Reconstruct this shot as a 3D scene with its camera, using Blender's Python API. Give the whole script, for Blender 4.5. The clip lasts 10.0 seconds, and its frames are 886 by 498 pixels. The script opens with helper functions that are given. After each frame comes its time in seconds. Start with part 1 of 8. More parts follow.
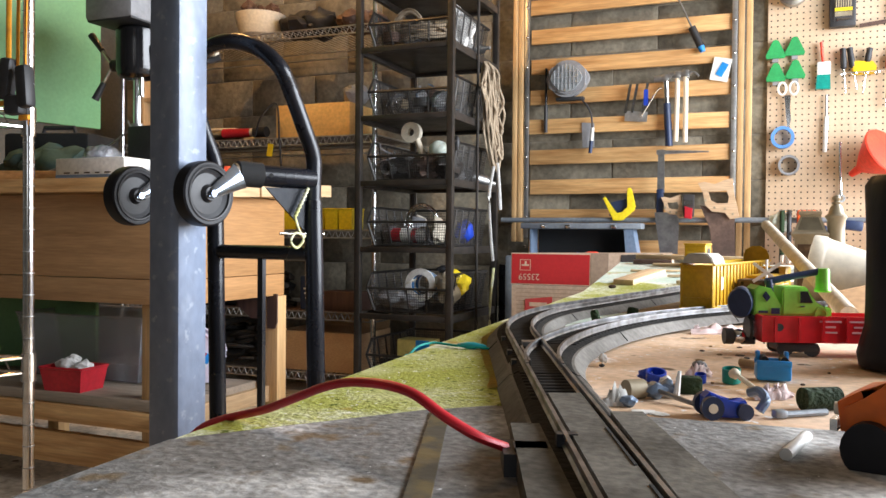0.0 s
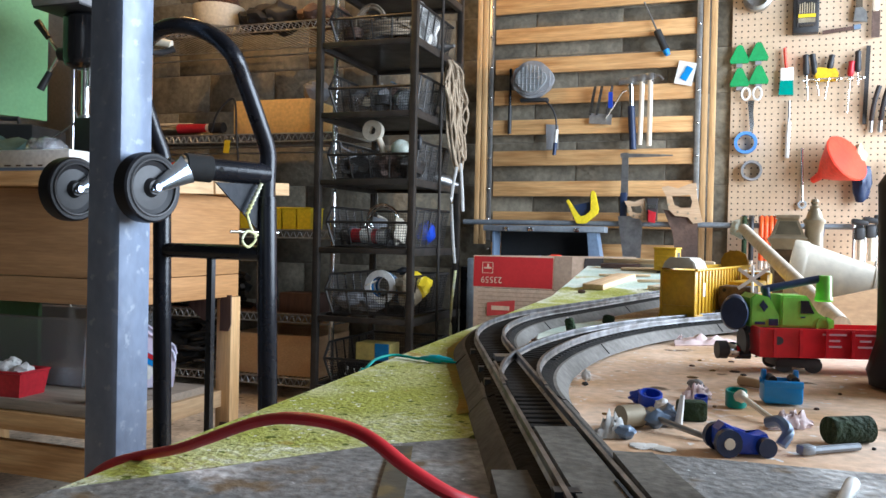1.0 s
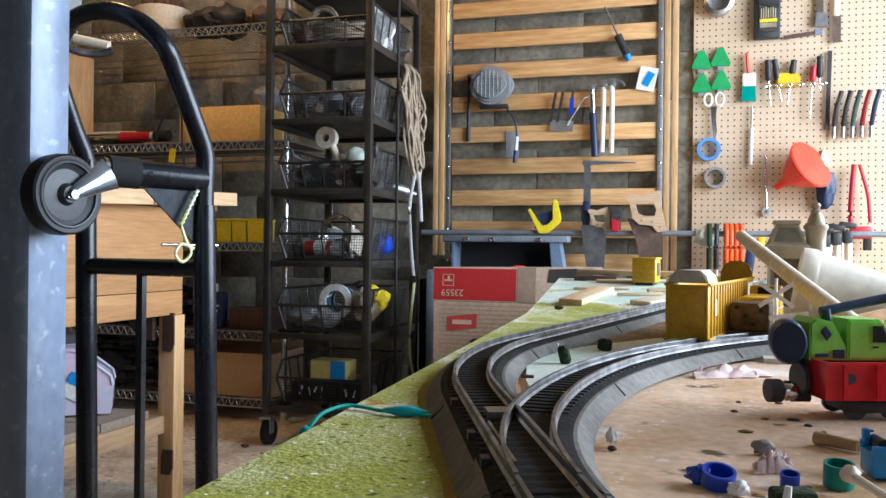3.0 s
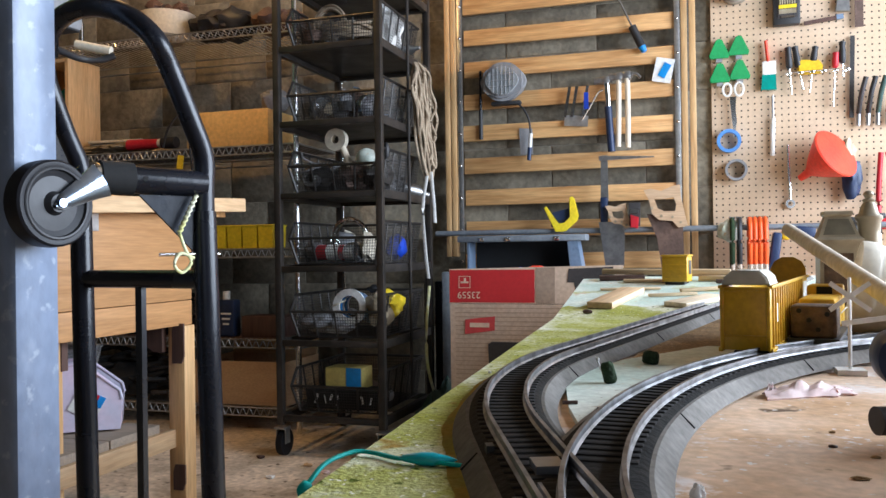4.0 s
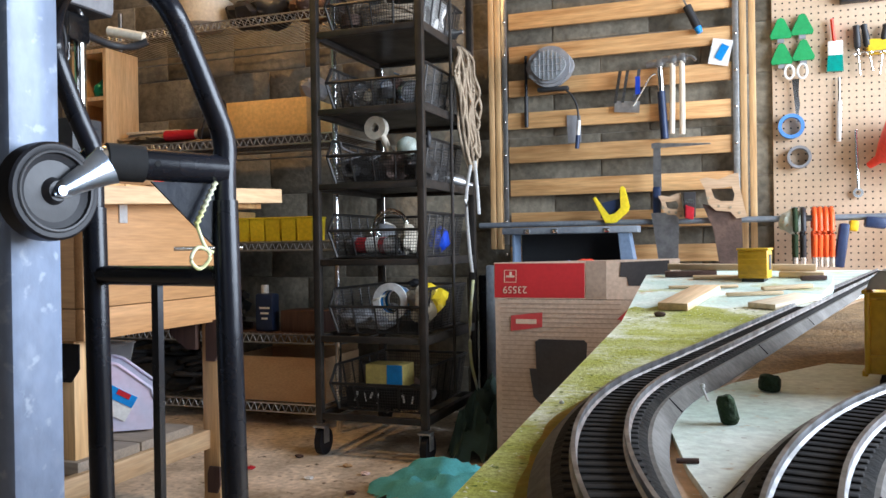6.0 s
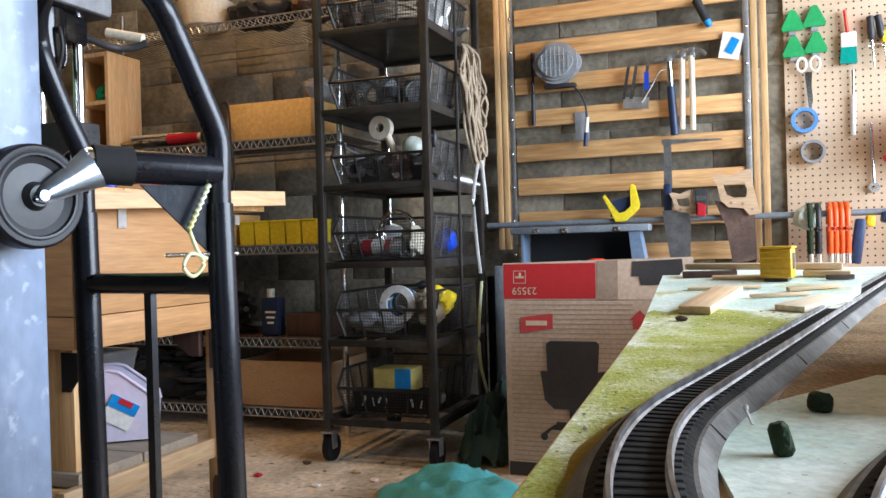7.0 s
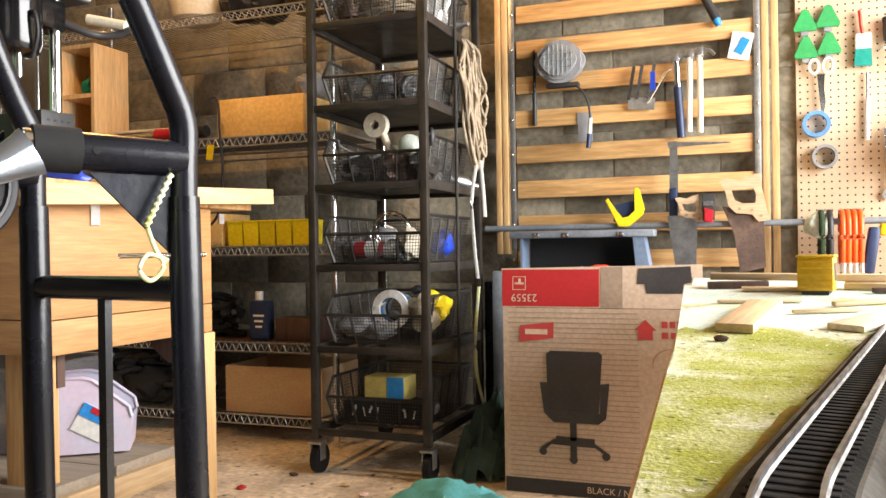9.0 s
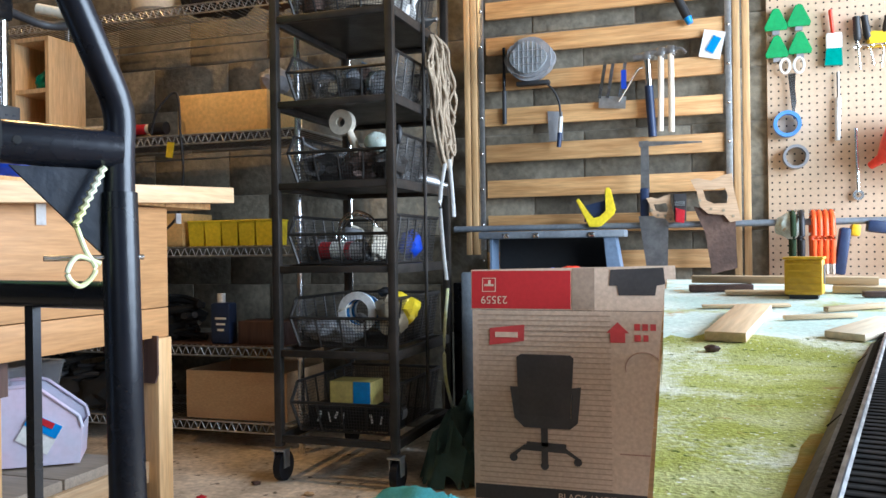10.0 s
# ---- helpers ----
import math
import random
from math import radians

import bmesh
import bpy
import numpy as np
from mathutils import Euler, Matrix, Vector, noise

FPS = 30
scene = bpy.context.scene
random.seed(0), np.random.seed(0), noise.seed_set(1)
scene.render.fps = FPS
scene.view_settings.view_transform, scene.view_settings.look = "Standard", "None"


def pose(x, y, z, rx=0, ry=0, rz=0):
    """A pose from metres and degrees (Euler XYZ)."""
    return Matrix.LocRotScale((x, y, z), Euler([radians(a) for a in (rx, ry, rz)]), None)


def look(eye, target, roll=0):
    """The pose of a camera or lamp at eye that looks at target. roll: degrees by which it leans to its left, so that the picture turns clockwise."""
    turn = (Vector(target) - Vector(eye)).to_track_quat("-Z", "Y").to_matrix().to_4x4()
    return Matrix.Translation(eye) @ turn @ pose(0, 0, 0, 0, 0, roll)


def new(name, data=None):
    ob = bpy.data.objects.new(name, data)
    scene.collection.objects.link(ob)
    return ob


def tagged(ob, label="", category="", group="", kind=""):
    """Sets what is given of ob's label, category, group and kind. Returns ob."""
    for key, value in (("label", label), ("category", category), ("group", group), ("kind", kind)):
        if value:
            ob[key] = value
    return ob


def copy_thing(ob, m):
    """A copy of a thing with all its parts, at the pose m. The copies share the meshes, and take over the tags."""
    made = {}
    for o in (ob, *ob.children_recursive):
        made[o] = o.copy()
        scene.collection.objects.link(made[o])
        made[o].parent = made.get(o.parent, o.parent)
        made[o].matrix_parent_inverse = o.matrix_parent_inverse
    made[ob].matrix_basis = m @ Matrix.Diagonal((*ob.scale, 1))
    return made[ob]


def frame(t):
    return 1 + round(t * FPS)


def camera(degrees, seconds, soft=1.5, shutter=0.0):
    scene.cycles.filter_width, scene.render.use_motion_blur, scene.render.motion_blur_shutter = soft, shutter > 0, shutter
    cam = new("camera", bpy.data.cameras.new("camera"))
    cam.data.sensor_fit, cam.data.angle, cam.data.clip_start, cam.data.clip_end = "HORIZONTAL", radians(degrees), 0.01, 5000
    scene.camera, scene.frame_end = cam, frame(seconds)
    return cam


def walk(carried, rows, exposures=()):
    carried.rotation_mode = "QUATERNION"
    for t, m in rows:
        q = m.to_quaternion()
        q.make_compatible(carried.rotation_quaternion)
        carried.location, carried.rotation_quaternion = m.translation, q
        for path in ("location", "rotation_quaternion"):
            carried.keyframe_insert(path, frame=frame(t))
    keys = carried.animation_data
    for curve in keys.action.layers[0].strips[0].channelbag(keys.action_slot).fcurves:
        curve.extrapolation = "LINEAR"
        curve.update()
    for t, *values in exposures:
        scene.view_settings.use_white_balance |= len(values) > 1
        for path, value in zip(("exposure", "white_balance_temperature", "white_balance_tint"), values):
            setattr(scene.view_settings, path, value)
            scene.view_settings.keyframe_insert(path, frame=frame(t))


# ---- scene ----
cam = camera(56.5, 10.0)
PATH = [
    (0, (0.235, 0.154, 0.743), (-0.525, 2.004, 0.712), 0.5),
    (0.5, (0.218, 0.191, 0.741), (-0.488, 2.062, 0.714), 1.0),
    (1, (0.207, 0.219, 0.741), (-0.464, 2.103, 0.716), 1.2),
    (1.5, (0.187, 0.269, 0.741), (-0.465, 2.159, 0.72), 1.9),
    (2, (0.176, 0.297, 0.741), (-0.452, 2.196, 0.725), 2.1),
    (2.5, (0.168, 0.314, 0.741), (-0.416, 2.227, 0.741), 1.4),
    (4, (0.128, 0.419, 0.744), (-0.475, 2.326, 0.75), -0.8),
    (4.5, (0.118, 0.446, 0.746), (-0.522, 2.34, 0.744), -1.3),
    (5, (0.108, 0.472, 0.746), (-0.56, 2.357, 0.74), -1.5),
    (5.5, (0.093, 0.507, 0.745), (-0.6, 2.383, 0.734), -0.6),
    (7, (0.064, 0.588, 0.748), (-0.653, 2.455, 0.738), -1.6),
    (7.5, (0.053, 0.612, 0.749), (-0.664, 2.479, 0.738), -1.6),
    (8, (0.039, 0.645, 0.746), (-0.674, 2.514, 0.742), -1.0),
    (8.5, (0.025, 0.676, 0.746), (-0.684, 2.546, 0.743), -0.5),
    (9, (0.015, 0.703, 0.748), (-0.69, 2.574, 0.746), -0.8),
    (9.5, (0.005, 0.731, 0.748), (-0.685, 2.609, 0.745), -0.7),
    (10, (-0.007, 0.77, 0.749), (-0.641, 2.667, 0.747), -0.8),
]
EXPOSURES = [(0, 0.2, 6500, 14), (0.5, 0.12, 6000, 11), (1.0, 0.0, 5750, 10), (2.0, -0.04, 5700, 7), (2.5, -0.08, 5650, 8), (4.0, -0.2, 5850, 13), (5.0, -0.14, 5850, 13), (5.5, -0.03, 5850, 13), (7.0, 0.05, 5850, 12), (7.5, 0.4, 6150, 13), (8.5, 0.6, 7200, 15), (9.0, 0.62, 7200, 15), (9.5, 0.36, 6250, 11), (10.0, 0.14, 5500, 9)]
walk(cam, [(t, look(eye, target, roll)) for t, eye, target, roll in PATH], EXPOSURES)

# ---- world and light ----
world = bpy.data.worlds.new("daylight")
scene.world = world
world.use_nodes = True
wn = world.node_tree.nodes
sky = wn.new("ShaderNodeTexSky")
sky.sky_type, sky.sun_disc = "NISHITA", False
sky.sun_elevation, sky.sun_rotation = radians(40), radians(100)
wn["Background"].inputs["Strength"].default_value = 0.048
world.node_tree.links.new(sky.outputs[0], wn["Background"].inputs["Color"])

sun = bpy.data.lights.new("sun", "SUN")
sun.energy, sun.angle, sun.color = 2.0, radians(1.0), (1.0, 0.95, 0.86)
sun_ob = new("sun", sun)
sun_ob.matrix_world = look((8, -5, 6.4), (0, 0, 0))


def area(name, eye, target, sx, sy, watts, color):
    li = bpy.data.lights.new(name, "AREA")
    li.shape, li.size, li.size_y, li.energy, li.color = "RECTANGLE", sx, sy, watts, color
    new(name, li).matrix_world = look(eye, target)


DOOR_WATTS, BACK_WATTS = 285, 4.5
area("garage_door_daylight", (2.3, 2.25, 1.5), (0, 1.95, 0.65), 2.8, 1.65, DOOR_WATTS, (0.86, 0.94, 1.0))
# Added fill from behind the camera; brightens south-facing sides and the near table.
area("south_fill", (0.6, -2.35, 1.5), (0.2, 2.0, 0.9), 1.6, 1.1, BACK_WATTS, (0.92, 0.96, 1.0))

bulb_light = bpy.data.lights.new("ceiling_bulb_light", "POINT")
bulb_light.energy, bulb_light.color, bulb_light.shadow_soft_size = 44, (1.0, 0.57, 0.2), 0.03
new("ceiling_bulb_light", bulb_light).location = (-1.75, 2.75, 2.56)

# ---- materials ----


def material(name, c1, c2=None, scale=6.0, rough=0.6, metal=0.0, bump=0.15, fine=80.0, stretch=(1, 1, 1), vary=0.1, ior=1.45, low=0.38, high=0.62, rough_var=0.1):
    """A worn surface: large patches from c1 to c2, fine grain, and a little change from piece to piece."""
    m = bpy.data.materials.new(name)
    m.use_nodes = True
    nt, n = m.node_tree, m.node_tree.nodes
    p = n["Principled BSDF"]
    c2 = c2 or tuple(v * 0.75 for v in c1)
    tc, mp = n.new("ShaderNodeTexCoord"), n.new("ShaderNodeMapping")
    mp.inputs["Scale"].default_value = stretch
    nt.links.new(tc.outputs["Object"], mp.inputs["Vector"])
    oi = n.new("ShaderNodeObjectInfo")
    ad = n.new("ShaderNodeVectorMath")
    ad.operation = "MULTIPLY_ADD"
    cx = n.new("ShaderNodeCombineXYZ")
    for k in range(3):
        nt.links.new(oi.outputs["Random"], cx.inputs[k])
    ad.inputs[1].default_value = (17, 11, 7)
    nt.links.new(cx.outputs[0], ad.inputs[0])
    nt.links.new(mp.outputs[0], ad.inputs[2])
    big, small = n.new("ShaderNodeTexNoise"), n.new("ShaderNodeTexNoise")
    big.inputs["Scale"].default_value, big.inputs["Detail"].default_value = scale, 5
    small.inputs["Scale"].default_value, small.inputs["Detail"].default_value = fine, 4
    for t in (big, small):
        nt.links.new(ad.outputs[0], t.inputs["Vector"])
    rp = n.new("ShaderNodeValToRGB")
    rp.color_ramp.elements[0].position, rp.color_ramp.elements[1].position = low, high
    rp.color_ramp.elements[0].color, rp.color_ramp.elements[1].color = (*c1, 1), (*c2, 1)
    nt.links.new(big.outputs["Fac"], rp.inputs["Fac"])
    gm = n.new("ShaderNodeMapRange")
    gm.inputs["From Min"].default_value, gm.inputs["From Max"].default_value = 0.3, 0.7
    gm.inputs["To Min"].default_value, gm.inputs["To Max"].default_value = 1 - vary * 1.4, 1 + vary
    nt.links.new(small.outputs["Fac"], gm.inputs["Value"])
    pm = n.new("ShaderNodeMapRange")
    pm.inputs["To Min"].default_value, pm.inputs["To Max"].default_value = 1 - vary, 1 + vary
    nt.links.new(oi.outputs["Random"], pm.inputs["Value"])
    mu = n.new("ShaderNodeMath")
    mu.operation = "MULTIPLY"
    nt.links.new(gm.outputs[0], mu.inputs[0])
    nt.links.new(pm.outputs[0], mu.inputs[1])
    sc = n.new("ShaderNodeVectorMath")
    sc.operation = "SCALE"
    nt.links.new(rp.outputs["Color"], sc.inputs[0])
    nt.links.new(mu.outputs[0], sc.inputs["Scale"])
    nt.links.new(sc.outputs[0], p.inputs["Base Color"])
    rr = n.new("ShaderNodeMapRange")
    rr.inputs["To Min"].default_value, rr.inputs["To Max"].default_value = max(0.03, rough - rough_var), min(1, rough + rough_var)
    nt.links.new(big.outputs["Fac"], rr.inputs["Value"])
    nt.links.new(rr.outputs[0], p.inputs["Roughness"])
    p.inputs["Metallic"].default_value, p.inputs["IOR"].default_value = metal, ior
    if bump:
        b = n.new("ShaderNodeBump")
        b.inputs["Strength"].default_value, b.inputs["Distance"].default_value = bump, 0.004
        nt.links.new(small.outputs["Fac"], b.inputs["Height"])
        nt.links.new(b.outputs[0], p.inputs["Normal"])
    return m


def wood(name, c1, c2, along=0, scale=9.0, rough=0.6, vary=0.12):
    s = [6.0, 6.0, 6.0]
    s[along] = 0.45
    return material(name, c1, c2, scale=scale, rough=rough, bump=0.12, fine=34.0, stretch=s, vary=vary, low=0.3, high=0.7)


BLOCK = material("concrete_block", (0.28, 0.245, 0.18), (0.125, 0.108, 0.08), 6, 0.95, bump=1.0, fine=42, vary=0.2, low=0.35, high=0.68)
MORTAR = material("mortar", (0.3, 0.265, 0.21), (0.2, 0.17, 0.13), 9, 0.95, bump=0.6, fine=60)
PLASTER = material("painted_wall", (0.13, 0.12, 0.1), (0.09, 0.083, 0.07), 2, 0.9, bump=0.2)
CONCRETE = material("concrete_floor", (0.62, 0.53, 0.42), (0.3, 0.245, 0.18), 4.2, 0.85, bump=0.4, fine=45, vary=0.2, low=0.42, high=0.66)
CEIL = wood("ceiling_boards", (0.2, 0.155, 0.105), (0.13, 0.098, 0.065), 1)
PINE_X = wood("pine_slat", (0.72, 0.44, 0.19), (0.46, 0.23, 0.08), 0)
PINE_Y = wood("pine_board_deep", (0.6, 0.42, 0.24), (0.46, 0.29, 0.15), 1)
PINE_Z = wood("pine_upright", (0.63, 0.41, 0.2), (0.47, 0.27, 0.11), 2)
PLY = wood("bench_plywood", (0.4, 0.225, 0.1), (0.31, 0.165, 0.07), 0, 7)
PLYEND = wood("bench_end_plywood", (0.47, 0.25, 0.1), (0.38, 0.19, 0.07), 1, 7)
DUSTYWOOD = wood("dusty_plywood", (0.3, 0.24, 0.18), (0.22, 0.18, 0.14), 0, 7)
DARKWOOD = wood("dark_bracket_wood", (0.1, 0.055, 0.04), (0.06, 0.03, 0.025), 2)
ZINC = material("zinc_strip", (0.55, 0.55, 0.54), (0.4, 0.4, 0.4), 14, 0.4, 0.9, 0.1)
FORK = material("zinc_fork", (0.3, 0.35, 0.43), (0.2, 0.25, 0.33), 30, 0.2, 1.0, 0.05, rough_var=0.06)
CHROME = material("chrome", (0.8, 0.8, 0.8), (0.7, 0.7, 0.7), 20, 0.14, 1.0, 0.02, rough_var=0.06)
STEEL = material("tool_steel", (0.42, 0.42, 0.42), (0.3, 0.3, 0.3), 25, 0.35, 0.9, 0.1)
COLGREY = material("grey_paint", (0.175, 0.215, 0.295), (0.24, 0.285, 0.365), 24, 0.36, bump=0.2, fine=60, vary=0.1, low=0.6, high=0.8, stretch=(1, 1, 0.6))
BLACKPAINT = material("black_enamel", (0.006, 0.007, 0.01), (0.01, 0.011, 0.016), 10, 0.27, bump=0.05, fine=120, ior=1.4, rough_var=0.05)
BLACKPLASTIC = material("black_plastic", (0.02, 0.02, 0.022), (0.03, 0.03, 0.032), 12, 0.5, bump=0.1)
RUBBER = material("black_rubber", (0.006, 0.006, 0.008), (0.011, 0.011, 0.014), 14, 0.5, bump=0.1, ior=1.35)
HUBGREY = material("caster_core", (0.008, 0.012, 0.021), (0.006, 0.009, 0.016), 14, 0.42, ior=1.4)
RACKBROWN = material("brown_rack_enamel", (0.034, 0.028, 0.024), (0.017, 0.015, 0.013), 14, 0.42, 0.1, 0.2)
WIREDARK = material("dark_wire", (0.045, 0.04, 0.036), (0.03, 0.027, 0.025), 20, 0.45, 0.4, 0.0)
CARDBOARD = material("cardboard", (0.56, 0.38, 0.21), (0.48, 0.31, 0.17), 4, 0.85, bump=0.1, stretch=(1, 1, 3))
BOXCARD = material("kraft_box", (0.57, 0.435, 0.33), (0.5, 0.38, 0.285), 3, 0.8, bump=0.1)
MANILA = material("manila_box", (0.78, 0.52, 0.2), (0.72, 0.46, 0.17), 4, 0.75)
REDPRINT = material("red_print", (0.45, 0.022, 0.025), (0.4, 0.018, 0.022), 4, 0.55, bump=0.05, vary=0.05)
REDPALE = material("red_stamp", (0.5, 0.05, 0.05), (0.42, 0.05, 0.05), 20, 0.6, vary=0.08)
REDFADE = material("faded_print", (0.3, 0.16, 0.12), (0.32, 0.2, 0.15), 10, 0.7)
INK = material("dark_ink", (0.03, 0.028, 0.028), (0.045, 0.04, 0.04), 8, 0.6, bump=0.05)
LINE = material("brown_line", (0.31, 0.225, 0.165), (0.35, 0.26, 0.19), 8, 0.75, bump=0)
WHITE = material("white_plastic", (0.78, 0.77, 0.74), (0.7, 0.69, 0.66), 9, 0.45, bump=0.05)
CREAM = material("cream_plastic", (0.72, 0.66, 0.54), (0.64, 0.57, 0.45), 6, 0.55, bump=0.06)
PAPER = material("paper", (0.8, 0.79, 0.76), (0.72, 0.71, 0.68), 9, 0.8)
YELLOW = material("yellow_plastic", (0.75, 0.5, 0.01), (0.66, 0.42, 0.008), 9, 0.45, bump=0.05)
LEMON = material("lemon_bins", (0.85, 0.66, 0.02), (0.78, 0.58, 0.02), 9, 0.45, bump=0.05)
TRAINYEL = material("train_yellow", (0.63, 0.36, 0.012), (0.58, 0.325, 0.01), 18, 0.4, bump=0.12, fine=160)
TRAINROOF = material("dusty_grey_roof", (0.5, 0.46, 0.37), (0.58, 0.56, 0.52), 22, 0.75)
TRAINRED = material("train_red", (0.7, 0.018, 0.025), (0.6, 0.014, 0.02), 14, 0.35, bump=0.08)
LIME = material("lime_plastic", (0.27, 0.7, 0.09), (0.23, 0.62, 0.07), 14, 0.4, bump=0.05)
NAVY = material("navy_plastic", (0.02, 0.035, 0.09), (0.015, 0.028, 0.07), 14, 0.45)
BLUE = material("blue_plastic", (0.02, 0.07, 0.5), (0.015, 0.05, 0.4), 14, 0.35)
SKYBLUE = material("sky_blue_plastic", (0.02, 0.28, 0.7), (0.015, 0.22, 0.6), 14, 0.35)
TEAL = material("teal_plastic", (0.0, 0.25, 0.2), (0.0, 0.2, 0.16), 14, 0.4)
TEALCLOTH = material("teal_canvas", (0.12, 0.5, 0.56), (0.09, 0.42, 0.48), 14, 0.85, bump=0.3, fine=200)
DARKTARP = material("dark_green_canvas", (0.06, 0.105, 0.09), (0.035, 0.065, 0.055), 10, 0.85, bump=0.3)
DKGREEN = material("dark_green_foam", (0.014, 0.03, 0.012), (0.025, 0.045, 0.016), 60, 0.95, bump=0.8, fine=300)
GREENPAINT = material("green_panel_paint", (0.16, 0.33, 0.14), (0.12, 0.27, 0.115), 2.5, 0.55, bump=0.08, vary=0.06)
TREEGREEN = material("green_foam_sheet", (0.02, 0.32, 0.09), (0.016, 0.27, 0.075), 9, 0.7)
ORANGE = material("orange_plastic", (0.85, 0.17, 0.015), (0.75, 0.13, 0.01), 14, 0.4)
ORANGERED = material("orange_funnel", (0.85, 0.065, 0.03), (0.78, 0.05, 0.025), 9, 0.4)
CLAMPORANGE = material("orange_clamp", (0.85, 0.12, 0.02), (0.76, 0.09, 0.015), 14, 0.4)
STRAPORANGE = material("orange_strap", (0.85, 0.36, 0.02), (0.75, 0.28, 0.02), 30, 0.7)
CABLERED = material("red_cable", (0.5, 0.015, 0.025), (0.4, 0.012, 0.02), 30, 0.45, bump=0.1)
TEALSTRING = material("teal_string", (0.0, 0.4, 0.35), (0.0, 0.32, 0.28), 30, 0.6)
ROPE = material("sisal_rope", (0.44, 0.35, 0.25), (0.3, 0.23, 0.16), 40, 0.9, bump=0.6, fine=260)
ZIPYEL = material("pale_yellow_strap", (0.75, 0.75, 0.3), (0.8, 0.82, 0.62), 25, 0.5)
PINK = material("pink_film", (0.82, 0.68, 0.65), (0.78, 0.6, 0.58), 20, 0.5)
TANWOOD = wood("turned_beech", (0.74, 0.66, 0.54), (0.66, 0.56, 0.43), 2, 12)
SAWHANDLE = wood("saw_handle_beech", (0.66, 0.47, 0.3), (0.56, 0.37, 0.22), 0, 12)
RUSTY = material("rusty_blade", (0.2, 0.13, 0.1), (0.12, 0.08, 0.065), 16, 0.6, 0.6, 0.4)
TOOLBLUE = material("blue_grey_steel", (0.2, 0.27, 0.38), (0.16, 0.22, 0.31), 8, 0.42, 0.2)
TOOLGREY = material("grey_rim_steel", (0.25, 0.28, 0.31), (0.19, 0.21, 0.24), 8, 0.45, 0.3)
BLACKIN = material("black_liner", (0.008, 0.008, 0.008), (0.012, 0.012, 0.012), 9, 0.85)
REDTOOL = material("red_tool_paint", (0.5, 0.02, 0.03), (0.42, 0.015, 0.025), 9, 0.4)
BLUETAPE = material("blue_masking_tape", (0.1, 0.27, 0.62), (0.08, 0.22, 0.52), 20, 0.6)
GREYTAPE = material("grey_tape", (0.3, 0.3, 0.31), (0.24, 0.24, 0.25), 20, 0.5)
BRASSY = material("tarnished_brass", (0.4, 0.34, 0.24), (0.29, 0.24, 0.16), 14, 0.45, 0.25)
TARNISH = material("dull_tarnish", (0.2, 0.175, 0.12), (0.14, 0.12, 0.08), 30, 0.5, 0.2)
DARKRED = material("dark_red_grip", (0.25, 0.012, 0.02), (0.2, 0.01, 0.016), 14, 0.45)
RAILTOP = material("steel_rail", (0.33, 0.33, 0.34), (0.15, 0.145, 0.14), 60, 0.4, 0.9, 0.1)
BEDTOP = material("dark_track_bed", (0.016, 0.015, 0.014), (0.03, 0.028, 0.025), 50, 0.9, bump=0.3, fine=240, vary=0.2, ior=1.2)
TIE = material("black_tie", (0.014, 0.013, 0.013), (0.03, 0.027, 0.024), 60, 0.85, ior=1.25)
ROADBED = material("grey_roadbed", (0.2, 0.188, 0.17), (0.14, 0.13, 0.116), 14, 0.8, bump=0.12, fine=200, vary=0.16, ior=1.25)
DECK = material("crossing_deck", (0.12, 0.108, 0.09), (0.075, 0.066, 0.053), 28, 0.9, bump=0.12, fine=260, vary=0.22, ior=1.25)
ROAD = material("painted_road", (0.15, 0.145, 0.138), (0.66, 0.65, 0.63), 15, 0.85, bump=0.25, fine=260, vary=0.3, low=0.5, high=0.76)
ROADLINE = material("worn_yellow_line", (0.14, 0.1, 0.04), (0.075, 0.065, 0.045), 60, 0.85, bump=0.2, low=0.4, high=0.56)
GRASS = material("grass_paint", (0.41, 0.425, 0.085), (0.6, 0.6, 0.29), 22, 0.95, bump=0.4, fine=420, vary=0.22, low=0.4, high=0.72, ior=1.2)
MINT = material("mint_paint", (0.5, 0.62, 0.54), (0.74, 0.78, 0.7), 9, 0.8, bump=0.15, fine=200, vary=0.12)
SAND = material("bare_plywood", (0.5, 0.3, 0.15), (0.74, 0.56, 0.42), 9, 0.8, bump=0.1, fine=160, vary=0.12, low=0.4, high=0.66)
DARKBROWN = material("mottled_brown", (0.13, 0.075, 0.035), (0.06, 0.035, 0.02), 60, 0.8, bump=0.3, fine=200)
PALEPRINT = material("faded_pink_print", (0.75, 0.4, 0.42), (0.68, 0.34, 0.36), 40, 0.7)
OCHRE = material("ochre_scenery_glue", (0.46, 0.29, 0.035), (0.36, 0.31, 0.05), 40, 0.9, bump=0.3, fine=200)
CYAN = material("cyan_plastic", (0.02, 0.5, 0.6), (0.02, 0.42, 0.52), 30, 0.35)
SANDBROWN = material("brown_scatter", (0.42, 0.26, 0.11), (0.26, 0.16, 0.065), 25, 0.95, bump=0.8, fine=320, vary=0.3)


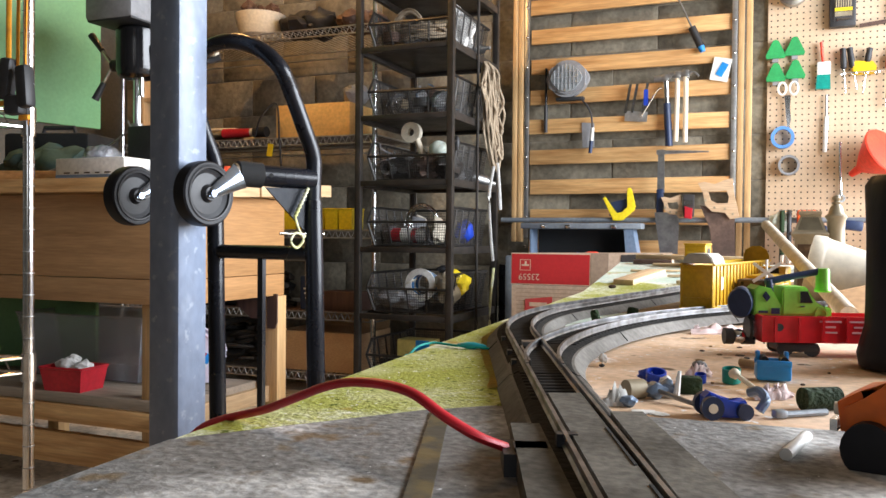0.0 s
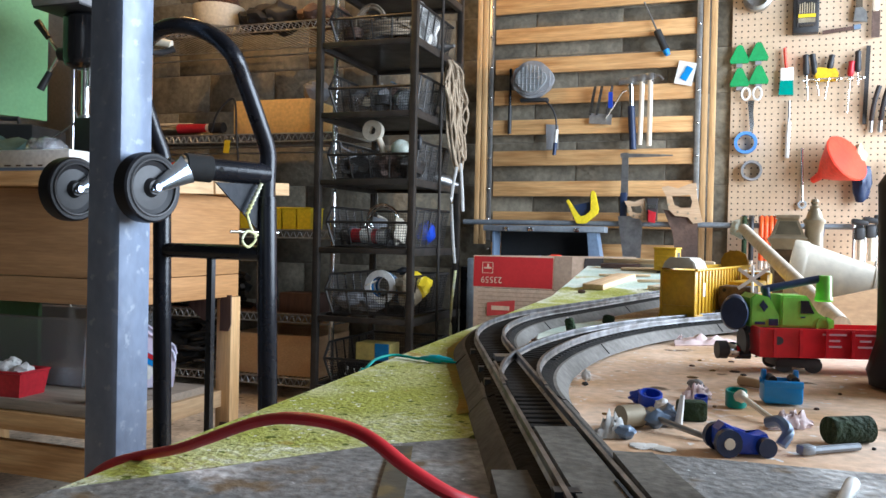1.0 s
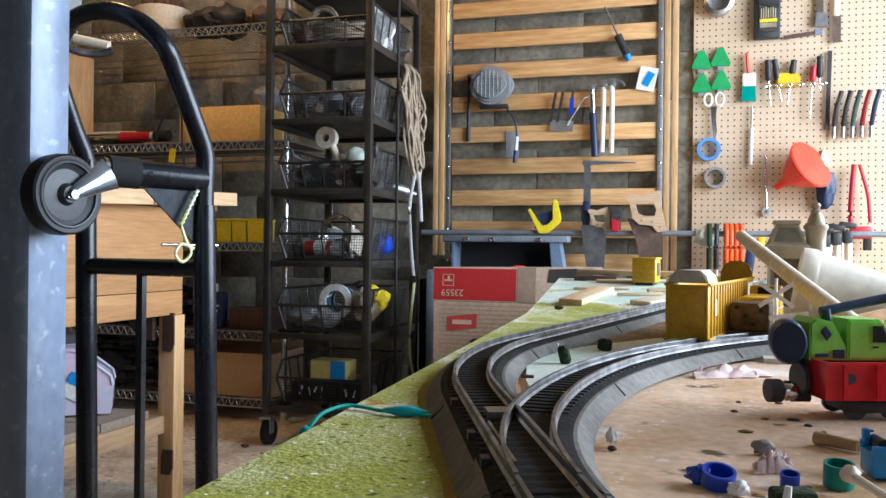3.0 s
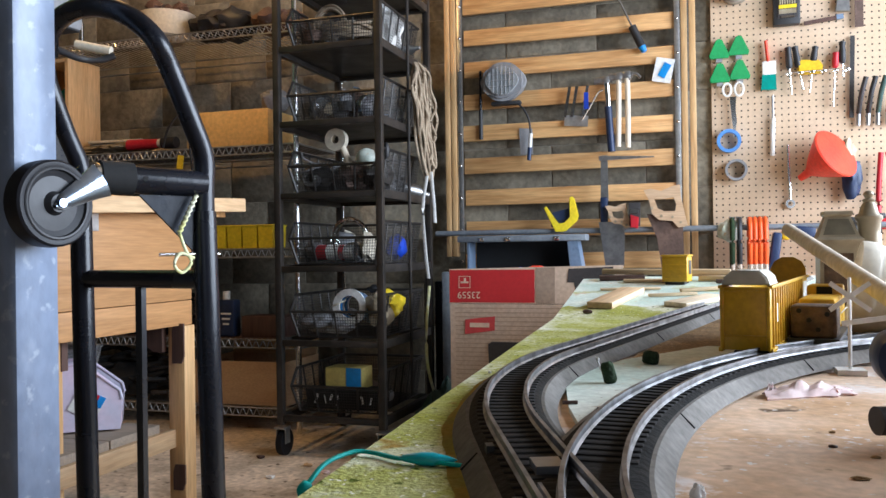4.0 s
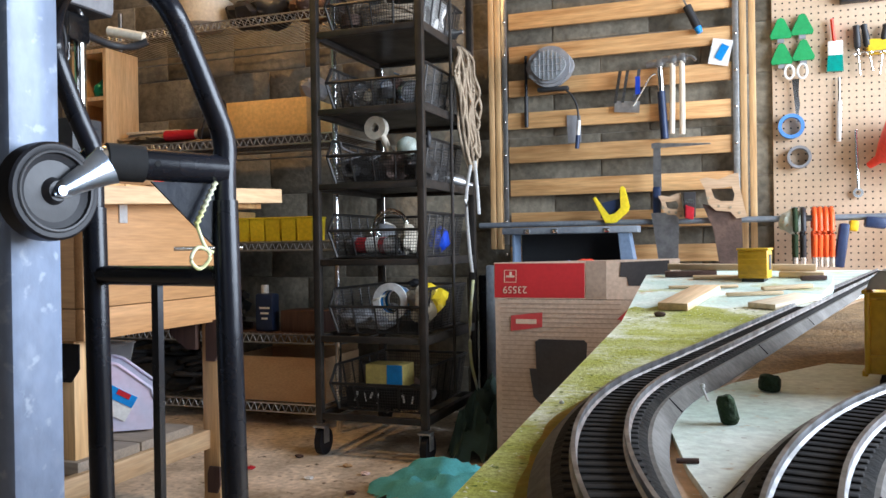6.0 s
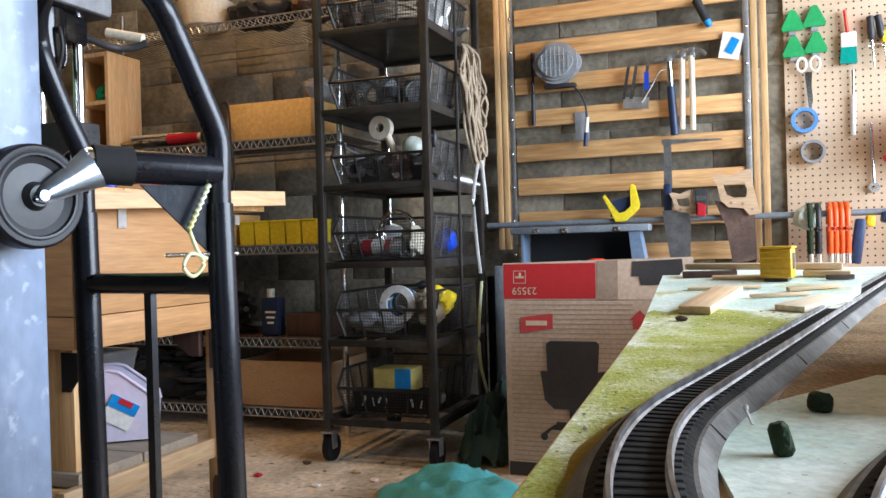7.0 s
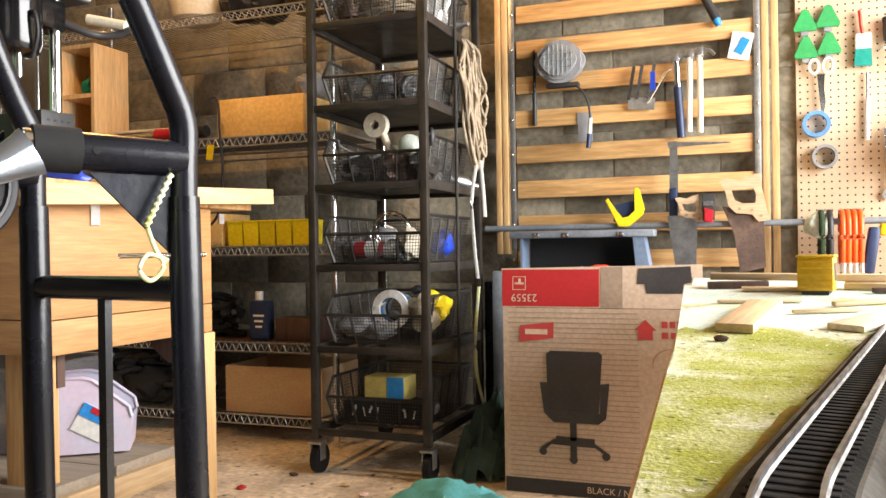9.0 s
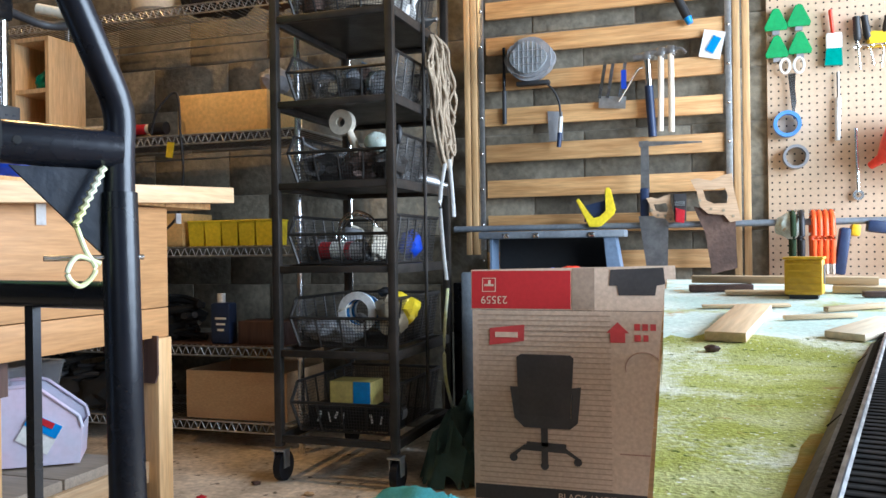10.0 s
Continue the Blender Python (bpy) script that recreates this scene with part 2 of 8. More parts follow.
def speckle(m, color, scale, cut, soft=0.03, broken=0.0):
    """Scatter flecks of another colour over a surface; broken frays each fleck with a finer grain."""
    nt, n = m.node_tree, m.node_tree.nodes
    p = n["Principled BSDF"]
    src = p.inputs["Base Color"].links[0].from_socket
    tc, nz, rp, mx = n.new("ShaderNodeTexCoord"), n.new("ShaderNodeTexNoise"), n.new("ShaderNodeMapRange"), n.new("ShaderNodeMix")
    nz.inputs["Scale"].default_value, nz.inputs["Detail"].default_value = scale, 3
    nt.links.new(tc.outputs["Object"], nz.inputs["Vector"])
    rp.inputs["From Min"].default_value, rp.inputs["From Max"].default_value = cut, cut + soft
    value = nz.outputs["Fac"]
    if broken:
        grain, add = n.new("ShaderNodeTexNoise"), n.new("ShaderNodeMath")
        grain.inputs["Scale"].default_value, grain.inputs["Detail"].default_value = broken, 3
        nt.links.new(tc.outputs["Object"], grain.inputs["Vector"])
        add.operation = "MULTIPLY_ADD"
        add.inputs[1].default_value = 0.3
        shift = n.new("ShaderNodeMath")
        shift.operation = "SUBTRACT"
        shift.inputs[1].default_value = 0.15
        nt.links.new(grain.outputs["Fac"], add.inputs[0])
        nt.links.new(value, add.inputs[2])
        nt.links.new(add.outputs[0], shift.inputs[0])
        value = shift.outputs[0]
    nt.links.new(value, rp.inputs["Value"])
    mx.data_type = "RGBA"
    mx.inputs[7].default_value = (*color, 1)
    nt.links.new(rp.outputs[0], mx.inputs[0])
    nt.links.new(src, mx.inputs[6])
    nt.links.new(mx.outputs[2], p.inputs["Base Color"])


speckle(ROAD, (0.62, 0.62, 0.62), 300, 0.7, 0.06)
speckle(ROAD, (0.16, 0.11, 0.06), 45, 0.6, 0.1)
speckle(GRASS, (0.8, 0.8, 0.68), 9, 0.53, 0.18, 170)
speckle(GRASS, (0.86, 0.85, 0.78), 260, 0.66, 0.05)
speckle(GRASS, (0.1, 0.13, 0.02), 150, 0.64, 0.05)
speckle(GRASS, (0.36, 0.24, 0.06), 40, 0.68, 0.08)
speckle(MINT, (0.42, 0.42, 0.16), 12, 0.58, 0.14, 120)
speckle(MINT, (0.5, 0.36, 0.18), 26, 0.64, 0.08, 200)
speckle(MINT, (0.3, 0.28, 0.22), 200, 0.7)
speckle(COLGREY, (0.29, 0.335, 0.41), 60, 0.62, 0.1)
speckle(CONCRETE, (0.1, 0.075, 0.05), 26, 0.62, 0.1)
speckle(SAND, (0.82, 0.72, 0.66), 12, 0.6, 0.08, 200)
speckle(SAND, (0.12, 0.07, 0.03), 34, 0.67, 0.05)
speckle(SAND, (0.75, 0.7, 0.66), 150, 0.67)
CUBBY = wood("pale_cubby_pine", (0.75, 0.52, 0.28), (0.62, 0.4, 0.2), 2)
PACKYEL = material("dull_yellow_pack", (0.6, 0.52, 0.16), (0.5, 0.42, 0.14), 14, 0.6)
SCRAPY = wood("scrap_wood_long", (0.7, 0.5, 0.3), (0.6, 0.4, 0.22), 1, 20)
WHITEWOOD = wood("whitewashed_wood", (0.78, 0.68, 0.52), (0.68, 0.55, 0.38), 1, 20)
GLOSSBLACK = material("gloss_black_enamel", (0.006, 0.006, 0.007), (0.01, 0.01, 0.011), 12, 0.13, bump=0.02, rough_var=0.05)
SCRAP = wood("scrap_wood", (0.7, 0.54, 0.34), (0.6, 0.43, 0.25), 0, 20)


def clear_plastic(name, tint, rough=0.15):
    m = bpy.data.materials.new(name)
    m.use_nodes = True
    p = m.node_tree.nodes["Principled BSDF"]
    p.inputs["Base Color"].default_value = (*tint, 1)
    p.inputs["Transmission Weight"].default_value = 0.85
    p.inputs["Roughness"].default_value, p.inputs["IOR"].default_value = rough, 1.2
    return m


CLEARBIN = material("milky_plastic", (0.56, 0.57, 0.7), (0.66, 0.52, 0.63), 7, 0.3, bump=0.03, vary=0.04)
CLEARGLASS = clear_plastic("clear_glass", (0.95, 0.95, 0.95), 0.05)
CLEARPINK = clear_plastic("clear_pink_bin", (0.9, 0.66, 0.72), 0.3)
LENSGREY = material("frosted_lens", (0.3, 0.32, 0.33), (0.22, 0.24, 0.25), 30, 0.3)
SMOKE = clear_plastic("clear_smoke", (0.8, 0.82, 0.86), 0.12)


def pegboard_material():
    """Hardboard with rows of small holes one inch apart."""
    m = material("pegboard", (0.62, 0.46, 0.32), (0.56, 0.41, 0.27), 3, 0.6, bump=0.05, vary=0.05)
    nt, n = m.node_tree, m.node_tree.nodes
    p = n["Principled BSDF"]
    tc, sep = n.new("ShaderNodeTexCoord"), n.new("ShaderNodeSeparateXYZ")
    nt.links.new(tc.outputs["Object"], sep.inputs[0])
    sq = []
    for k in (0, 2):
        d = n.new("ShaderNodeMath")
        d.operation = "DIVIDE"
        d.inputs[1].default_value = 0.0254
        f = n.new("ShaderNodeMath")
        f.operation = "FRACT"
        s = n.new("ShaderNodeMath")
        s.operation = "SUBTRACT"
        s.inputs[1].default_value = 0.5
        q = n.new("ShaderNodeMath")
        q.operation = "MULTIPLY"
        nt.links.new(sep.outputs[k], d.inputs[0])
        nt.links.new(d.outputs[0], f.inputs[0])
        nt.links.new(f.outputs[0], s.inputs[0])
        nt.links.new(s.outputs[0], q.inputs[0])
        nt.links.new(s.outputs[0], q.inputs[1])
        sq.append(q)
    a = n.new("ShaderNodeMath")
    a.operation = "ADD"
    nt.links.new(sq[0].outputs[0], a.inputs[0])
    nt.links.new(sq[1].outputs[0], a.inputs[1])
    less = n.new("ShaderNodeMath")
    less.operation = "LESS_THAN"
    less.inputs[1].default_value = 0.019
    nt.links.new(a.outputs[0], less.inputs[0])
    mix = n.new("ShaderNodeMix")
    mix.data_type = "RGBA"
    old = p.inputs["Base Color"].links[0].from_socket
    nt.links.new(less.outputs[0], mix.inputs[0])
    nt.links.new(old, mix.inputs[6])
    mix.inputs[7].default_value = (0.035, 0.025, 0.018, 1)
    nt.links.new(mix.outputs[2], p.inputs["Base Color"])
    return m


PEG = pegboard_material()

# ---- shape helpers ----


def box(bm, c, s, rot=None, bevel=0.0):
    """A block of size s round c, turned by the Euler degrees rot."""
    m = Matrix.Translation(c)
    if rot:
        m = m @ Euler([radians(a) for a in rot]).to_matrix().to_4x4()
    r = bmesh.ops.create_cube(bm, size=1.0, matrix=m @ Matrix.Diagonal((*s, 1)))
    if bevel:
        es = {e for v in r["verts"] for e in v.link_edges}
        bmesh.ops.bevel(bm, geom=list(es), offset=bevel, segments=2, affect="EDGES", profile=0.5)


def rod(bm, a, b, r, r2=None, seg=12):
    """A round bar from a to b."""
    a, b = Vector(a), Vector(b)
    q = (b - a).to_track_quat("Z", "Y").to_matrix().to_4x4()
    bmesh.ops.create_cone(bm, cap_ends=True, segments=seg, radius1=r, radius2=r if r2 is None else r2, depth=(b - a).length, matrix=Matrix.Translation((a + b) / 2) @ q)


def smooth_path(pts, n=6):
    """Catmull-Rom through pts."""
    p = [Vector(v) for v in pts]
    p = [2 * p[0] - p[1]] + p + [2 * p[-1] - p[-2]]
    out = []
    for i in range(1, len(p) - 2):
        for k in range(n):
            t = k / n
            a, b, c, d = p[i - 1], p[i], p[i + 1], p[i + 2]
            out.append(0.5 * ((2 * b) + (c - a) * t + (2 * a - 5 * b + 4 * c - d) * t * t + (3 * b - a - 3 * c + d) * t ** 3))
    return out + [p[-2]]


def sweep(bm, pts, r, seg=10, flat=1.0, up=(0, 0, 1)):
    """A tube of radius r along pts; flat squeezes it along up."""
    pts = [Vector(v) for v in pts]
    rings = []
    for i, p in enumerate(pts):
        d = (pts[min(i + 1, len(pts) - 1)] - pts[max(i - 1, 0)]).normalized()
        side = d.cross(Vector(up))
        side = side.normalized() if side.length > 1e-4 else d.orthogonal().normalized()
        nor = side.cross(d).normalized()
        rings.append([bm.verts.new(p + side * r * math.cos(2 * math.pi * k / seg) + nor * r * flat * math.sin(2 * math.pi * k / seg)) for k in range(seg)])
    for a, b in zip(rings, rings[1:]):
        for k in range(seg):
            bm.faces.new((a[k], a[(k + 1) % seg], b[(k + 1) % seg], b[k]))
    bm.faces.new(rings[0][::-1])
    bm.faces.new(rings[-1])


def profile_sweep(bm, pts, prof):
    """Carry a closed cross-section prof (across, up) along a level path."""
    pts = [Vector(v) for v in pts]
    rings = []
    for i, p in enumerate(pts):
        d = (pts[min(i + 1, len(pts) - 1)] - pts[max(i - 1, 0)]).normalized()
        side = Vector((d.y, -d.x, 0))
        rings.append([bm.verts.new(p + side * u + Vector((0, 0, v))) for u, v in prof])
    k = len(prof)
    for a, b in zip(rings, rings[1:]):
        for j in range(k):
            bm.faces.new((a[j], b[j], b[(j + 1) % k], a[(j + 1) % k]))
    bm.faces.new(rings[0])
    bm.faces.new(rings[-1][::-1])


def prism(bm, outline, depth, m=None, bevel=0.0):
    """An outline in x and z, thickened along y by depth (towards +y), placed by m."""
    m = m or Matrix.Identity(4)
    a = [bm.verts.new(m @ Vector((x, 0, z))) for x, z in outline]
    b = [bm.verts.new(m @ Vector((x, depth, z))) for x, z in outline]
    k = len(a)
    fs = [bm.faces.new(a), bm.faces.new(b[::-1])]
    for j in range(k):
        fs.append(bm.faces.new((a[j], b[j], b[(j + 1) % k], a[(j + 1) % k])))
    if bevel:
        bmesh.ops.bevel(bm, geom=list({e for f in fs[:2] for e in f.edges}), offset=bevel, segments=2, affect="EDGES")
    bmesh.ops.recalc_face_normals(bm, faces=bm.faces[:])


def slab(bm, outline, z0, z1):
    """A flat outline in x and y from z0 up to z1."""
    a = [bm.verts.new((x, y, z0)) for x, y in outline]
    b = [bm.verts.new((x, y, z1)) for x, y in outline]
    k = len(a)
    bm.faces.new(a[::-1])
    bm.faces.new(b)
    for j in range(k):
        bm.faces.new((a[j], a[(j + 1) % k], b[(j + 1) % k], b[j]))
    bmesh.ops.recalc_face_normals(bm, faces=bm.faces[:])


def lathe(bm, prof, seg=24, m=None):
    """Turn a profile of (radius, height) round z."""
    m = m or Matrix.Identity(4)
    rings = [[bm.verts.new(m @ Vector((r * math.cos(2 * math.pi * k / seg), r * math.sin(2 * math.pi * k / seg), h))) for k in range(seg)] for r, h in prof]
    for a, b in zip(rings, rings[1:]):
        for k in range(seg):
            bm.faces.new((a[k], a[(k + 1) % seg], b[(k + 1) % seg], b[k]))
    for ring in (rings[0][::-1], rings[-1]):
        bm.faces.new(ring)


def ring(bm, c, r_out, r_in, depth, axis="y", seg=28):
    """A flat ring, as a roll of tape."""
    m = Matrix.Translation(c) @ (Euler((radians(90), 0, 0)).to_matrix().to_4x4() if axis == "y" else (Euler((0, radians(90), 0)).to_matrix().to_4x4() if axis == "x" else Matrix.Identity(4)))
    h = depth / 2
    rows = [[bm.verts.new(m @ Vector((r * math.cos(2 * math.pi * k / seg), r * math.sin(2 * math.pi * k / seg), z))) for k in range(seg)] for r, z in ((r_out, -h), (r_out, h), (r_in, h), (r_in, -h))]
    for i in range(4):
        a, b = rows[i], rows[(i + 1) % 4]
        for k in range(seg):
            bm.faces.new((a[k], a[(k + 1) % seg], b[(k + 1) % seg], b[k]))
    bmesh.ops.recalc_face_normals(bm, faces=bm.faces[:])


def lump(bm, c, s, seed=0, rough=0.25, sub=3):
    """An uneven, crumpled body."""
    rough = min(rough, 0.42)
    r = bmesh.ops.create_icosphere(bm, subdivisions=sub, radius=1.0)
    for v in r["verts"]:
        k = 1 + rough * noise.noise(v.co * 1.7 + Vector((seed * 3.1, seed, 0)))  + rough * 0.5 * noise.noise(v.co * 4.3 + Vector((seed, 0, seed)))
        v.co = Vector(c) + Vector((v.co.x * s[0], v.co.y * s[1], v.co.z * s[2])) * k


def shade(me, angle=40):
    for f in me.polygons:
        f.use_smooth = True
    me.set_sharp_from_angle(angle=radians(angle))


def mesh_from(bm, name, mat):
    me = bpy.data.meshes.new(name)
    bm.normal_update()
    bm.to_mesh(me)
    bm.free()
    me.materials.append(mat)
    shade(me)
    return me


def part(name, bm, mat, parent, label=""):
    ob = new(name, mesh_from(bm, name, mat))
    ob.parent = parent
    return tagged(ob, label)


def thing(name, label, category, at=(0, 0, 0), rz=0.0, group="", kind=""):
    ob = new(name)
    ob.empty_display_size = 0.05
    ob.matrix_basis = pose(*at, 0, 0, rz)
    return tagged(ob, label, category, group, kind)


def solo(name, bm, mat, label, category, group="", kind=""):
    return tagged(new(name, mesh_from(bm, name, mat)), label, category, group, kind)


def B():
    return bmesh.new()


def block_part(name, c, s, mat, parent, label="", rot=None, bevel=0.0):
    bm = B()
    box(bm, c, s, rot, bevel)
    return part(name, bm, mat, parent, label)


def rod_part(name, a, b, r, mat, parent, label="", r2=None, seg=12):
    bm = B()
    rod(bm, a, b, r, r2, seg)
    return part(name, bm, mat, parent, label)


def sweep_part(name, pts, r, mat, parent, label="", seg=10, flat=1.0, n=6):
    bm = B()
    sweep(bm, smooth_path(pts, n) if n else pts, r, seg, flat)
    return part(name, bm, mat, parent, label)


def text_part(name, body, size, m, mat, parent, label=""):
    cu = bpy.data.curves.new(name, "FONT")
    cu.body, cu.size, cu.extrude, cu.align_x, cu.align_y = body, size, 0.0004, "CENTER", "CENTER"
    tmp = bpy.data.objects.new(name, cu)
    me = bpy.data.meshes.new_from_object(tmp)
    bpy.data.objects.remove(tmp)
    me.transform(m)
    me.materials.clear()
    me.materials.append(mat)
    ob = new(name, me)
    ob.parent = parent
    return tagged(ob, label)

# ---- large structure ----
TABLE = 0.657
WALL = 4.0


def structure_box(name, c, s, mat, label, category):
    bm = B()
    box(bm, c, s)
    return solo(name, bm, mat, label, category, kind="structure")


structure_box("floor", (-0.4, 0.7, -0.05), (6.4, 7.2, 0.1), CONCRETE, "worn dusty concrete garage floor", "floor")
structure_box("ceiling", (-0.4, 0.7, 2.75), (6.4, 7.2, 0.1), CEIL, "plain board garage ceiling", "ceiling")
wall_north = structure_box("wall_north", (-0.4, WALL + 0.149, 1.35), (6.4, 0.28, 2.7), MORTAR, "rough grey concrete block wall", "wall")
structure_box("wall_west", (-3.5, 0.7, 1.35), (0.2, 6.9, 2.7), PLASTER, "plain dusty garage side wall", "wall")


def wall_with_opening(name, axis, at, a0, a1, o0, o1, z0, z1, label):
    """A wall across an axis, with an opening from o0 to o1 along it and z0 to z1 in height."""
    bm = B()

    def piece(p0, p1, q0, q1):
        if p1 > p0 and q1 > q0:
            c, s = ((p0 + p1) / 2, (q0 + q1) / 2), (p1 - p0, q1 - q0)
            box(bm, (at, c[0], c[1]) if axis == "x" else (c[0], at, c[1]), (0.18, s[0], s[1]) if axis == "x" else (s[0], 0.18, s[1]))
    piece(a0, o0, 0, 2.7)
    piece(o1, a1, 0, 2.7)
    piece(o0, o1, z1, 2.7)
    piece(o0, o1, 0, z0)
    return solo(name, bm, PLASTER, label, "wall", kind="structure")


wall_with_opening("wall_east", "x", 2.5, -2.8, 4.0, 0.8, 3.7, 0.0, 2.35, "garage side wall with a wide open doorway")
# Unseen end wall; its opening is added along with the fill lamp.
wall_with_opening("wall_south", "y", -2.6, -3.4, 2.6, -0.25, 1.45, 0.9, 2.1, "unseen garage end wall with an opening added behind the camera")
structure_box("ground", (20, 0.7, -0.14), (60, 60, 0.06), CONCRETE, "pale concrete drive outside the doorway", "ground")

# ---- steel column ----
bm = B()
box(bm, (-0.643, 1.195, 1.35), (0.0645, 0.0645, 2.7), (0, 0, -3.85), 0.009)
column = solo("steel_column", bm, COLGREY, "grey painted square steel column, scuffed, standing on the floor", "column")

# ---- train table ----


def edge_x(y):
    return 0.0272 - 0.0556 * y


table = thing("train_table", "plywood model railway table with painted scenery", "table", (0, 0, 0))
bm = B()
slab(bm, [(edge_x(-0.7), -0.7), (edge_x(-0.7) + 1.3, -0.62), (edge_x(2.98) + 1.3, 3.06), (edge_x(2.98), 2.98)], TABLE - 0.02, TABLE)
part("tabletop", bm, SAND, table, "bare sandy plywood tabletop")
bm = B()
for (xa, ya), (xb, yb) in (((edge_x(-0.7) + 0.04, -0.66), (edge_x(2.98) + 0.04, 2.94)), ((edge_x(-0.7) + 1.26, -0.58), (edge_x(2.98) + 1.26, 3.02))):
    slab(bm, [(xa - 0.015, ya), (xa + 0.015, ya), (xb + 0.015, yb), (xb - 0.015, yb)], TABLE - 0.11, TABLE - 0.02)
part("apron", bm, PINE_Y, table)
for lx, ly in ((0.15, -0.5), (1.2, -0.5), (0.1, 1.3), (1.15, 1.3), (0.02, 2.8), (1.05, 2.85)):
    block_part("leg", (lx, ly, (TABLE - 0.02) / 2), (0.06, 0.06, TABLE - 0.02), PINE_Z, table)

Z1 = TABLE + 0.002
bm = B()
slab(bm, [(edge_x(0.425) + 0.002, 0.425), (edge_x(1.0) + 0.002, 1.0), (edge_x(1.7) + 0.002, 1.70), (0.0, 1.82), (0.15, 1.9), (0.20, 1.78), (0.115, 1.43), (0.035, 1.05), (0.022, 0.93), (0.055, 0.77), (0.112, 0.6), (0.104, 0.543), (0.076, 0.518)], TABLE, Z1)
part("grass_sheet", bm, GRASS, table, "mossy green grass paint, worn white in patches")
bm = B()
slab(bm, [(edge_x(1.70) + 0.002, 1.703), (0.0, 1.823), (0.15, 1.903), (0.205, 1.79), (0.3, 2.15), (0.6, 2.3), (1.12, 2.35), (1.12, 3.03), (edge_x(2.97) + 0.004, 2.97)], TABLE, Z1 + 0.001)
part("mint_sheet", bm, MINT, table, "pale mint green painted board")
bm = B()
slab(bm, [(0.058, 0.86), (0.045, 0.93), (0.05, 1.0), (0.07, 1.06), (0.13, 1.16), (0.2, 1.15), (0.15, 1.06), (0.115, 0.97), (0.092, 0.89), (0.083, 0.83), (0.0745, 0.79), (0.07, 0.815)], TABLE, Z1 + 0.001)
part("mint_island", bm, MINT, table, "pale mint painted patch between the tracks")
bm = B()
slab(bm, [(0.07, 1.063), (0.13, 1.163), (0.2, 1.153), (0.3, 1.22), (0.4, 1.7), (0.31, 2.1), (0.2, 1.72), (0.1, 1.25)], TABLE, Z1)
part("brown_patch", bm, SANDBROWN, table, "brown ground scatter between the tracks")
bm = B()
slab(bm, [(edge_x(0.42) + 0.002, 0.421), (0.076, 0.515), (0.104, 0.54), (0.172, 0.546), (0.26, 0.552), (1.2, 0.63), (1.25, -0.55), (edge_x(-0.65) + 0.02, -0.65)], TABLE, Z1 + 0.0005)
part("road_sheet", bm, ROAD, table, "dark grey painted road, chalky and scuffed")
bm = B()
slab(bm, [(0.083, 0.512), (0.0905, 0.516), (0.145, 0.36), (0.137, 0.356)], Z1 + 0.0005, Z1 + 0.0015)
part("road_line", bm, ROADLINE, table, "worn ochre painted line")

# ---- railway track ----
HEAD = radians(21.3)


def heading(h):
    return Vector((math.sin(h), math.cos(h), 0))


def arc(start, h0, h1, r, n=24):
    """Right-hand curve of radius r from heading h0 to h1 (clockwise)."""
    c = Vector(start) + r * Vector((math.cos(h0), -math.sin(h0), 0))
    return [c - r * Vector((math.cos(h0 + (h1 - h0) * k / n), -math.sin(h0 + (h1 - h0) * k / n), 0)) for k in range(n + 1)]


RAD = 0.472
POINTS = Vector((0.1156, 0.594, 0))
near = [POINTS - heading(-HEAD) * d for d in (0.75, 0.5, 0.25, 0.12, 0.0)]
bend_at = POINTS + heading(-HEAD) * 0.1713
curve_out = arc(bend_at, -HEAD, radians(11.3), RAD)
outer = near + [POINTS + heading(-HEAD) * 0.1] + curve_out + [curve_out[-1] + heading(radians(11.3)) * d for d in (0.2, 0.6, 1.0, 1.4, 1.75)]
inner = [POINTS] + arc(POINTS, -HEAD, radians(-2), 0.36, 10)[1:]
inner += arc(inner[-1], radians(-2), radians(97), 0.575, 60)[1:]
ZB = TABLE + 0.002
BED, SLEEP, RAILH = 0.0078, 0.002, 0.0042


def resample(path, step):
    out, need = [], 0.0
    for a, b in zip(path, path[1:]):
        d = (b - a).length
        while need <= d:
            out.append((a + (b - a) * (need / d), (b - a).normalized()))
            need += step
        need -= d
    return out


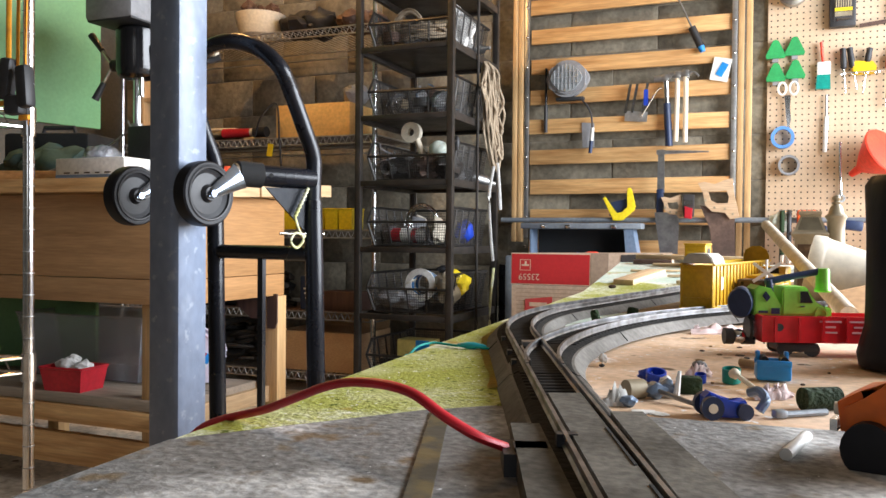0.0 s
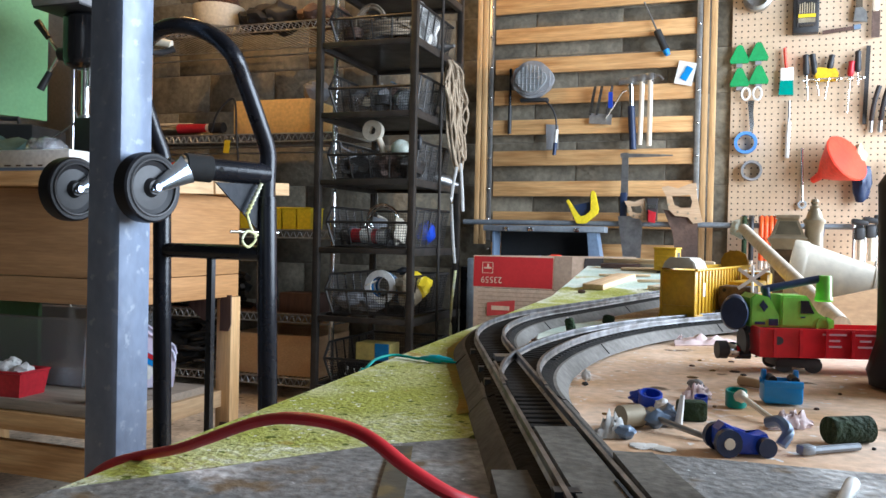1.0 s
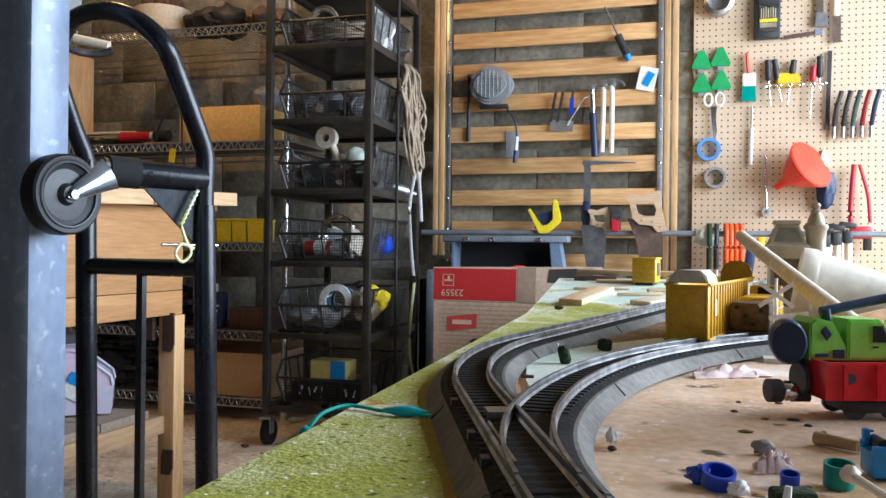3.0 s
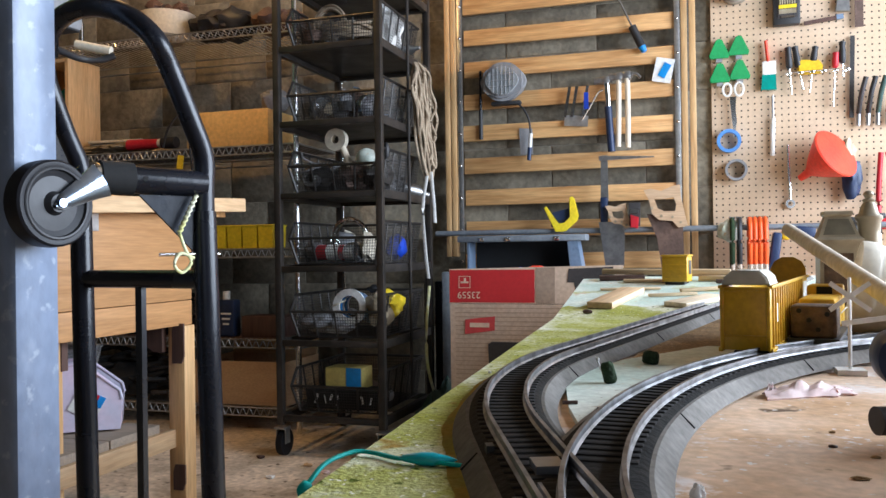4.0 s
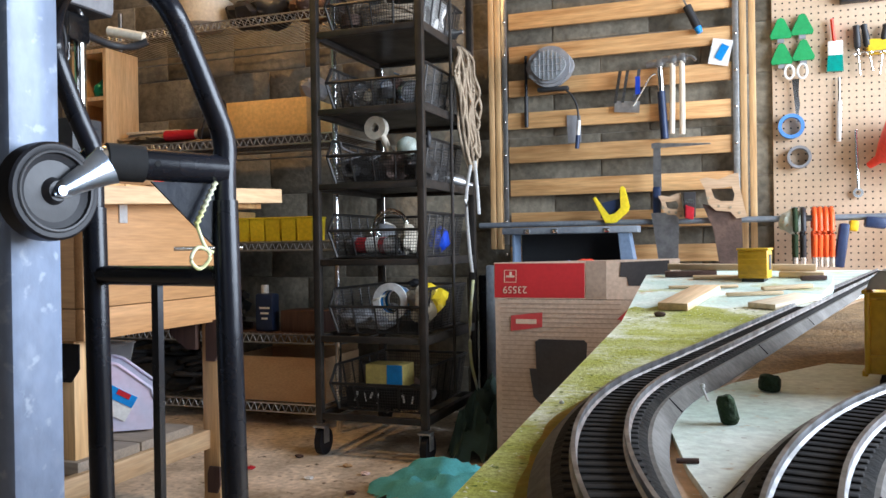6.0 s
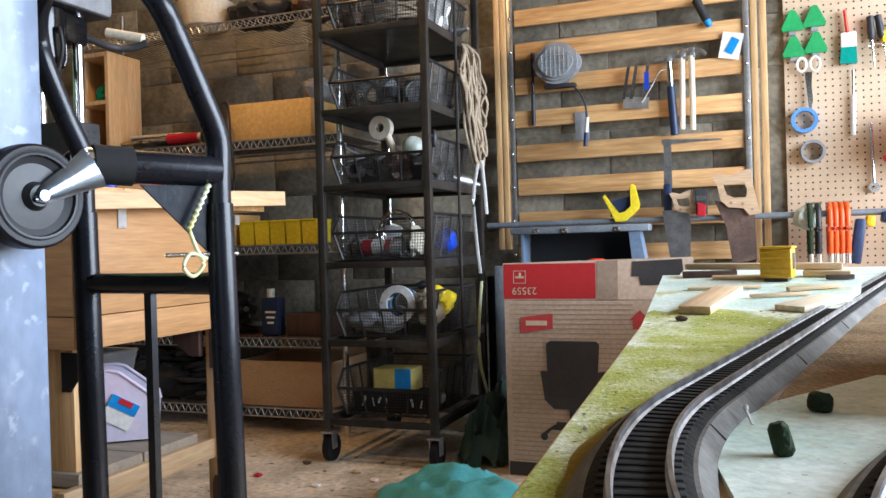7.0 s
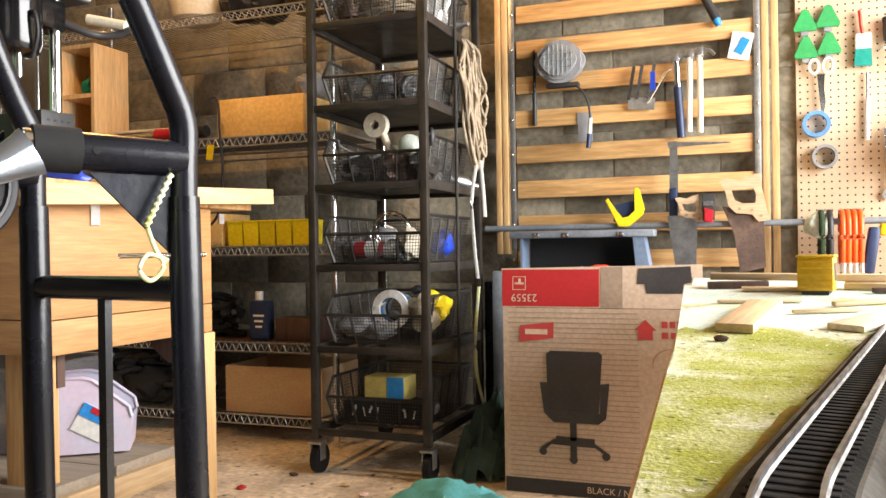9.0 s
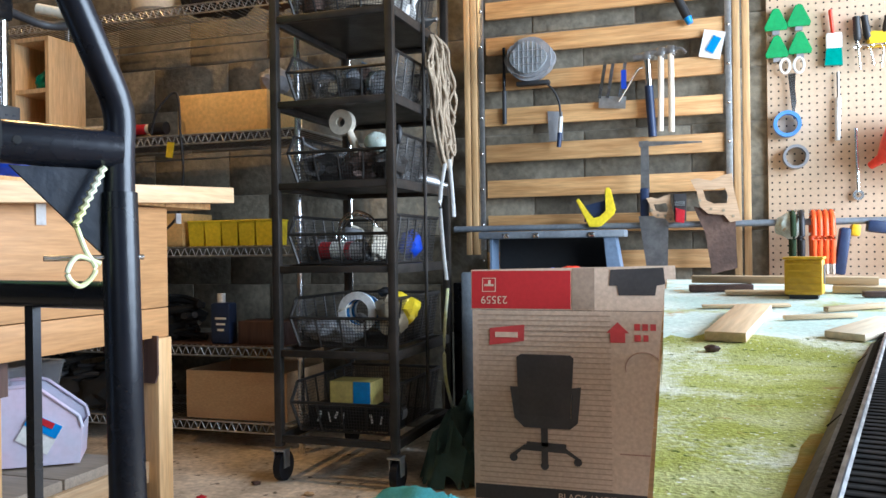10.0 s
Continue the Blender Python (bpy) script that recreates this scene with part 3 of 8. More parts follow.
def track(name, path, label, joints, dz=0.0):
    tr = thing(name, label, "railway track", (0, 0, 0), group="model railway tracks")
    base = [p + Vector((0, 0, ZB + dz)) for p in path]
    bm = B()
    profile_sweep(bm, base, [(-0.0262, 0), (0.0262, 0), (0.0255, 0.0015), (0.0195, BED), (-0.0195, BED), (-0.0255, 0.0015)])
    part("roadbed", bm, ROADBED, tr, "grey rubber roadbed")
    bm = B()
    profile_sweep(bm, base, [(-0.0178, BED), (0.0178, BED), (0.0152, BED + 0.0016), (-0.0152, BED + 0.0016)])
    part("track_base", bm, BEDTOP, tr, "dark plastic track base")
    for side in (-1, 1):
        bm = B()
        o, z = side * 0.0098, BED + SLEEP + 0.0005
        profile_sweep(bm, base, [(o - 0.0015, z), (o + 0.0015, z), (o + 0.0005, z + 0.001), (o + 0.0005, z + 0.0026), (o + 0.0009, z + 0.003), (o + 0.0008, z + RAILH), (o - 0.0008, z + RAILH), (o - 0.0009, z + 0.003), (o - 0.0005, z + 0.0026), (o - 0.0005, z + 0.001)])
        part("rail", bm, RAILTOP, tr, "dull steel rail")
    for at_ in joints:
        for p, d in resample(path, 0.004):
            at_ -= 0.004
            if at_ <= 0:
                break
        side = Vector((d.y, -d.x, 0))
        for sgn in (-1, 1):
            bm = B()
            a, b = p + side * sgn * 0.0193, p + side * sgn * 0.0258
            sweep(bm, [a + Vector((0, 0, ZB + dz + BED + 0.0001)), b + Vector((0, 0, ZB + dz + 0.0016))], 0.0005, 6)
            part("joint_gap", bm, BLACKIN, tr, "dark gap between roadbed pieces")
    return tr


main_track = track("main_track", outer, "two-rail model track, dark ties on grey roadbed", (0.9, 1.14, 1.38, 1.62))
branch_track = track("branch_track", inner, "curved model track branching off, grey roadbed", (0.232, 0.46), 0.0006)

tie_bm = B()
box(tie_bm, (0, 0, 0), (0.0285, 0.0046, SLEEP + 0.001), bevel=0.0006)
tie_mesh = mesh_from(tie_bm, "tie", TIE)


def lay_ties(path, owner, skip, limit, dz=0.0):
    for i, (p, d) in enumerate(resample(path, 0.0088)):
        if i < skip or i >= limit:
            continue
        ob = new("tie", tie_mesh)
        ob.parent = owner
        ob.matrix_basis = Matrix.Translation((p.x, p.y, ZB + dz + BED + SLEEP / 2 - 0.0002)) @ Matrix.Rotation(math.atan2(-d.x, d.y), 4, "Z")


lay_ties(outer, main_track, 77, 330)
lay_ties(inner, branch_track, 14, 120, 0.0006)

# grade crossing and turnout
crossing = thing("track_crossing", "grey ramped crossing plates beside and between the rails", "track part", (0, 0, 0))
fw, rt = heading(-HEAD), Vector((math.cos(HEAD), math.sin(HEAD), 0))


def along(s, u, z=0.0):
    p = POINTS + fw * s + rt * u
    return Vector((p.x, p.y, z))


def strip(name, s0, s1, u0, u1, z0, z1, mat, parent, label="", taper=0.0):
    bm = B()
    pts = [along(s0, u0), along(s0, u1), along(s1, u1 - taper), along(s1, u0 + taper)]
    slab(bm, [(p.x, p.y) for p in pts], z0, z1)
    return part(name, bm, mat, parent, label)


ztop = ZB + BED + SLEEP
strip("centre_plate", -0.34, -0.082, -0.0074, 0.0074, ZB + BED, ztop + 0.0042, DECK, crossing)
strip("side_plate", -0.34, -0.105, 0.0125, 0.034, ZB, ZB + BED + 0.003, DECK, crossing, taper=0.004)
strip("side_plate", -0.34, -0.125, -0.030, -0.0125, ZB, ZB + BED + 0.002, DECK, crossing, taper=0.003)
for s0, w in ((-0.2, 0.05), (-0.27, 0.05)):
    strip("flange_slot", s0, s0 + w, 0.0062, 0.0072, ztop + 0.0042, ztop + 0.0046, BLACKIN, crossing)
strip("frog_plate", 0.105, 0.118, -0.004, 0.006, ztop, ztop + 0.003, STEEL, crossing)
strip("point_blade", 0.02, 0.085, -0.0072, -0.006, ztop, ztop + 0.0035, RAILTOP, crossing)
for s0, u0 in ((0.07, -0.0165), (0.14, -0.0165), (0.03, -0.0165)):
    strip("fishplate", s0, s0 + 0.006, u0, u0 + 0.003, ztop - 0.002, ztop + 0.002, BLACKPLASTIC, crossing)
switch_box = thing("switch_machine", "small black plastic track switch box beside the rails", "switch box", (0, 0, 0))
strip("case", -0.168, -0.146, -0.032, -0.013, ZB, ZB + 0.0085, BLACKPLASTIC, switch_box)
strip("cover", -0.164, -0.154, -0.028, -0.016, ZB + 0.0085, ZB + 0.0098, BLACKPLASTIC, switch_box)
strip("throw_bar", -0.162, -0.157, -0.013, -0.0135 + 0.008, ztop, ztop + 0.0045, BLACKPLASTIC, switch_box)

bm = B()
zc = TABLE + 0.006
sweep(bm, smooth_path([(-0.05, 0.48, 0.6), (-0.022, 0.47, 0.6475), (0.031, 0.455, 0.668), (0.066, 0.445, 0.682), (0.088, 0.438, 0.686), (0.108, 0.432, 0.685), (0.124, 0.428, 0.678), (0.136, 0.429, 0.672), (0.144, 0.437, 0.667)], 10), 0.0025, 10, 0.75)
solo("red_cable", bm, CABLERED, "flat red rubber cable curling across the painted table", "cable")
bm = B()
teal = thing("teal_string", "teal cord with a cyan grip lying over the table edge", "cord", (0, 0, 0))
sweep(bm, smooth_path([(-0.022, 0.712, TABLE - 0.004), (-0.019, 0.722, TABLE + 0.002), (-0.0125, 0.734, Z1 + 0.0022), (-0.005, 0.737, Z1 + 0.0018), (0.008, 0.731, Z1 + 0.0018), (0.016, 0.729, Z1 + 0.0022), (0.037, 0.727, Z1 + 0.0016)], 8), 0.0012, 8, 0.8)
part("strand", bm, TEALSTRING, teal)
bm = B()
lump(bm, (-0.022, 0.71, TABLE - 0.006), (0.0032, 0.0032, 0.0042), 3, 0.15, 3)
part("end_ball", bm, TEALSTRING, teal)
bm = B()
lathe(bm, [(0.0002, -0.011), (0.0014, -0.009), (0.0026, -0.002), (0.0027, 0.003), (0.0014, 0.01), (0.0002, 0.013)], 16, Matrix.Translation((0.0215, 0.7287, Z1 + 0.0028)) @ Matrix.Rotation(radians(90), 4, "Y") @ Matrix.Rotation(radians(-5), 4, "X"))
part("grip", bm, CYAN, teal, "cyan plastic grip")

bm = B()
glue = [p + Vector((0, 0, Z1)) for p in outer if 0.52 < p.y < 1.6]
dense = []
for a, b in zip(glue, glue[1:]):
    dense += [a + (b - a) * k / 14 for k in range(14)]
rows = []
for p, q in zip(dense, dense[1:]):
    d = (q - p).normalized()
    sd = Vector((d.y, -d.x, 0))
    w = 0.0305 + 0.003 * noise.noise(p * 14) + 0.0014 * noise.noise(p * 60)
    rows.append((bm.verts.new(p - sd * w + Vector((0, 0, 0.0004))), bm.verts.new(p - sd * 0.0252 + Vector((0, 0, 0.0012)))))
for (a, b), (c, d) in zip(rows, rows[1:]):
    bm.faces.new((a, b, d, c))
bmesh.ops.solidify(bm, geom=bm.faces[:], thickness=0.0004)
part("glue_edge", bm, OCHRE, table, "ochre glue and scatter along the roadbed")

# ---- hand truck ----
truck = thing("hand_truck", "black steel convertible hand truck standing upright", "hand truck", (0, 0, 0))
E1, N1 = Vector((0.97, -0.24, 0)), Vector((-0.24, -0.97, 0))
RU, LU = Vector((-0.494, 1.353, 0)), Vector((-0.7265, 1.394, 0))
LEANV = (N1 * 0.42 + Vector((0, 0, 0.91))).normalized()
up = lambda v, z: Vector((v.x, v.y, z))
TILT = Vector((0.045, -0.03, 0))
for v in (RU, LU):
    rod_part("upright", up(v, 0.07) + TILT * 0.68, up(v, 0.8), 0.0152, BLACKPAINT, truck, seg=18)
bz = 0.872
pts = [up(RU, 0.78), up(RU, 0.83), up(RU, bz), up(RU, bz) + LEANV * 0.05, up(RU, bz) + LEANV * 0.115 - E1 * 0.004]
topc = (up(RU, bz) + up(LU, bz)) / 2 + LEANV * 0.125
for k in range(1, 12):
    a = math.pi * k / 12
    pts.append(topc + E1 * 0.121 * math.cos(a) + LEANV * 0.085 * math.sin(a))
pts += [up(LU, bz) + LEANV * 0.115 + E1 * 0.004, up(LU, bz) + LEANV * 0.05, up(LU, bz), up(LU, 0.83), up(LU, 0.78)]
bm = B()
sweep(bm, smooth_path(pts, 4), 0.0132, 16, up=tuple(LEANV.cross(E1)))
part("handle_loop", bm, BLACKPAINT, truck, "bent black tube handle")
for z in (0.712, 0.2):
    rod_part("crossbar", up(LU, z), up(RU, z), 0.0125, BLACKPAINT, truck, seg=14)
mid = (RU + LU) / 2
block_part("middle_bar", (mid.x, mid.y, 0.455), (0.013, 0.008, 0.51), BLACKPAINT, truck, rot=(0, 0, -14))
rod_part("axle", up(LU - E1 * 0.06, 0.1) - N1 * 0.08, up(RU + E1 * 0.06, 0.1) - N1 * 0.08, 0.008, STEEL, truck)
for v, s in ((LU, -1), (RU, 1)):
    w = rod_part("wheel", up(v + E1 * 0.035 * s, 0.1) - N1 * 0.08, up(v + E1 * 0.085 * s, 0.1) - N1 * 0.08, 0.1, RUBBER, truck, seg=28)
bm = B()
q = mid + N1 * 0.1
box(bm, (q.x, q.y, 0.012), (0.34, 0.2, 0.008), (0, 0, -13.9), 0.002)
part("toe_plate", bm, BLACKPAINT, truck)
for z in (0.07, 0.2):
    sweep_part("brace", [up(LU, z), up(LU, z) + N1 * 0.1, up(RU, z) + N1 * 0.1, up(RU, z)], 0.009, BLACKPAINT, truck)


def caster(base, tip, hub):
    """A stub tube carrying a swivel wheel at its end."""
    d = (tip - base).normalized()
    tube = rod_part("stub_tube", base, tip - d * 0.03, 0.0175, BLACKPAINT, truck, seg=20)
    rod_part("collar", tip - d * 0.045, tip - d * 0.006, 0.0205, BLACKIN, tube, seg=20)
    side = d.cross(Vector((0, 0, 1))).normalized()
    rod_part("bolt_hole", base + d * 0.082 - side * 0.0165, base + d * 0.082 - side * 0.0179, 0.0034, BLACKIN, tube, seg=14)
    rod_part("swivel_disc", tip - d * 0.008, tip, 0.017, CHROME, tube, seg=20)
    wd = (hub - tip).normalized()
    ax = Vector((0, 0, 1)).cross(Vector((wd.x, wd.y, 0))).normalized()
    turn = ax.to_track_quat("Z", "Y").to_matrix().to_4x4()
    m = Matrix.Translation(hub) @ turn
    bm = B()
    lathe(bm, [(0.03, -0.006), (0.041, -0.0135), (0.047, -0.0135), (0.0495, -0.011), (0.0502, 0), (0.0495, 0.011), (0.047, 0.0135), (0.041, 0.0135), (0.03, 0.006)], 36, m)
    wheel = part("caster_wheel", bm, RUBBER, truck, "black rubber caster wheel")
    bm = B()
    lathe(bm, [(0.001, -0.0155), (0.01, -0.0155), (0.014, -0.008), (0.036, -0.0065), (0.0385, -0.0146), (0.0405, -0.015), (0.0418, -0.0142), (0.0418, 0.0142), (0.0405, 0.015), (0.0385, 0.0146), (0.036, 0.0065), (0.014, 0.008), (0.01, 0.0155), (0.001, 0.0155)], 32, m)
    part("wheel_core", bm, BLACKPLASTIC, wheel, "black plastic wheel core")
    for s in (-1, 1):
        bm = B()
        o = ax * 0.0185 * s
        upv = Vector((0, 0, 1))
        dirh = (hub - tip).normalized()
        per = ax.cross(dirh).normalized()
        if per.z < 0:
            per = -per
        span = (hub - tip).length + 0.008
        grid = []
        for i in range(9):
            f = i / 8
            mid = tip + o + dirh * span * f - upv * 0.005 * (1 - f)
            half = 0.0215 + (0.0085 - 0.0215) * min(1, f * 1.15) ** 0.8
            half *= math.sqrt(max(0.05, 1 - max(0, (f - 0.86) / 0.14) ** 2))
            row = []
            for j in range(7):
                u = j / 3 - 1
                dish = (0.0015 * (1 - u ** 4) - 0.008 * max(0, u) ** 1.3 - 0.0025 * max(0, -u)) * (1 - 0.6 * f) * s
                row.append(mid + (per * (1 - f * 0.2) + upv * f * 0.2).normalized() * half * u + ax * dish)
            grid.append(row)
        f1 = [[bm.verts.new(p + ax * 0.001) for p in row] for row in grid]
        f2 = [[bm.verts.new(p - ax * 0.001) for p in row] for row in grid]
        for i in range(8):
            for j in range(6):
                bm.faces.new((f1[i][j], f1[i][j + 1], f1[i + 1][j + 1], f1[i + 1][j]))
                bm.faces.new((f2[i][j], f2[i + 1][j], f2[i + 1][j + 1], f2[i][j + 1]))
            for j in (0, 6):
                bm.faces.new((f1[i][j], f1[i + 1][j], f2[i + 1][j], f2[i][j]))
        for i in (0, 8):
            for j in range(6):
                bm.faces.new((f1[i][j], f1[i][j + 1], f2[i][j + 1], f2[i][j]))
        bmesh.ops.recalc_face_normals(bm, faces=bm.faces[:])
        part("fork_plate", bm, FORK, truck, "bright zinc caster fork")
    rod_part("axle_bolt", hub - ax * 0.023, hub + ax * 0.023, 0.0052, FORK, truck, seg=14)


caster(up(RU, 0.836), Vector((-0.570, 1.238, 0.84)), Vector((-0.580, 1.178, 0.8045)))
caster(up(LU, 0.836), Vector((-0.765, 1.295, 0.838)), Vector((-0.773, 1.236, 0.806)))
dv = (Vector((-0.570, 1.238, 0)) - RU).normalized()
bm = B()
a, b, c = up(RU, 0.82) + dv * 0.012, up(RU, 0.82) + dv * 0.085, up(RU, 0.745) + dv * 0.012
sd = dv.cross(Vector((0, 0, 1))) * 0.0025
f1, f2 = [bm.verts.new(p + sd) for p in (a, b, c)], [bm.verts.new(p - sd) for p in (a, b, c)]
bm.faces.new(f1), bm.faces.new(f2[::-1])
for j in range(3):
    bm.faces.new((f1[j], f1[(j + 1) % 3], f2[(j + 1) % 3], f2[j]))
part("gusset", bm, HUBGREY, truck, "dark grey triangular gusset plate")
rod_part("lock_pin", up(RU, 0.745) + dv * 0.05 + N1 * 0.012, up(RU, 0.745) - dv * 0.03 + N1 * 0.012, 0.0024, CHROME, truck, "thin steel lock pin")
bm = B()
s0 = up(RU, 0.82) + dv * 0.016 - dv.cross(Vector((0, 0, 1))) * 0.014
teeth = [s0.lerp(s0 + dv * 0.024 + Vector((0, 0, -0.05)), k / 16) + dv * (0.0016 if k % 2 else -0.0006) for k in range(17)]
sweep(bm, teeth, 0.0042, 8, 0.7)
sweep(bm, smooth_path([s0 + dv * 0.024 + Vector((0, 0, -0.045)), s0 + dv * 0.016 + Vector((0, 0, -0.068)), s0 + dv * 0.008 + Vector((0, 0, -0.085)), s0 + dv * 0.02 + Vector((0, 0, -0.098)), s0 + dv * 0.03 + Vector((0, 0, -0.088)), s0 + dv * 0.022 + Vector((0, 0, -0.074)), s0 + dv * 0.004 + Vector((0, 0, -0.08))], 8), 0.0022, 8, 1.0)
part("pin_strap", bm, ZIPYEL, truck, "pale yellow plastic retaining strap")

# ---- workbench ----
bench = thing("workbench", "heavy plywood workbench with timber legs and lower shelf", "workbench", (0, 0, 0))
BX0, BX1, BY0, BY1 = -3.15, -1.28, 1.92, 2.43
for k in range(4):
    y0 = 1.87 + k * 0.187
    block_part("top_board", ((BX0 - 1.26) / 2, y0 + 0.0925, 0.876), (BX0 * -1 - 1.26, 0.184, 0.038), PINE_X, bench, bevel=0.002)
block_part("end_board", (-1.228, 2.03, 0.866), (0.06, 0.36, 0.04), PINE_Y, bench, rot=(2.6, 0, 0), bevel=0.002)
block_part("end_board", (-1.226, 2.42, 0.884), (0.062, 0.41, 0.04), PINE_Y, bench, "pale new pine end board", rot=(2.6, 0, 0), bevel=0.002)
for z, h in ((0.736, 0.234), (0.583, 0.068)):
    block_part("front_apron", ((BX0 + BX1) / 2, BY0 + 0.012, z), (BX1 - BX0, 0.024, h), PLY, bench, bevel=0.0015)
    block_part("end_apron", (BX1 + 0.012, (BY0 + BY1) / 2, z), (0.024, BY1 - BY0, h), PLYEND, bench, bevel=0.0015)
    block_part("back_apron", ((BX0 + BX1) / 2, BY1 - 0.012, z), (BX1 - BX0, 0.024, h), PLY, bench)
for lx in (BX1 + 0.01, -2.2, BX0 + 0.06):
    for ly in (BY0 + 0.05, BY1 - 0.03):
        wide = ly < 2.2 and lx > -2
        block_part("leg", (lx - (0.085 if wide else 0), ly, 0.274), (0.089 if wide else 0.052, 0.05, 0.548), PINE_Z, bench, bevel=0.002)
for ly in (BY0 + 0.078, BY1 - 0.058):
    bm = B()
    prism(bm, [(-0.075, 0.547), (0.008, 0.547), (0.008, 0.475), (-0.02, 0.475), (-0.075, 0.515)], 0.02, Matrix.Translation((BX1 - 0.035, ly - 0.01, 0)))
    part("brace_block", bm, DARKWOOD, bench, "dark stained corner brace")
for z, h in ((0.5, 0.11), (0.13, 0.07)):
    bm = B()
    prism(bm, [(-0.018, -h / 2), (0.012, -h / 2), (0.02, -h / 2 + 0.02), (0.02, h / 2), (-0.012, h / 2), (-0.018, h / 2 - 0.02)], 0.006, Matrix.Translation((BX1 + 0.018, BY1 - 0.0615, z)))
    part("leg_plate", bm, DARKWOOD, bench, "dark brown plate on the bench leg")
bm = B()
prism(bm, [(-0.005, 0.54), (0.044, 0.54), (0.044, 0.485), (0.02, 0.455), (-0.005, 0.455)], 0.004, Matrix.Translation((BX1 - 0.055, BY0 + 0.02, 0)), 0.001)
part("corner_plate", bm, BLACKPAINT, bench, "black steel corner plate")
for k in range(2):
    y0 = BY0 + 0.01 + k * 0.2
    block_part("shelf_board", ((BX0 + BX1) / 2 - 0.01, y0 + 0.098, 0.268), (BX1 - BX0, 0.194, 0.03), DUSTYWOOD, bench, "dusty grey plywood shelf", bevel=0.002)
block_part("shelf_rail", ((BX0 + BX1) / 2, BY0 + 0.012, 0.225), (BX1 - BX0, 0.024, 0.05), PINE_X, bench, bevel=0.002)
block_part("shelf_rail", (BX1 - 0.006, (BY0 + BY1) / 2 - 0.02, 0.236), (0.024, 0.56, 0.05), PINE_Y, bench, bevel=0.002)
block_part("foot_rail", ((BX0 + BX1) / 2, BY0 + 0.03, 0.12), (BX1 - BX0, 0.024, 0.09), PINE_X, bench, bevel=0.002)
block_part("hinge", (BX1 + 0.026, 2.04, 0.83), (0.004, 0.025, 0.05), ZINC, bench)
block_part("hinge", (BX1 + 0.026, 2.47, 0.83), (0.004, 0.02, 0.025), ZINC, bench)


def open_bin(name, label, c, s, mat, rz=0.0, rx=0.0, taper=0.85, t=0.003, category="bin", group=""):
    """A tapered open tray with thin walls and a rim."""
    ob = thing(name, label, category, c, rz, group)
    if rx:
        ob.matrix_basis = pose(*c, rx, 0, rz)
    bm = B()
    hx, hy, h = s[0] / 2, s[1] / 2, s[2]
    loops = []
    for k, z, d in ((taper, 0, 0), (1, h, 0), (1, h, -t), (taper, t, -t)):
        loops.append([bm.verts.new((sx * (hx * k + d), sy * (hy * k + d), z)) for sx, sy in ((-1, -1), (1, -1), (1, 1), (-1, 1))])
    for a, b in zip(loops, loops[1:]):
        for j in range(4):
            bm.faces.new((a[j], a[(j + 1) % 4], b[(j + 1) % 4], b[j]))
    bm.faces.new(loops[0][::-1]), bm.faces.new(loops[3])
    part("tray", bm, mat, ob)
    bm = B()
    r = [(-hx, -hy, h), (hx, -hy, h), (hx, hy, h), (-hx, hy, h), (-hx, -hy, h)]
    for a, b in zip(r, r[1:]):
        rod(bm, a, b, t * 1.3, seg=6)
    part("rim", bm, mat, ob)
    return ob


open_bin("parts_bin", "small red plastic parts bin with scraps inside", (-1.69, 1.985, 0.283), (0.15, 0.11, 0.068), REDTOOL, 4)
wraps = thing("crumpled_wrappers", "crumpled grey and white wrappers in the red bin", "wrappers", (0, 0, 0))
for k in range(6):
    bm = B()
    lump(bm, (-1.73 + 0.018 * k, 1.985 + 0.02 * math.sin(k * 2), 0.352 + 0.012 * math.sin(k * 1.3)), (0.022, 0.02, 0.018), k, 0.5)
    part("wrapper", bm, PAPER, wraps)
tote = thing("plastic_tote", "milky lavender stacking bin with a printed label on the bench shelf", "tote", (-1.5, 2.12, 0.289), 36)
SIDE = [(0.012, 0), (0.193, 0), (0.198, 0.078), (0.192, 0.103), (0.112, 0.168), (0.09, 0.174), (0.0, 0.17)]
for y in (0.0, 0.13):
    bm = B()
    prism(bm, SIDE, 0.003, Matrix.Translation((0, y, 0)))
    part("side_wall", bm, CLEARBIN, tote)
    bm = B()
    for a, b in zip(SIDE[2:], SIDE[3:]):
        rod(bm, (a[0], y, a[1]), (b[0], y, b[1]), 0.0042, seg=8)
    part("rolled_rim", bm, CLEARBIN, tote)
block_part("bin_floor", (0.1025, 0.065, 0.0016), (0.178, 0.127, 0.003), CLEARBIN, tote)
block_part("back_wall", (0.006, 0.065, 0.088), (0.003, 0.127, 0.168), CLEARBIN, tote, rot=(0, -3.5, 0))
block_part("front_lip", (0.1945, 0.065, 0.04), (0.003, 0.127, 0.076), CLEARBIN, tote, rot=(0, 4, 0))
bm = B()
lump(bm, (0.07, 0.06, 0.06), (0.05, 0.05, 0.055), 3, 0.3, 3)
solo("pink_cloth", bm, CLEARPINK, "pink plastic wrap inside the stacking bin", "wrap").matrix_basis = tote.matrix_basis.copy()
bm = B()
box(bm, (0.113, -0.0028, 0.071), (0.072, 0.0016, 0.068), (0, 30, 0))
part("paper_label", bm, PAPER, tote, "white paper label")
bm = B()
box(bm, (0.1215, -0.0046, 0.0875), (0.071, 0.0016, 0.03), (0, 30, 0))
part("teal_band", bm, SKYBLUE, tote, "teal printed band")
bm = B()
box(bm, (0.127, -0.0062, 0.093), (0.034, 0.0016, 0.013), (0, 30, 0))
part("pink_mark", bm, REDTOOL, tote, "red printed lozenge")
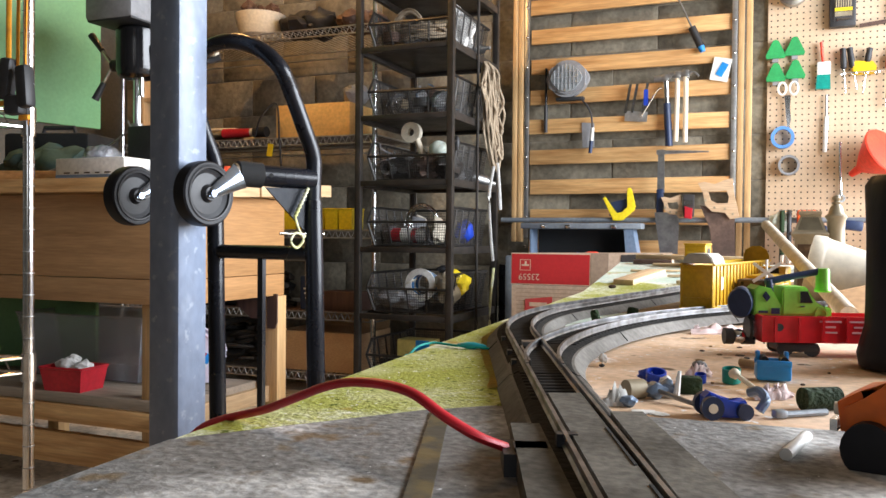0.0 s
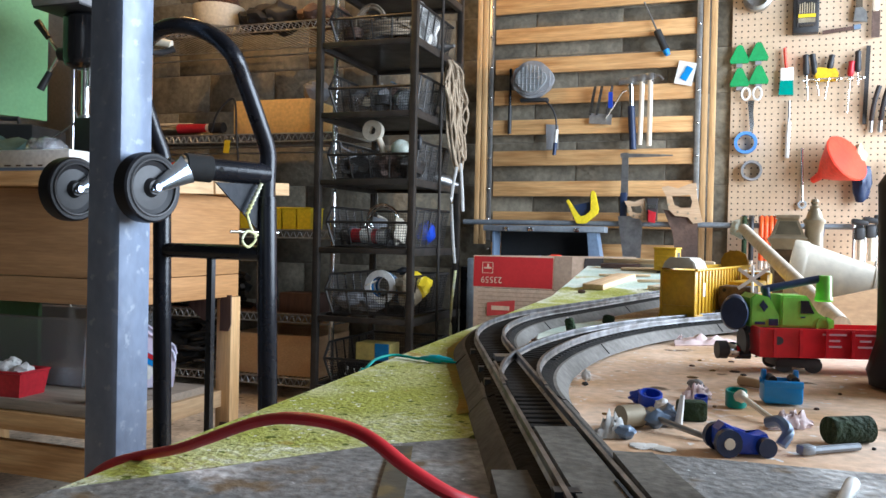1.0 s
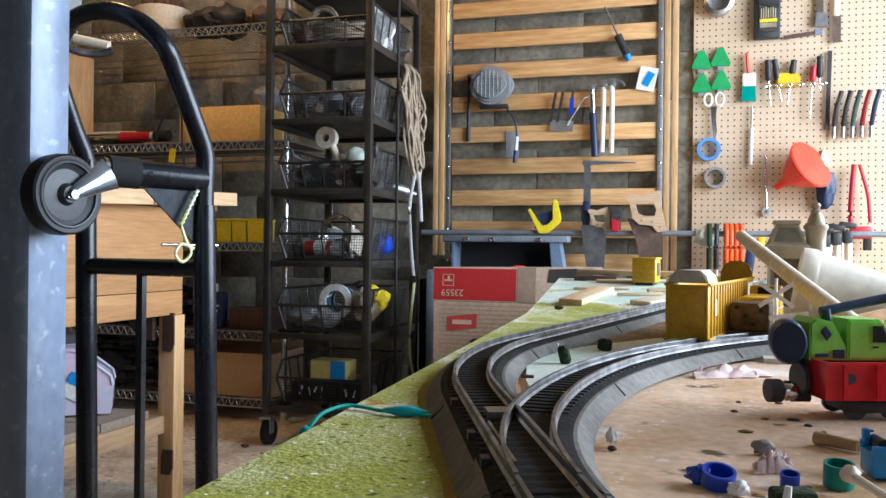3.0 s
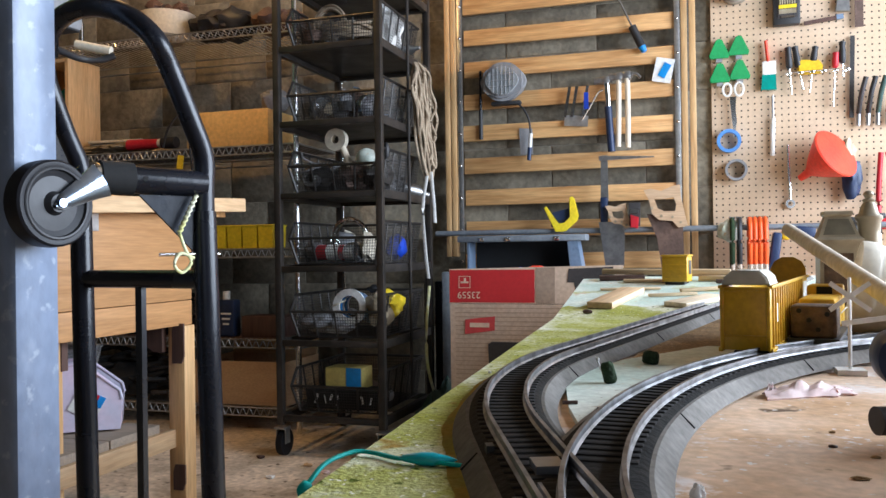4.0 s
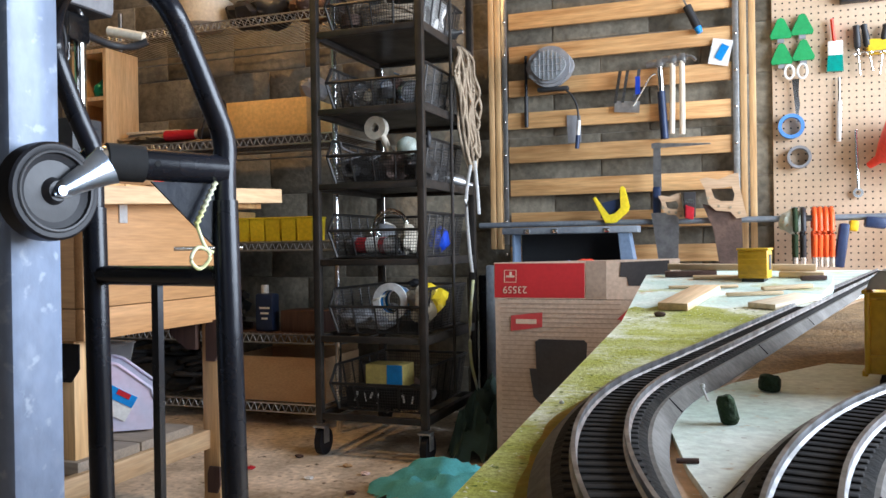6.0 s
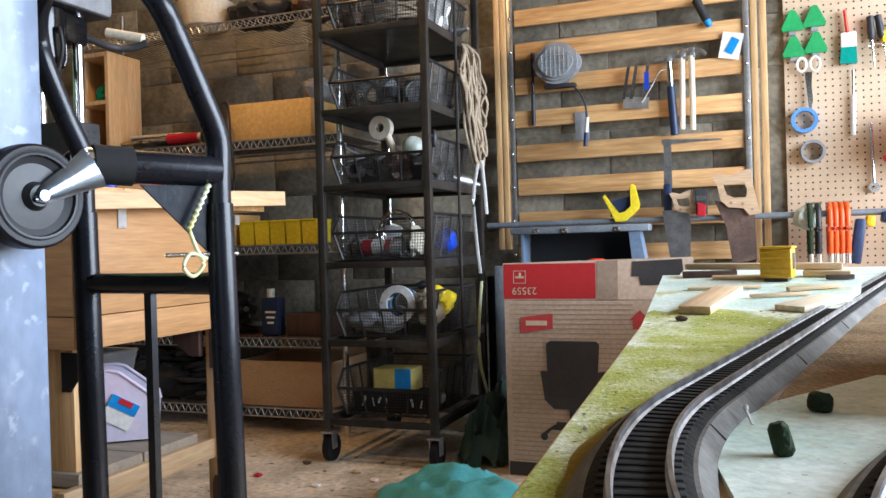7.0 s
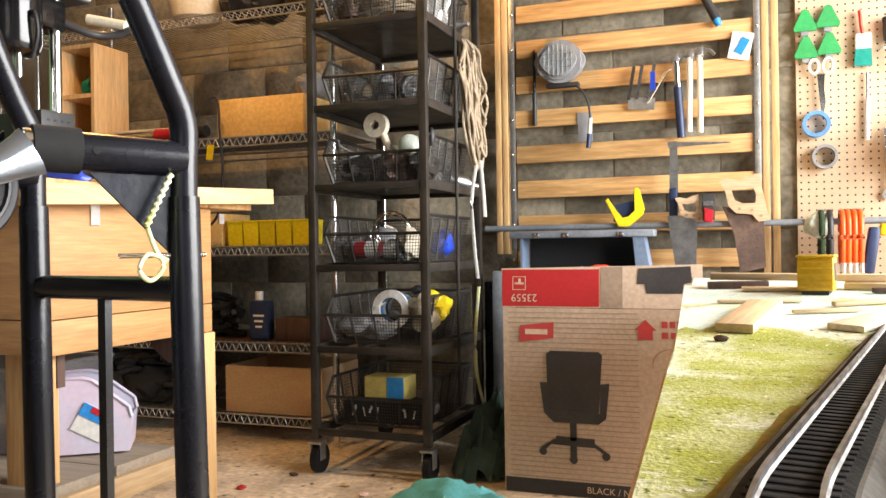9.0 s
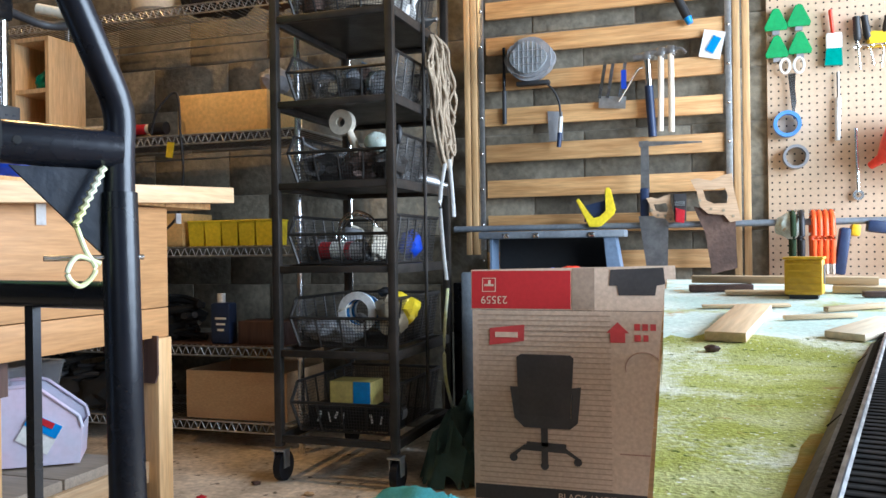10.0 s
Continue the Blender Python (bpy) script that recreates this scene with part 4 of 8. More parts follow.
open_bin("storage_tray", "long clear plastic tray with red things on the bench shelf", (-1.8, 2.25, 0.285), (0.52, 0.3, 0.2), SMOKE, 0, category="tray")
bm = B()
lump(bm, (-1.6, 2.22, 0.34), (0.05, 0.04, 0.045), 4)
solo("red_bundle", bm, REDTOOL, "small red bundle inside the clear tray", "bundle")

# ---- wire-basket tower ----
tower = thing("basket_rack", "tall dark brown steel rack on casters holding wire baskets", "rack", (0, 0, 0))
TX0, TX1, TY0, TY1 = -1.363, -0.961, 3.134, 3.67
LEVELS = (0.141, 0.4165, 0.687, 0.954, 1.217, 1.492, 1.75)
for x in (TX0, TX1):
    for y in (TY0, TY1):
        block_part("post", (x, y, 0.965), (0.026, 0.026, 1.7), RACKBROWN, tower, bevel=0.003)
for z in LEVELS:
    for y in (TY0, TY1):
        block_part("cross_rail", ((TX0 + TX1) / 2, y, z), (TX1 - TX0 - 0.026, 0.022, 0.022), RACKBROWN, tower, bevel=0.002)
    for x in (TX0, TX1):
        block_part("side_rail", (x, (TY0 + TY1) / 2, z), (0.022, TY1 - TY0 - 0.027, 0.03), RACKBROWN, tower, bevel=0.002)
    if z > 0.5:
        block_part("tray_plate", ((TX0 + TX1) / 2, (TY0 + TY1) / 2, z + 0.006), (TX1 - TX0 - 0.03, TY1 - TY0 - 0.03, 0.004), RACKBROWN, tower)
rod_part("tension_rod", (TX1 + 0.02, TY0 + 0.25, 0.2), (TX1 + 0.02, TY0 + 0.25, 1.85), 0.006, RACKBROWN, tower, seg=8)
for x in (TX0, TX1):
    for y in (TY0, TY1):
        bm = B()
        rod(bm, (x - 0.012, y + 0.02, 0.048), (x + 0.012, y + 0.02, 0.048), 0.048, seg=24)
        w = part("caster_wheel", bm, RUBBER, tower, "worn grey-black caster wheel")
        bm = B()
        box(bm, (x - 0.018, y + 0.01, 0.075), (0.003, 0.035, 0.06))
        box(bm, (x + 0.018, y + 0.01, 0.075), (0.003, 0.035, 0.06))
        box(bm, (x, y + 0.005, 0.104), (0.042, 0.05, 0.006))
        part("caster_fork", bm, ZINC, tower, "dull zinc caster fork")


def wire_basket(c, group):
    """Wire basket with a dipped, slanting front."""
    ob = thing("wire_basket", "dark wire mesh basket with a dipped front", "basket", c, 0, group)
    w, d, h, hf = 0.355, 0.5, 0.16, 0.1
    bm = B()
    rim = [(-w / 2, 0.03, hf), (w / 2, 0.03, hf), (w / 2, 0.075, h), (w / 2, d, h), (-w / 2, d, h), (-w / 2, 0.075, h), (-w / 2, 0.03, hf)]
    for a, b in zip(rim, rim[1:]):
        rod(bm, a, b, 0.0055, seg=8)
    k = 0.88
    base = [(-w / 2 * k, 0.055, 0.006), (w / 2 * k, 0.055, 0.006), (w / 2 * k, d - 0.01, 0.006), (-w / 2 * k, d - 0.01, 0.006), (-w / 2 * k, 0.055, 0.006)]
    for a, b in zip(base, base[1:]):
        rod(bm, a, b, 0.0035, seg=6)
    for sx in (-1, 1):
        rod(bm, (sx * w / 2, 0.03, hf), (sx * w / 2 * k, 0.055, 0.006), 0.0055, seg=6)
    part("rim_wire", bm, WIREDARK, ob)

    def grid(name, a, b, c0, d0, nu, nv, bars=0):
        g = B()
        a, b, c0, d0 = map(Vector, (a, b, c0, d0))
        for i in range(1, nu):
            rod(g, a.lerp(b, i / nu), d0.lerp(c0, i / nu), 0.0009, seg=4)
        for j in range(1, nv):
            rod(g, a.lerp(d0, j / nv), b.lerp(c0, j / nv), 0.0009, seg=4)
        for i in range(1, bars):
            rod(g, a.lerp(b, i / bars), d0.lerp(c0, i / bars), 0.0032, seg=6)
        part(name, g, WIREDARK, ob)
    grid("front_mesh", base[0], base[1], rim[1], rim[0], 34, 9, 4)
    grid("side_mesh", base[1], base[2], rim[3], (w / 2, 0.05, h), 48, 15, 6)
    grid("side_mesh", base[0], base[3], rim[4], (-w / 2, 0.05, h), 48, 15, 6)
    grid("back_mesh", base[3], base[2], rim[3], rim[4], 34, 12)
    grid("floor_mesh", base[0], base[1], base[2], base[3], 22, 26)
    return ob


first_basket = wire_basket(((TX0 + TX1) / 2, TY0 + 0.005, LEVELS[0] + 0.012), "rack baskets")
for z in LEVELS[1:6]:
    copy_thing(first_basket, pose((TX0 + TX1) / 2, TY0 + 0.005, z + 0.012))

# ---- cardboard chair box ----
chair_box = thing("cardboard_box", "tall kraft cardboard carton printed with an office chair", "box", (0, 0, 0))
CX0, CX1, CY, CD, CH = -0.782, -0.135, 3.385, 0.36, 0.545
BOX_SIZE = 0.912
BOX_AT = pose(0.0044, 0.0528, 0.0657) @ Matrix.Scale(BOX_SIZE, 4)
FOOT = -0.072
chair_box.matrix_basis = BOX_AT
for nm, c, s in (("front_panel", (0, 0.003, (CH + FOOT) / 2), (CX1 - CX0, 0.006, CH - FOOT)), ("back_panel", (0, CD - 0.003, (CH + FOOT) / 2), (CX1 - CX0, 0.006, CH - FOOT)), ("side_panel", ((CX0 - CX1) / 2 + 0.003, CD / 2, (CH + FOOT) / 2), (0.006, CD - 0.012, CH - FOOT)), ("side_panel", ((CX1 - CX0) / 2 - 0.003, CD / 2, (CH + FOOT) / 2), (0.006, CD - 0.012, CH - FOOT)), ("bottom", (0, CD / 2, FOOT + 0.005), (CX1 - CX0 - 0.012, CD - 0.012, 0.008))):
    block_part(nm, ((CX0 + CX1) / 2 + c[0], CY + c[1], c[2]), s, BOXCARD, chair_box)
flap_m = Matrix.Translation(((CX0 + CX1) / 2, CY, CH)) @ Matrix.Rotation(radians(-4), 4, "X")


def on_box(name, x0, x1, z0, z1, mat, label="", lift=0.0008, flap=False, y=None):
    bm = B()
    if flap:
        prism(bm, [(x0, z0), (x1, z0), (x1, z1), (x0, z1)], lift, flap_m @ Matrix.Translation((0, -0.0008 - lift, 0)))
    else:
        prism(bm, [(x0, z0), (x1, z0), (x1, z1), (x0, z1)], lift, Matrix.Translation((0, CY - lift - 0.0004, 0)))
    return part(name, bm, mat, chair_box, label)


bm = B()
prism(bm, [(-(CX1 - CX0) / 2 - 0.003, 0.002), ((CX1 - CX0) / 2, 0.002), ((CX1 - CX0) / 2 - 0.004, 0.142), (-(CX1 - CX0) / 2 - 0.006, 0.132)], 0.005, flap_m)
part("front_flap", bm, BOXCARD, chair_box, "raised kraft flap")
hw = (CX1 - CX0) / 2
on_box("red_panel", -hw - 0.002, 0.0, 0.006, 0.128, REDPRINT, "red printed flap panel", flap=True)
bm = B()
prism(bm, [(0.12, 0.08), (0.145, 0.08), (0.15, 0.05), (0.26, 0.05), (0.265, 0.08), (0.29, 0.085), (0.285, 0.136), (0.125, 0.13)], 0.0008, flap_m @ Matrix.Translation((0, -0.0018, 0)))
part("print_shape", bm, INK, chair_box, "black printed chair arm, cut by the flap edge")
on_box("tape", 0.005, 0.075, 0.004, 0.135, LINE, "brown packing tape", flap=True)
for x0, x1, z0, z1 in ((-0.29, -0.245, 0.06, 0.062), (-0.29, -0.245, 0.103, 0.105), (-0.29, -0.288, 0.062, 0.103), (-0.247, -0.245, 0.062, 0.103), (-0.283, -0.252, 0.078, 0.085), (-0.27, -0.262, 0.085, 0.098)):
    on_box("icon_line", x0, x1, z0, z1, BOXCARD, lift=0.0016, flap=True)
text_part("printed_number", "23559", 0.036, flap_m @ Matrix.Translation((-0.25, -0.0026, 0.035)) @ Euler((radians(90), radians(180), 0)).to_matrix().to_4x4(), BOXCARD, chair_box, "pale carton number printed upside down")
for k in range(34):
    z = FOOT + 0.056 + k * 0.0165
    on_box("print_line", CX0 + 0.02, -0.335, z, z + 0.003, LINE)
bm = B()
prism(bm, [(-0.725, 0.432), (-0.61, 0.447), (-0.608, 0.5), (-0.723, 0.487)], 0.001, Matrix.Translation((0, CY - 0.0032, 0)))
part("red_sticker", bm, REDPALE, chair_box, "red printed logo block")
on_box("logo_bar", -0.705, -0.63, 0.458, 0.475, BOXCARD, lift=0.0042)
on_box("base_band", CX0 + 0.004, CX1, FOOT + 0.002, FOOT + 0.05, INK, "black printed base band", lift=0.0016)
text_part("base_text", "BLACK / NOIR", 0.03, Matrix.Translation((-0.41, CY - 0.0034, FOOT + 0.026)) @ Euler((radians(90), 0, 0)).to_matrix().to_4x4(), BOXCARD, chair_box, "pale lettering on the black band")
for pts in ([(-0.64, 0.2), (-0.455, 0.2), (-0.44, 0.395), (-0.452, 0.405), (-0.63, 0.405), (-0.645, 0.395)],
            [(-0.67, 0.3), (-0.64, 0.3), (-0.636, 0.21), (-0.45, 0.205), (-0.448, 0.3), (-0.415, 0.305), (-0.428, 0.19), (-0.455, 0.17), (-0.62, 0.17), (-0.655, 0.2)],
            [(-0.56, 0.17), (-0.535, 0.17), (-0.535, 0.055), (-0.558, 0.05)],
            [(-0.655, 0.075), (-0.63, 0.097), (-0.47, 0.093), (-0.425, 0.07), (-0.425, 0.08), (-0.47, 0.108), (-0.62, 0.115), (-0.665, 0.085)],
            [(-0.62, 0.1), (-0.61, 0.125), (-0.47, 0.122), (-0.47, 0.1)]):
    pts = [(-0.547 + (x + 0.547) * 0.9, z) for x, z in pts]
    bm = B()
    prism(bm, pts, 0.0006, Matrix.Translation((0, CY - 0.0036 - 0.0006 * len(pts) * 0.1, 0)))
    part("chair_print", bm, INK, chair_box, "printed black office chair")
for x, z, r in ((-0.649, 0.072, 0.013), (-0.547, 0.05, 0.013), (-0.441, 0.068, 0.013)):
    bm = B()
    rod(bm, (x, CY - 0.0047, z), (x, CY - 0.003, z), r, seg=14)
    part("caster_print", bm, INK, chair_box)
bm = B()
prism(bm, [(-0.348, 0.478), (-0.313, 0.512), (-0.278, 0.478), (-0.29, 0.478), (-0.29, 0.448), (-0.336, 0.448), (-0.336, 0.478)], 0.001, Matrix.Translation((0, CY - 0.0018, 0)))
part("house_icon", bm, REDPALE, chair_box, "red printed house icon")
for k, (x0, x1) in enumerate(((-0.262, -0.245), (-0.238, -0.221), (-0.214, -0.197), (-0.262, -0.243), (-0.235, -0.22))):
    on_box("print_bar", x0, x1, 0.487 - (k // 3) * 0.034, 0.507 - (k // 3) * 0.034, REDPALE)
on_box("side_print", -0.31, -0.15, 0.1, 0.104, REDFADE)
bm = B()
for k in range(14):
    a = math.pi * k / 13
    rod(bm, (-0.235 + 0.055 * math.cos(a), CY - 0.0012, 0.37 + 0.05 * math.sin(a)), (-0.235 + 0.055 * math.cos(a + 0.24), CY - 0.0012, 0.37 + 0.05 * math.sin(a + 0.24)), 0.0012, seg=4)
part("curl_print", bm, REDFADE, chair_box, "faint red curved print")
bm = B()
box(bm, (CX0 + 0.012, CY + 0.1, CH + 0.06), (0.004, 0.12, 0.13), (0, 6, 0))
part("side_flap", bm, PAPER, chair_box, "pale side flap")
bm = B()
box(bm, (CX1 - 0.01, CY + 0.12, CH + 0.06), (0.004, 0.14, 0.13), (0, -12, 0))
part("side_flap", bm, BOXCARD, chair_box)
for n_, (x, z, s, mt, lb) in enumerate(((-0.6, 0.655, (0.25, 0.1, 0.03), REDTOOL, "dark red tool lying in the open carton"), (-0.48, 0.66, (0.1, 0.07, 0.05), ORANGERED, "orange-red power tool top in the carton"), (-0.54, 0.665, (0.03, 0.05, 0.03), BLUE, "small blue bottle cap in the carton"))):
    bm = B()
    lump(bm, (x, CY + 0.13, z), (s[0] / 2, s[1] / 2, s[2] / 2), n_, 0.2)
    solo("carton_tool", bm, mt, lb, "tool").matrix_basis = BOX_AT
# Plain black block that fills the carton to just above its rim.
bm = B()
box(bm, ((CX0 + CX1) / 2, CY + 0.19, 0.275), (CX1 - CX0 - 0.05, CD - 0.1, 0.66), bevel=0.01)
solo("carton_filling", bm, BLACKIN, "plain black block filling the open carton", "goods").matrix_basis = BOX_AT
# ---- slatted tool rack on the wall ----
rack = thing("slat_rack", "pine slatted panel with metal edge strips fixed to the block wall", "tool rack", (0, 0, 0))
RY = 3.945
SLAT_Z = [1.688 - 0.1415 * k for k in range(-3, 8)]
for k, z in enumerate(SLAT_Z):
    block_part("slat", (-0.43 + 0.004 * math.sin(k * 5), RY + 0.008 + 0.002 * math.sin(k * 3), z), (0.9, 0.016, 0.069), PINE_X, rack, rot=(0, 0.25 * math.sin(k * 2.3), 0), bevel=0.002)
for x in (-0.895, 0.035):
    block_part("edge_strip", (x, RY - 0.006, 1.45), (0.022, 0.006, 1.42), ZINC, rack, "dull zinc edge strip", bevel=0.001)
    for z in SLAT_Z:
        bm = B()
        bmesh.ops.create_uvsphere(bm, u_segments=10, v_segments=6, radius=0.0065, matrix=Matrix.Translation((x, RY - 0.01, z)))
        part("rivet", bm, CHROME, rack)
for x, z0 in ((-0.953, 0.72), (-0.925, 0.72), (0.062, 0.55), (0.095, 0.55)):
    block_part("stile", (x, RY + 0.004, (z0 + 2.15) / 2), (0.025, 0.032, 2.15 - z0), PINE_Z, rack, bevel=0.003)

# pegboard
peg = thing("pegboard", "brown hardboard pegboard with rows of holes on the wall", "pegboard", (0.168, 3.985, 0.55))
bm = B()
box(bm, (0.55, 0.003, 0.8), (1.1, 0.006, 1.6))
part("panel", bm, PEG, peg)
for x in (0.004, 1.096):
    block_part("batten", (x, 0.012, 0.8), (0.01, 0.012, 1.6), PINE_Z, peg)

# long iron bar along the wall
bm = B()
rod(bm, (-0.99, 3.86, 0.822), (1.25, 3.86, 0.822), 0.0115, seg=14)
for x in (-0.95, 0.15, 1.2):
    box(bm, (x, 3.93, 0.822), (0.025, 0.15, 0.012))
solo("wall_bar", bm, TOOLGREY, "long dark steel bar on brackets along the wall", "bar")

# steel tool case, open to the front
case = thing("tool_case", "blue-grey steel tool case with black lining, lid up", "tool case", (0, 0, 0))
KX0, KX1, KY = -0.80, -0.36, 3.72
block_part("lid_rim", ((KX0 + KX1) / 2, KY + 0.02, 0.793), (KX1 - KX0 + 0.09, 0.1, 0.026), TOOLGREY, case, bevel=0.004)
block_part("liner", ((KX0 + KX1) / 2, KY + 0.1, 0.715), (KX1 - KX0 - 0.01, 0.02, 0.13), BLACKIN, case)
bm = B()
prism(bm, [(0, 0.66), (0.05, 0.66), (0.028, 0.79), (-0.012, 0.79)], 0.1, Matrix.Translation((KX1 - 0.02, KY - 0.02, 0)), 0.002)
part("side_panel", bm, TOOLBLUE, case)
bm = B()
prism(bm, [(-0.004, 0.66), (0.004, 0.66), (0.004, 0.79), (-0.004, 0.79)], 0.1, Matrix.Translation((KX0, KY - 0.02, 0)))
part("side_panel", bm, TOOLBLUE, case)
block_part("floor_plate", ((KX0 + KX1) / 2, KY + 0.04, 0.656), (KX1 - KX0 + 0.02, 0.16, 0.008), TOOLBLUE, case)
for x in (KX0 + 0.06, (KX0 + KX1) / 2 - 0.05, KX1 - 0.07):
    block_part("latch", (x, KY - 0.032, 0.79), (0.022, 0.008, 0.018), CHROME, case, bevel=0.002)
for x in (-0.78, -0.4):
    block_part("stand_leg", (x, KY + 0.1, 0.326), (0.03, 0.03, 0.652), BLACKPAINT, case)


def hang(name, label, category, x, z, y=None, tilt=0.0, group=""):
    """Empty for a thing hung on the wall: local x right, z up, -y to the room."""
    ob = thing(name, label, category, (x, RY if y is None else y, z), 0, group)
    ob.matrix_basis = pose(x, RY if y is None else y, z, 0, tilt, 0)
    return ob


def outline_part(name, pts, depth, mat, parent, label="", y=0.0, bevel=0.0):
    bm = B()
    prism(bm, pts, depth, Matrix.Translation((0, y - depth, 0)), bevel)
    return part(name, bm, mat, parent, label)


# work light
light = hang("work_light", "grey oval bulkhead work lamp with a wire guard, unlit", "work lamp", -0.69, 1.475)
oval = [(0.095 * math.cos(a) * (1 + 0.06 * math.cos(4 * a)), 0.085 * math.sin(a)) for a in [2 * math.pi * k / 28 for k in range(28)]]
outline_part("housing", oval, 0.05, GREYTAPE, light, "grey cast housing", -0.01, 0.012)
outline_part("lens", [(x * 0.72, z * 0.72) for x, z in oval], 0.014, LENSGREY, light, "ribbed glass", -0.06)
bm = B()
for k in range(-3, 4):
    w = 0.062 * math.sqrt(max(0.02, 1 - (k / 3.6) ** 2))
    rod(bm, (k * 0.018, -0.078, -w), (k * 0.018, -0.078, w), 0.0015, seg=6)
for k in (-1, 0, 1):
    rod(bm, (-0.062, -0.079, k * 0.026), (0.062, -0.079, k * 0.026), 0.0015, seg=6)
part("guard", bm, GREYTAPE, light)
block_part("base_bar", (0.01, -0.03, -0.092), (0.13, 0.035, 0.016), BLACKPLASTIC, light, bevel=0.004)
sweep_part("cord", [(0.05, -0.04, -0.09), (0.085, -0.04, -0.12), (0.11, -0.04, -0.17), (0.118, -0.04, -0.24)], 0.004, BLACKPLASTIC, light)
rod_part("plug", (0.118, -0.04, -0.23), (0.113, -0.04, -0.29), 0.008, WHITE, light, "white cord end")
rod_part("plug_tip", (0.113, -0.04, -0.29), (0.108, -0.04, -0.345), 0.009, NAVY, light)
tag = hang("paper_tag", "small pale paper bag hanging on a slat", "tag", -0.6, 1.22)
outline_part("sheet", [(-0.025, -0.06), (0.03, -0.06), (0.028, 0.05), (-0.03, 0.055)], 0.003, GREYTAPE, tag, y=-0.005)

bar = hang("pry_bar", "thin black steel pry bar hanging on the slats", "pry bar", -0.8, 1.385)
rod_part("shaft", (0, -0.012, -0.15), (0, -0.012, 0.15), 0.006, BLACKPAINT, bar)
rod_part("grip", (0, -0.012, -0.15), (0, -0.012, -0.02), 0.009, BLACKPLASTIC, bar, "black grip")

hooks = hang("wire_bracket", "bent shiny steel wire hook bracket with a blue clip", "bracket", -0.385, 1.35)
for x in (-0.03, 0.0, 0.045):
    block_part("strap", (x, -0.03, 0.02), (0.012, 0.006, 0.13), CHROME, hooks, rot=(0, 10, 0))
block_part("plate", (0.005, -0.02, -0.06), (0.1, 0.004, 0.045), ZINC, hooks, rot=(0, 5, 0))
block_part("clip", (0.05, -0.034, 0.02), (0.018, 0.01, 0.07), BLUE, hooks, "blue clip")
sweep_part("wire_arm", [(0.03, -0.03, -0.06), (0.07, -0.035, 0.0), (0.1, -0.035, 0.05), (0.12, -0.03, 0.06)], 0.004, CHROME, hooks)


def hammer(x, z, length, grip_mat, head_w, label, tilt=0.0):
    h = hang("hammer", label, "hammer", x, z, tilt=tilt, group="hammers on the slats")
    bm = B()
    sweep(bm, smooth_path([(0, -0.03, 0), (0.001, -0.03, -length * 0.4), (0.0, -0.03, -length)], 5), 0.011, 10, 0.75, (0, 1, 0))
    part("handle", bm, grip_mat, h)
    bm = B()
    rod(bm, (-head_w * 0.5, -0.03, 0.012), (head_w * 0.25, -0.03, 0.012), 0.013)
    box(bm, (0, -0.03, 0.012), (0.03, 0.026, 0.03), bevel=0.004)
    sweep(bm, smooth_path([(head_w * 0.2, -0.03, 0.014), (head_w * 0.42, -0.03, 0.012), (head_w * 0.6, -0.03, -0.004)], 5), 0.008, 8, 0.8)
    part("head", bm, STEEL, h, "dark steel head")
    return h


h1 = hammer(-0.25, 1.44, 0.1, CHROME, 0.1, "steel claw hammer with a blue-black rubber grip", -3)
rod_part("rubber_grip", (0, -0.03, -0.1), (0.002, -0.03, -0.29), 0.0155, NAVY, h1, "blue-black rubber grip")
hammer(-0.2, 1.45, 0.28, TANWOOD, 0.08, "small hammer with a wooden handle", 1)
hammer(-0.165, 1.455, 0.29, TANWOOD, 0.09, "ball hammer with a pale ash handle", 0)

sd = hang("screwdriver", "long screwdriver with a black grip stuck behind a slat", "screwdriver", -0.135, 1.65, tilt=-24)
rod_part("blade", (0, -0.02, 0.02), (0, -0.02, 0.16), 0.004, STEEL, sd)
rod_part("grip", (0, -0.02, 0.02), (0, -0.02, -0.075), 0.0165, BLACKPLASTIC, sd)
rod_part("end_cap", (0, -0.02, -0.075), (0, -0.02, -0.1), 0.0155, SKYBLUE, sd, "pale blue end cap", r2=0.011)
card = hang("product_card", "white blister card with blue print tucked behind the slats", "card", -0.02, 1.478, tilt=12)
block_part("sheet", (0, -0.012, 0), (0.075, 0.003, 0.1), PAPER, card)
block_part("blue_print", (0.005, -0.015, 0.0), (0.03, 0.003, 0.06), SKYBLUE, card, "blue printed picture", rot=(0, 18, 0))

ysaw = hang("compact_saw", "small yellow-framed hacksaw standing on the bar", "saw", -0.43, 0.87, 3.86)
outline_part("frame", [(-0.078, 0.049), (-0.068, 0.056), (-0.015, -0.021), (0.01, -0.016), (0.035, 0.008), (0.028, 0.08), (0.033, 0.092), (0.042, 0.094), (0.05, 0.085), (0.067, 0.013), (0.061, -0.006), (0.014, -0.048), (0.0, -0.051), (-0.03, -0.05)], 0.016, LEMON, ysaw, y=-0.012, bevel=0.003)
outline_part("guard_plate", [(-0.05, -0.03), (0.03, -0.035), (0.04, 0.05), (-0.045, 0.03)], 0.004, NAVY, ysaw, "dark blue plate", -0.006)

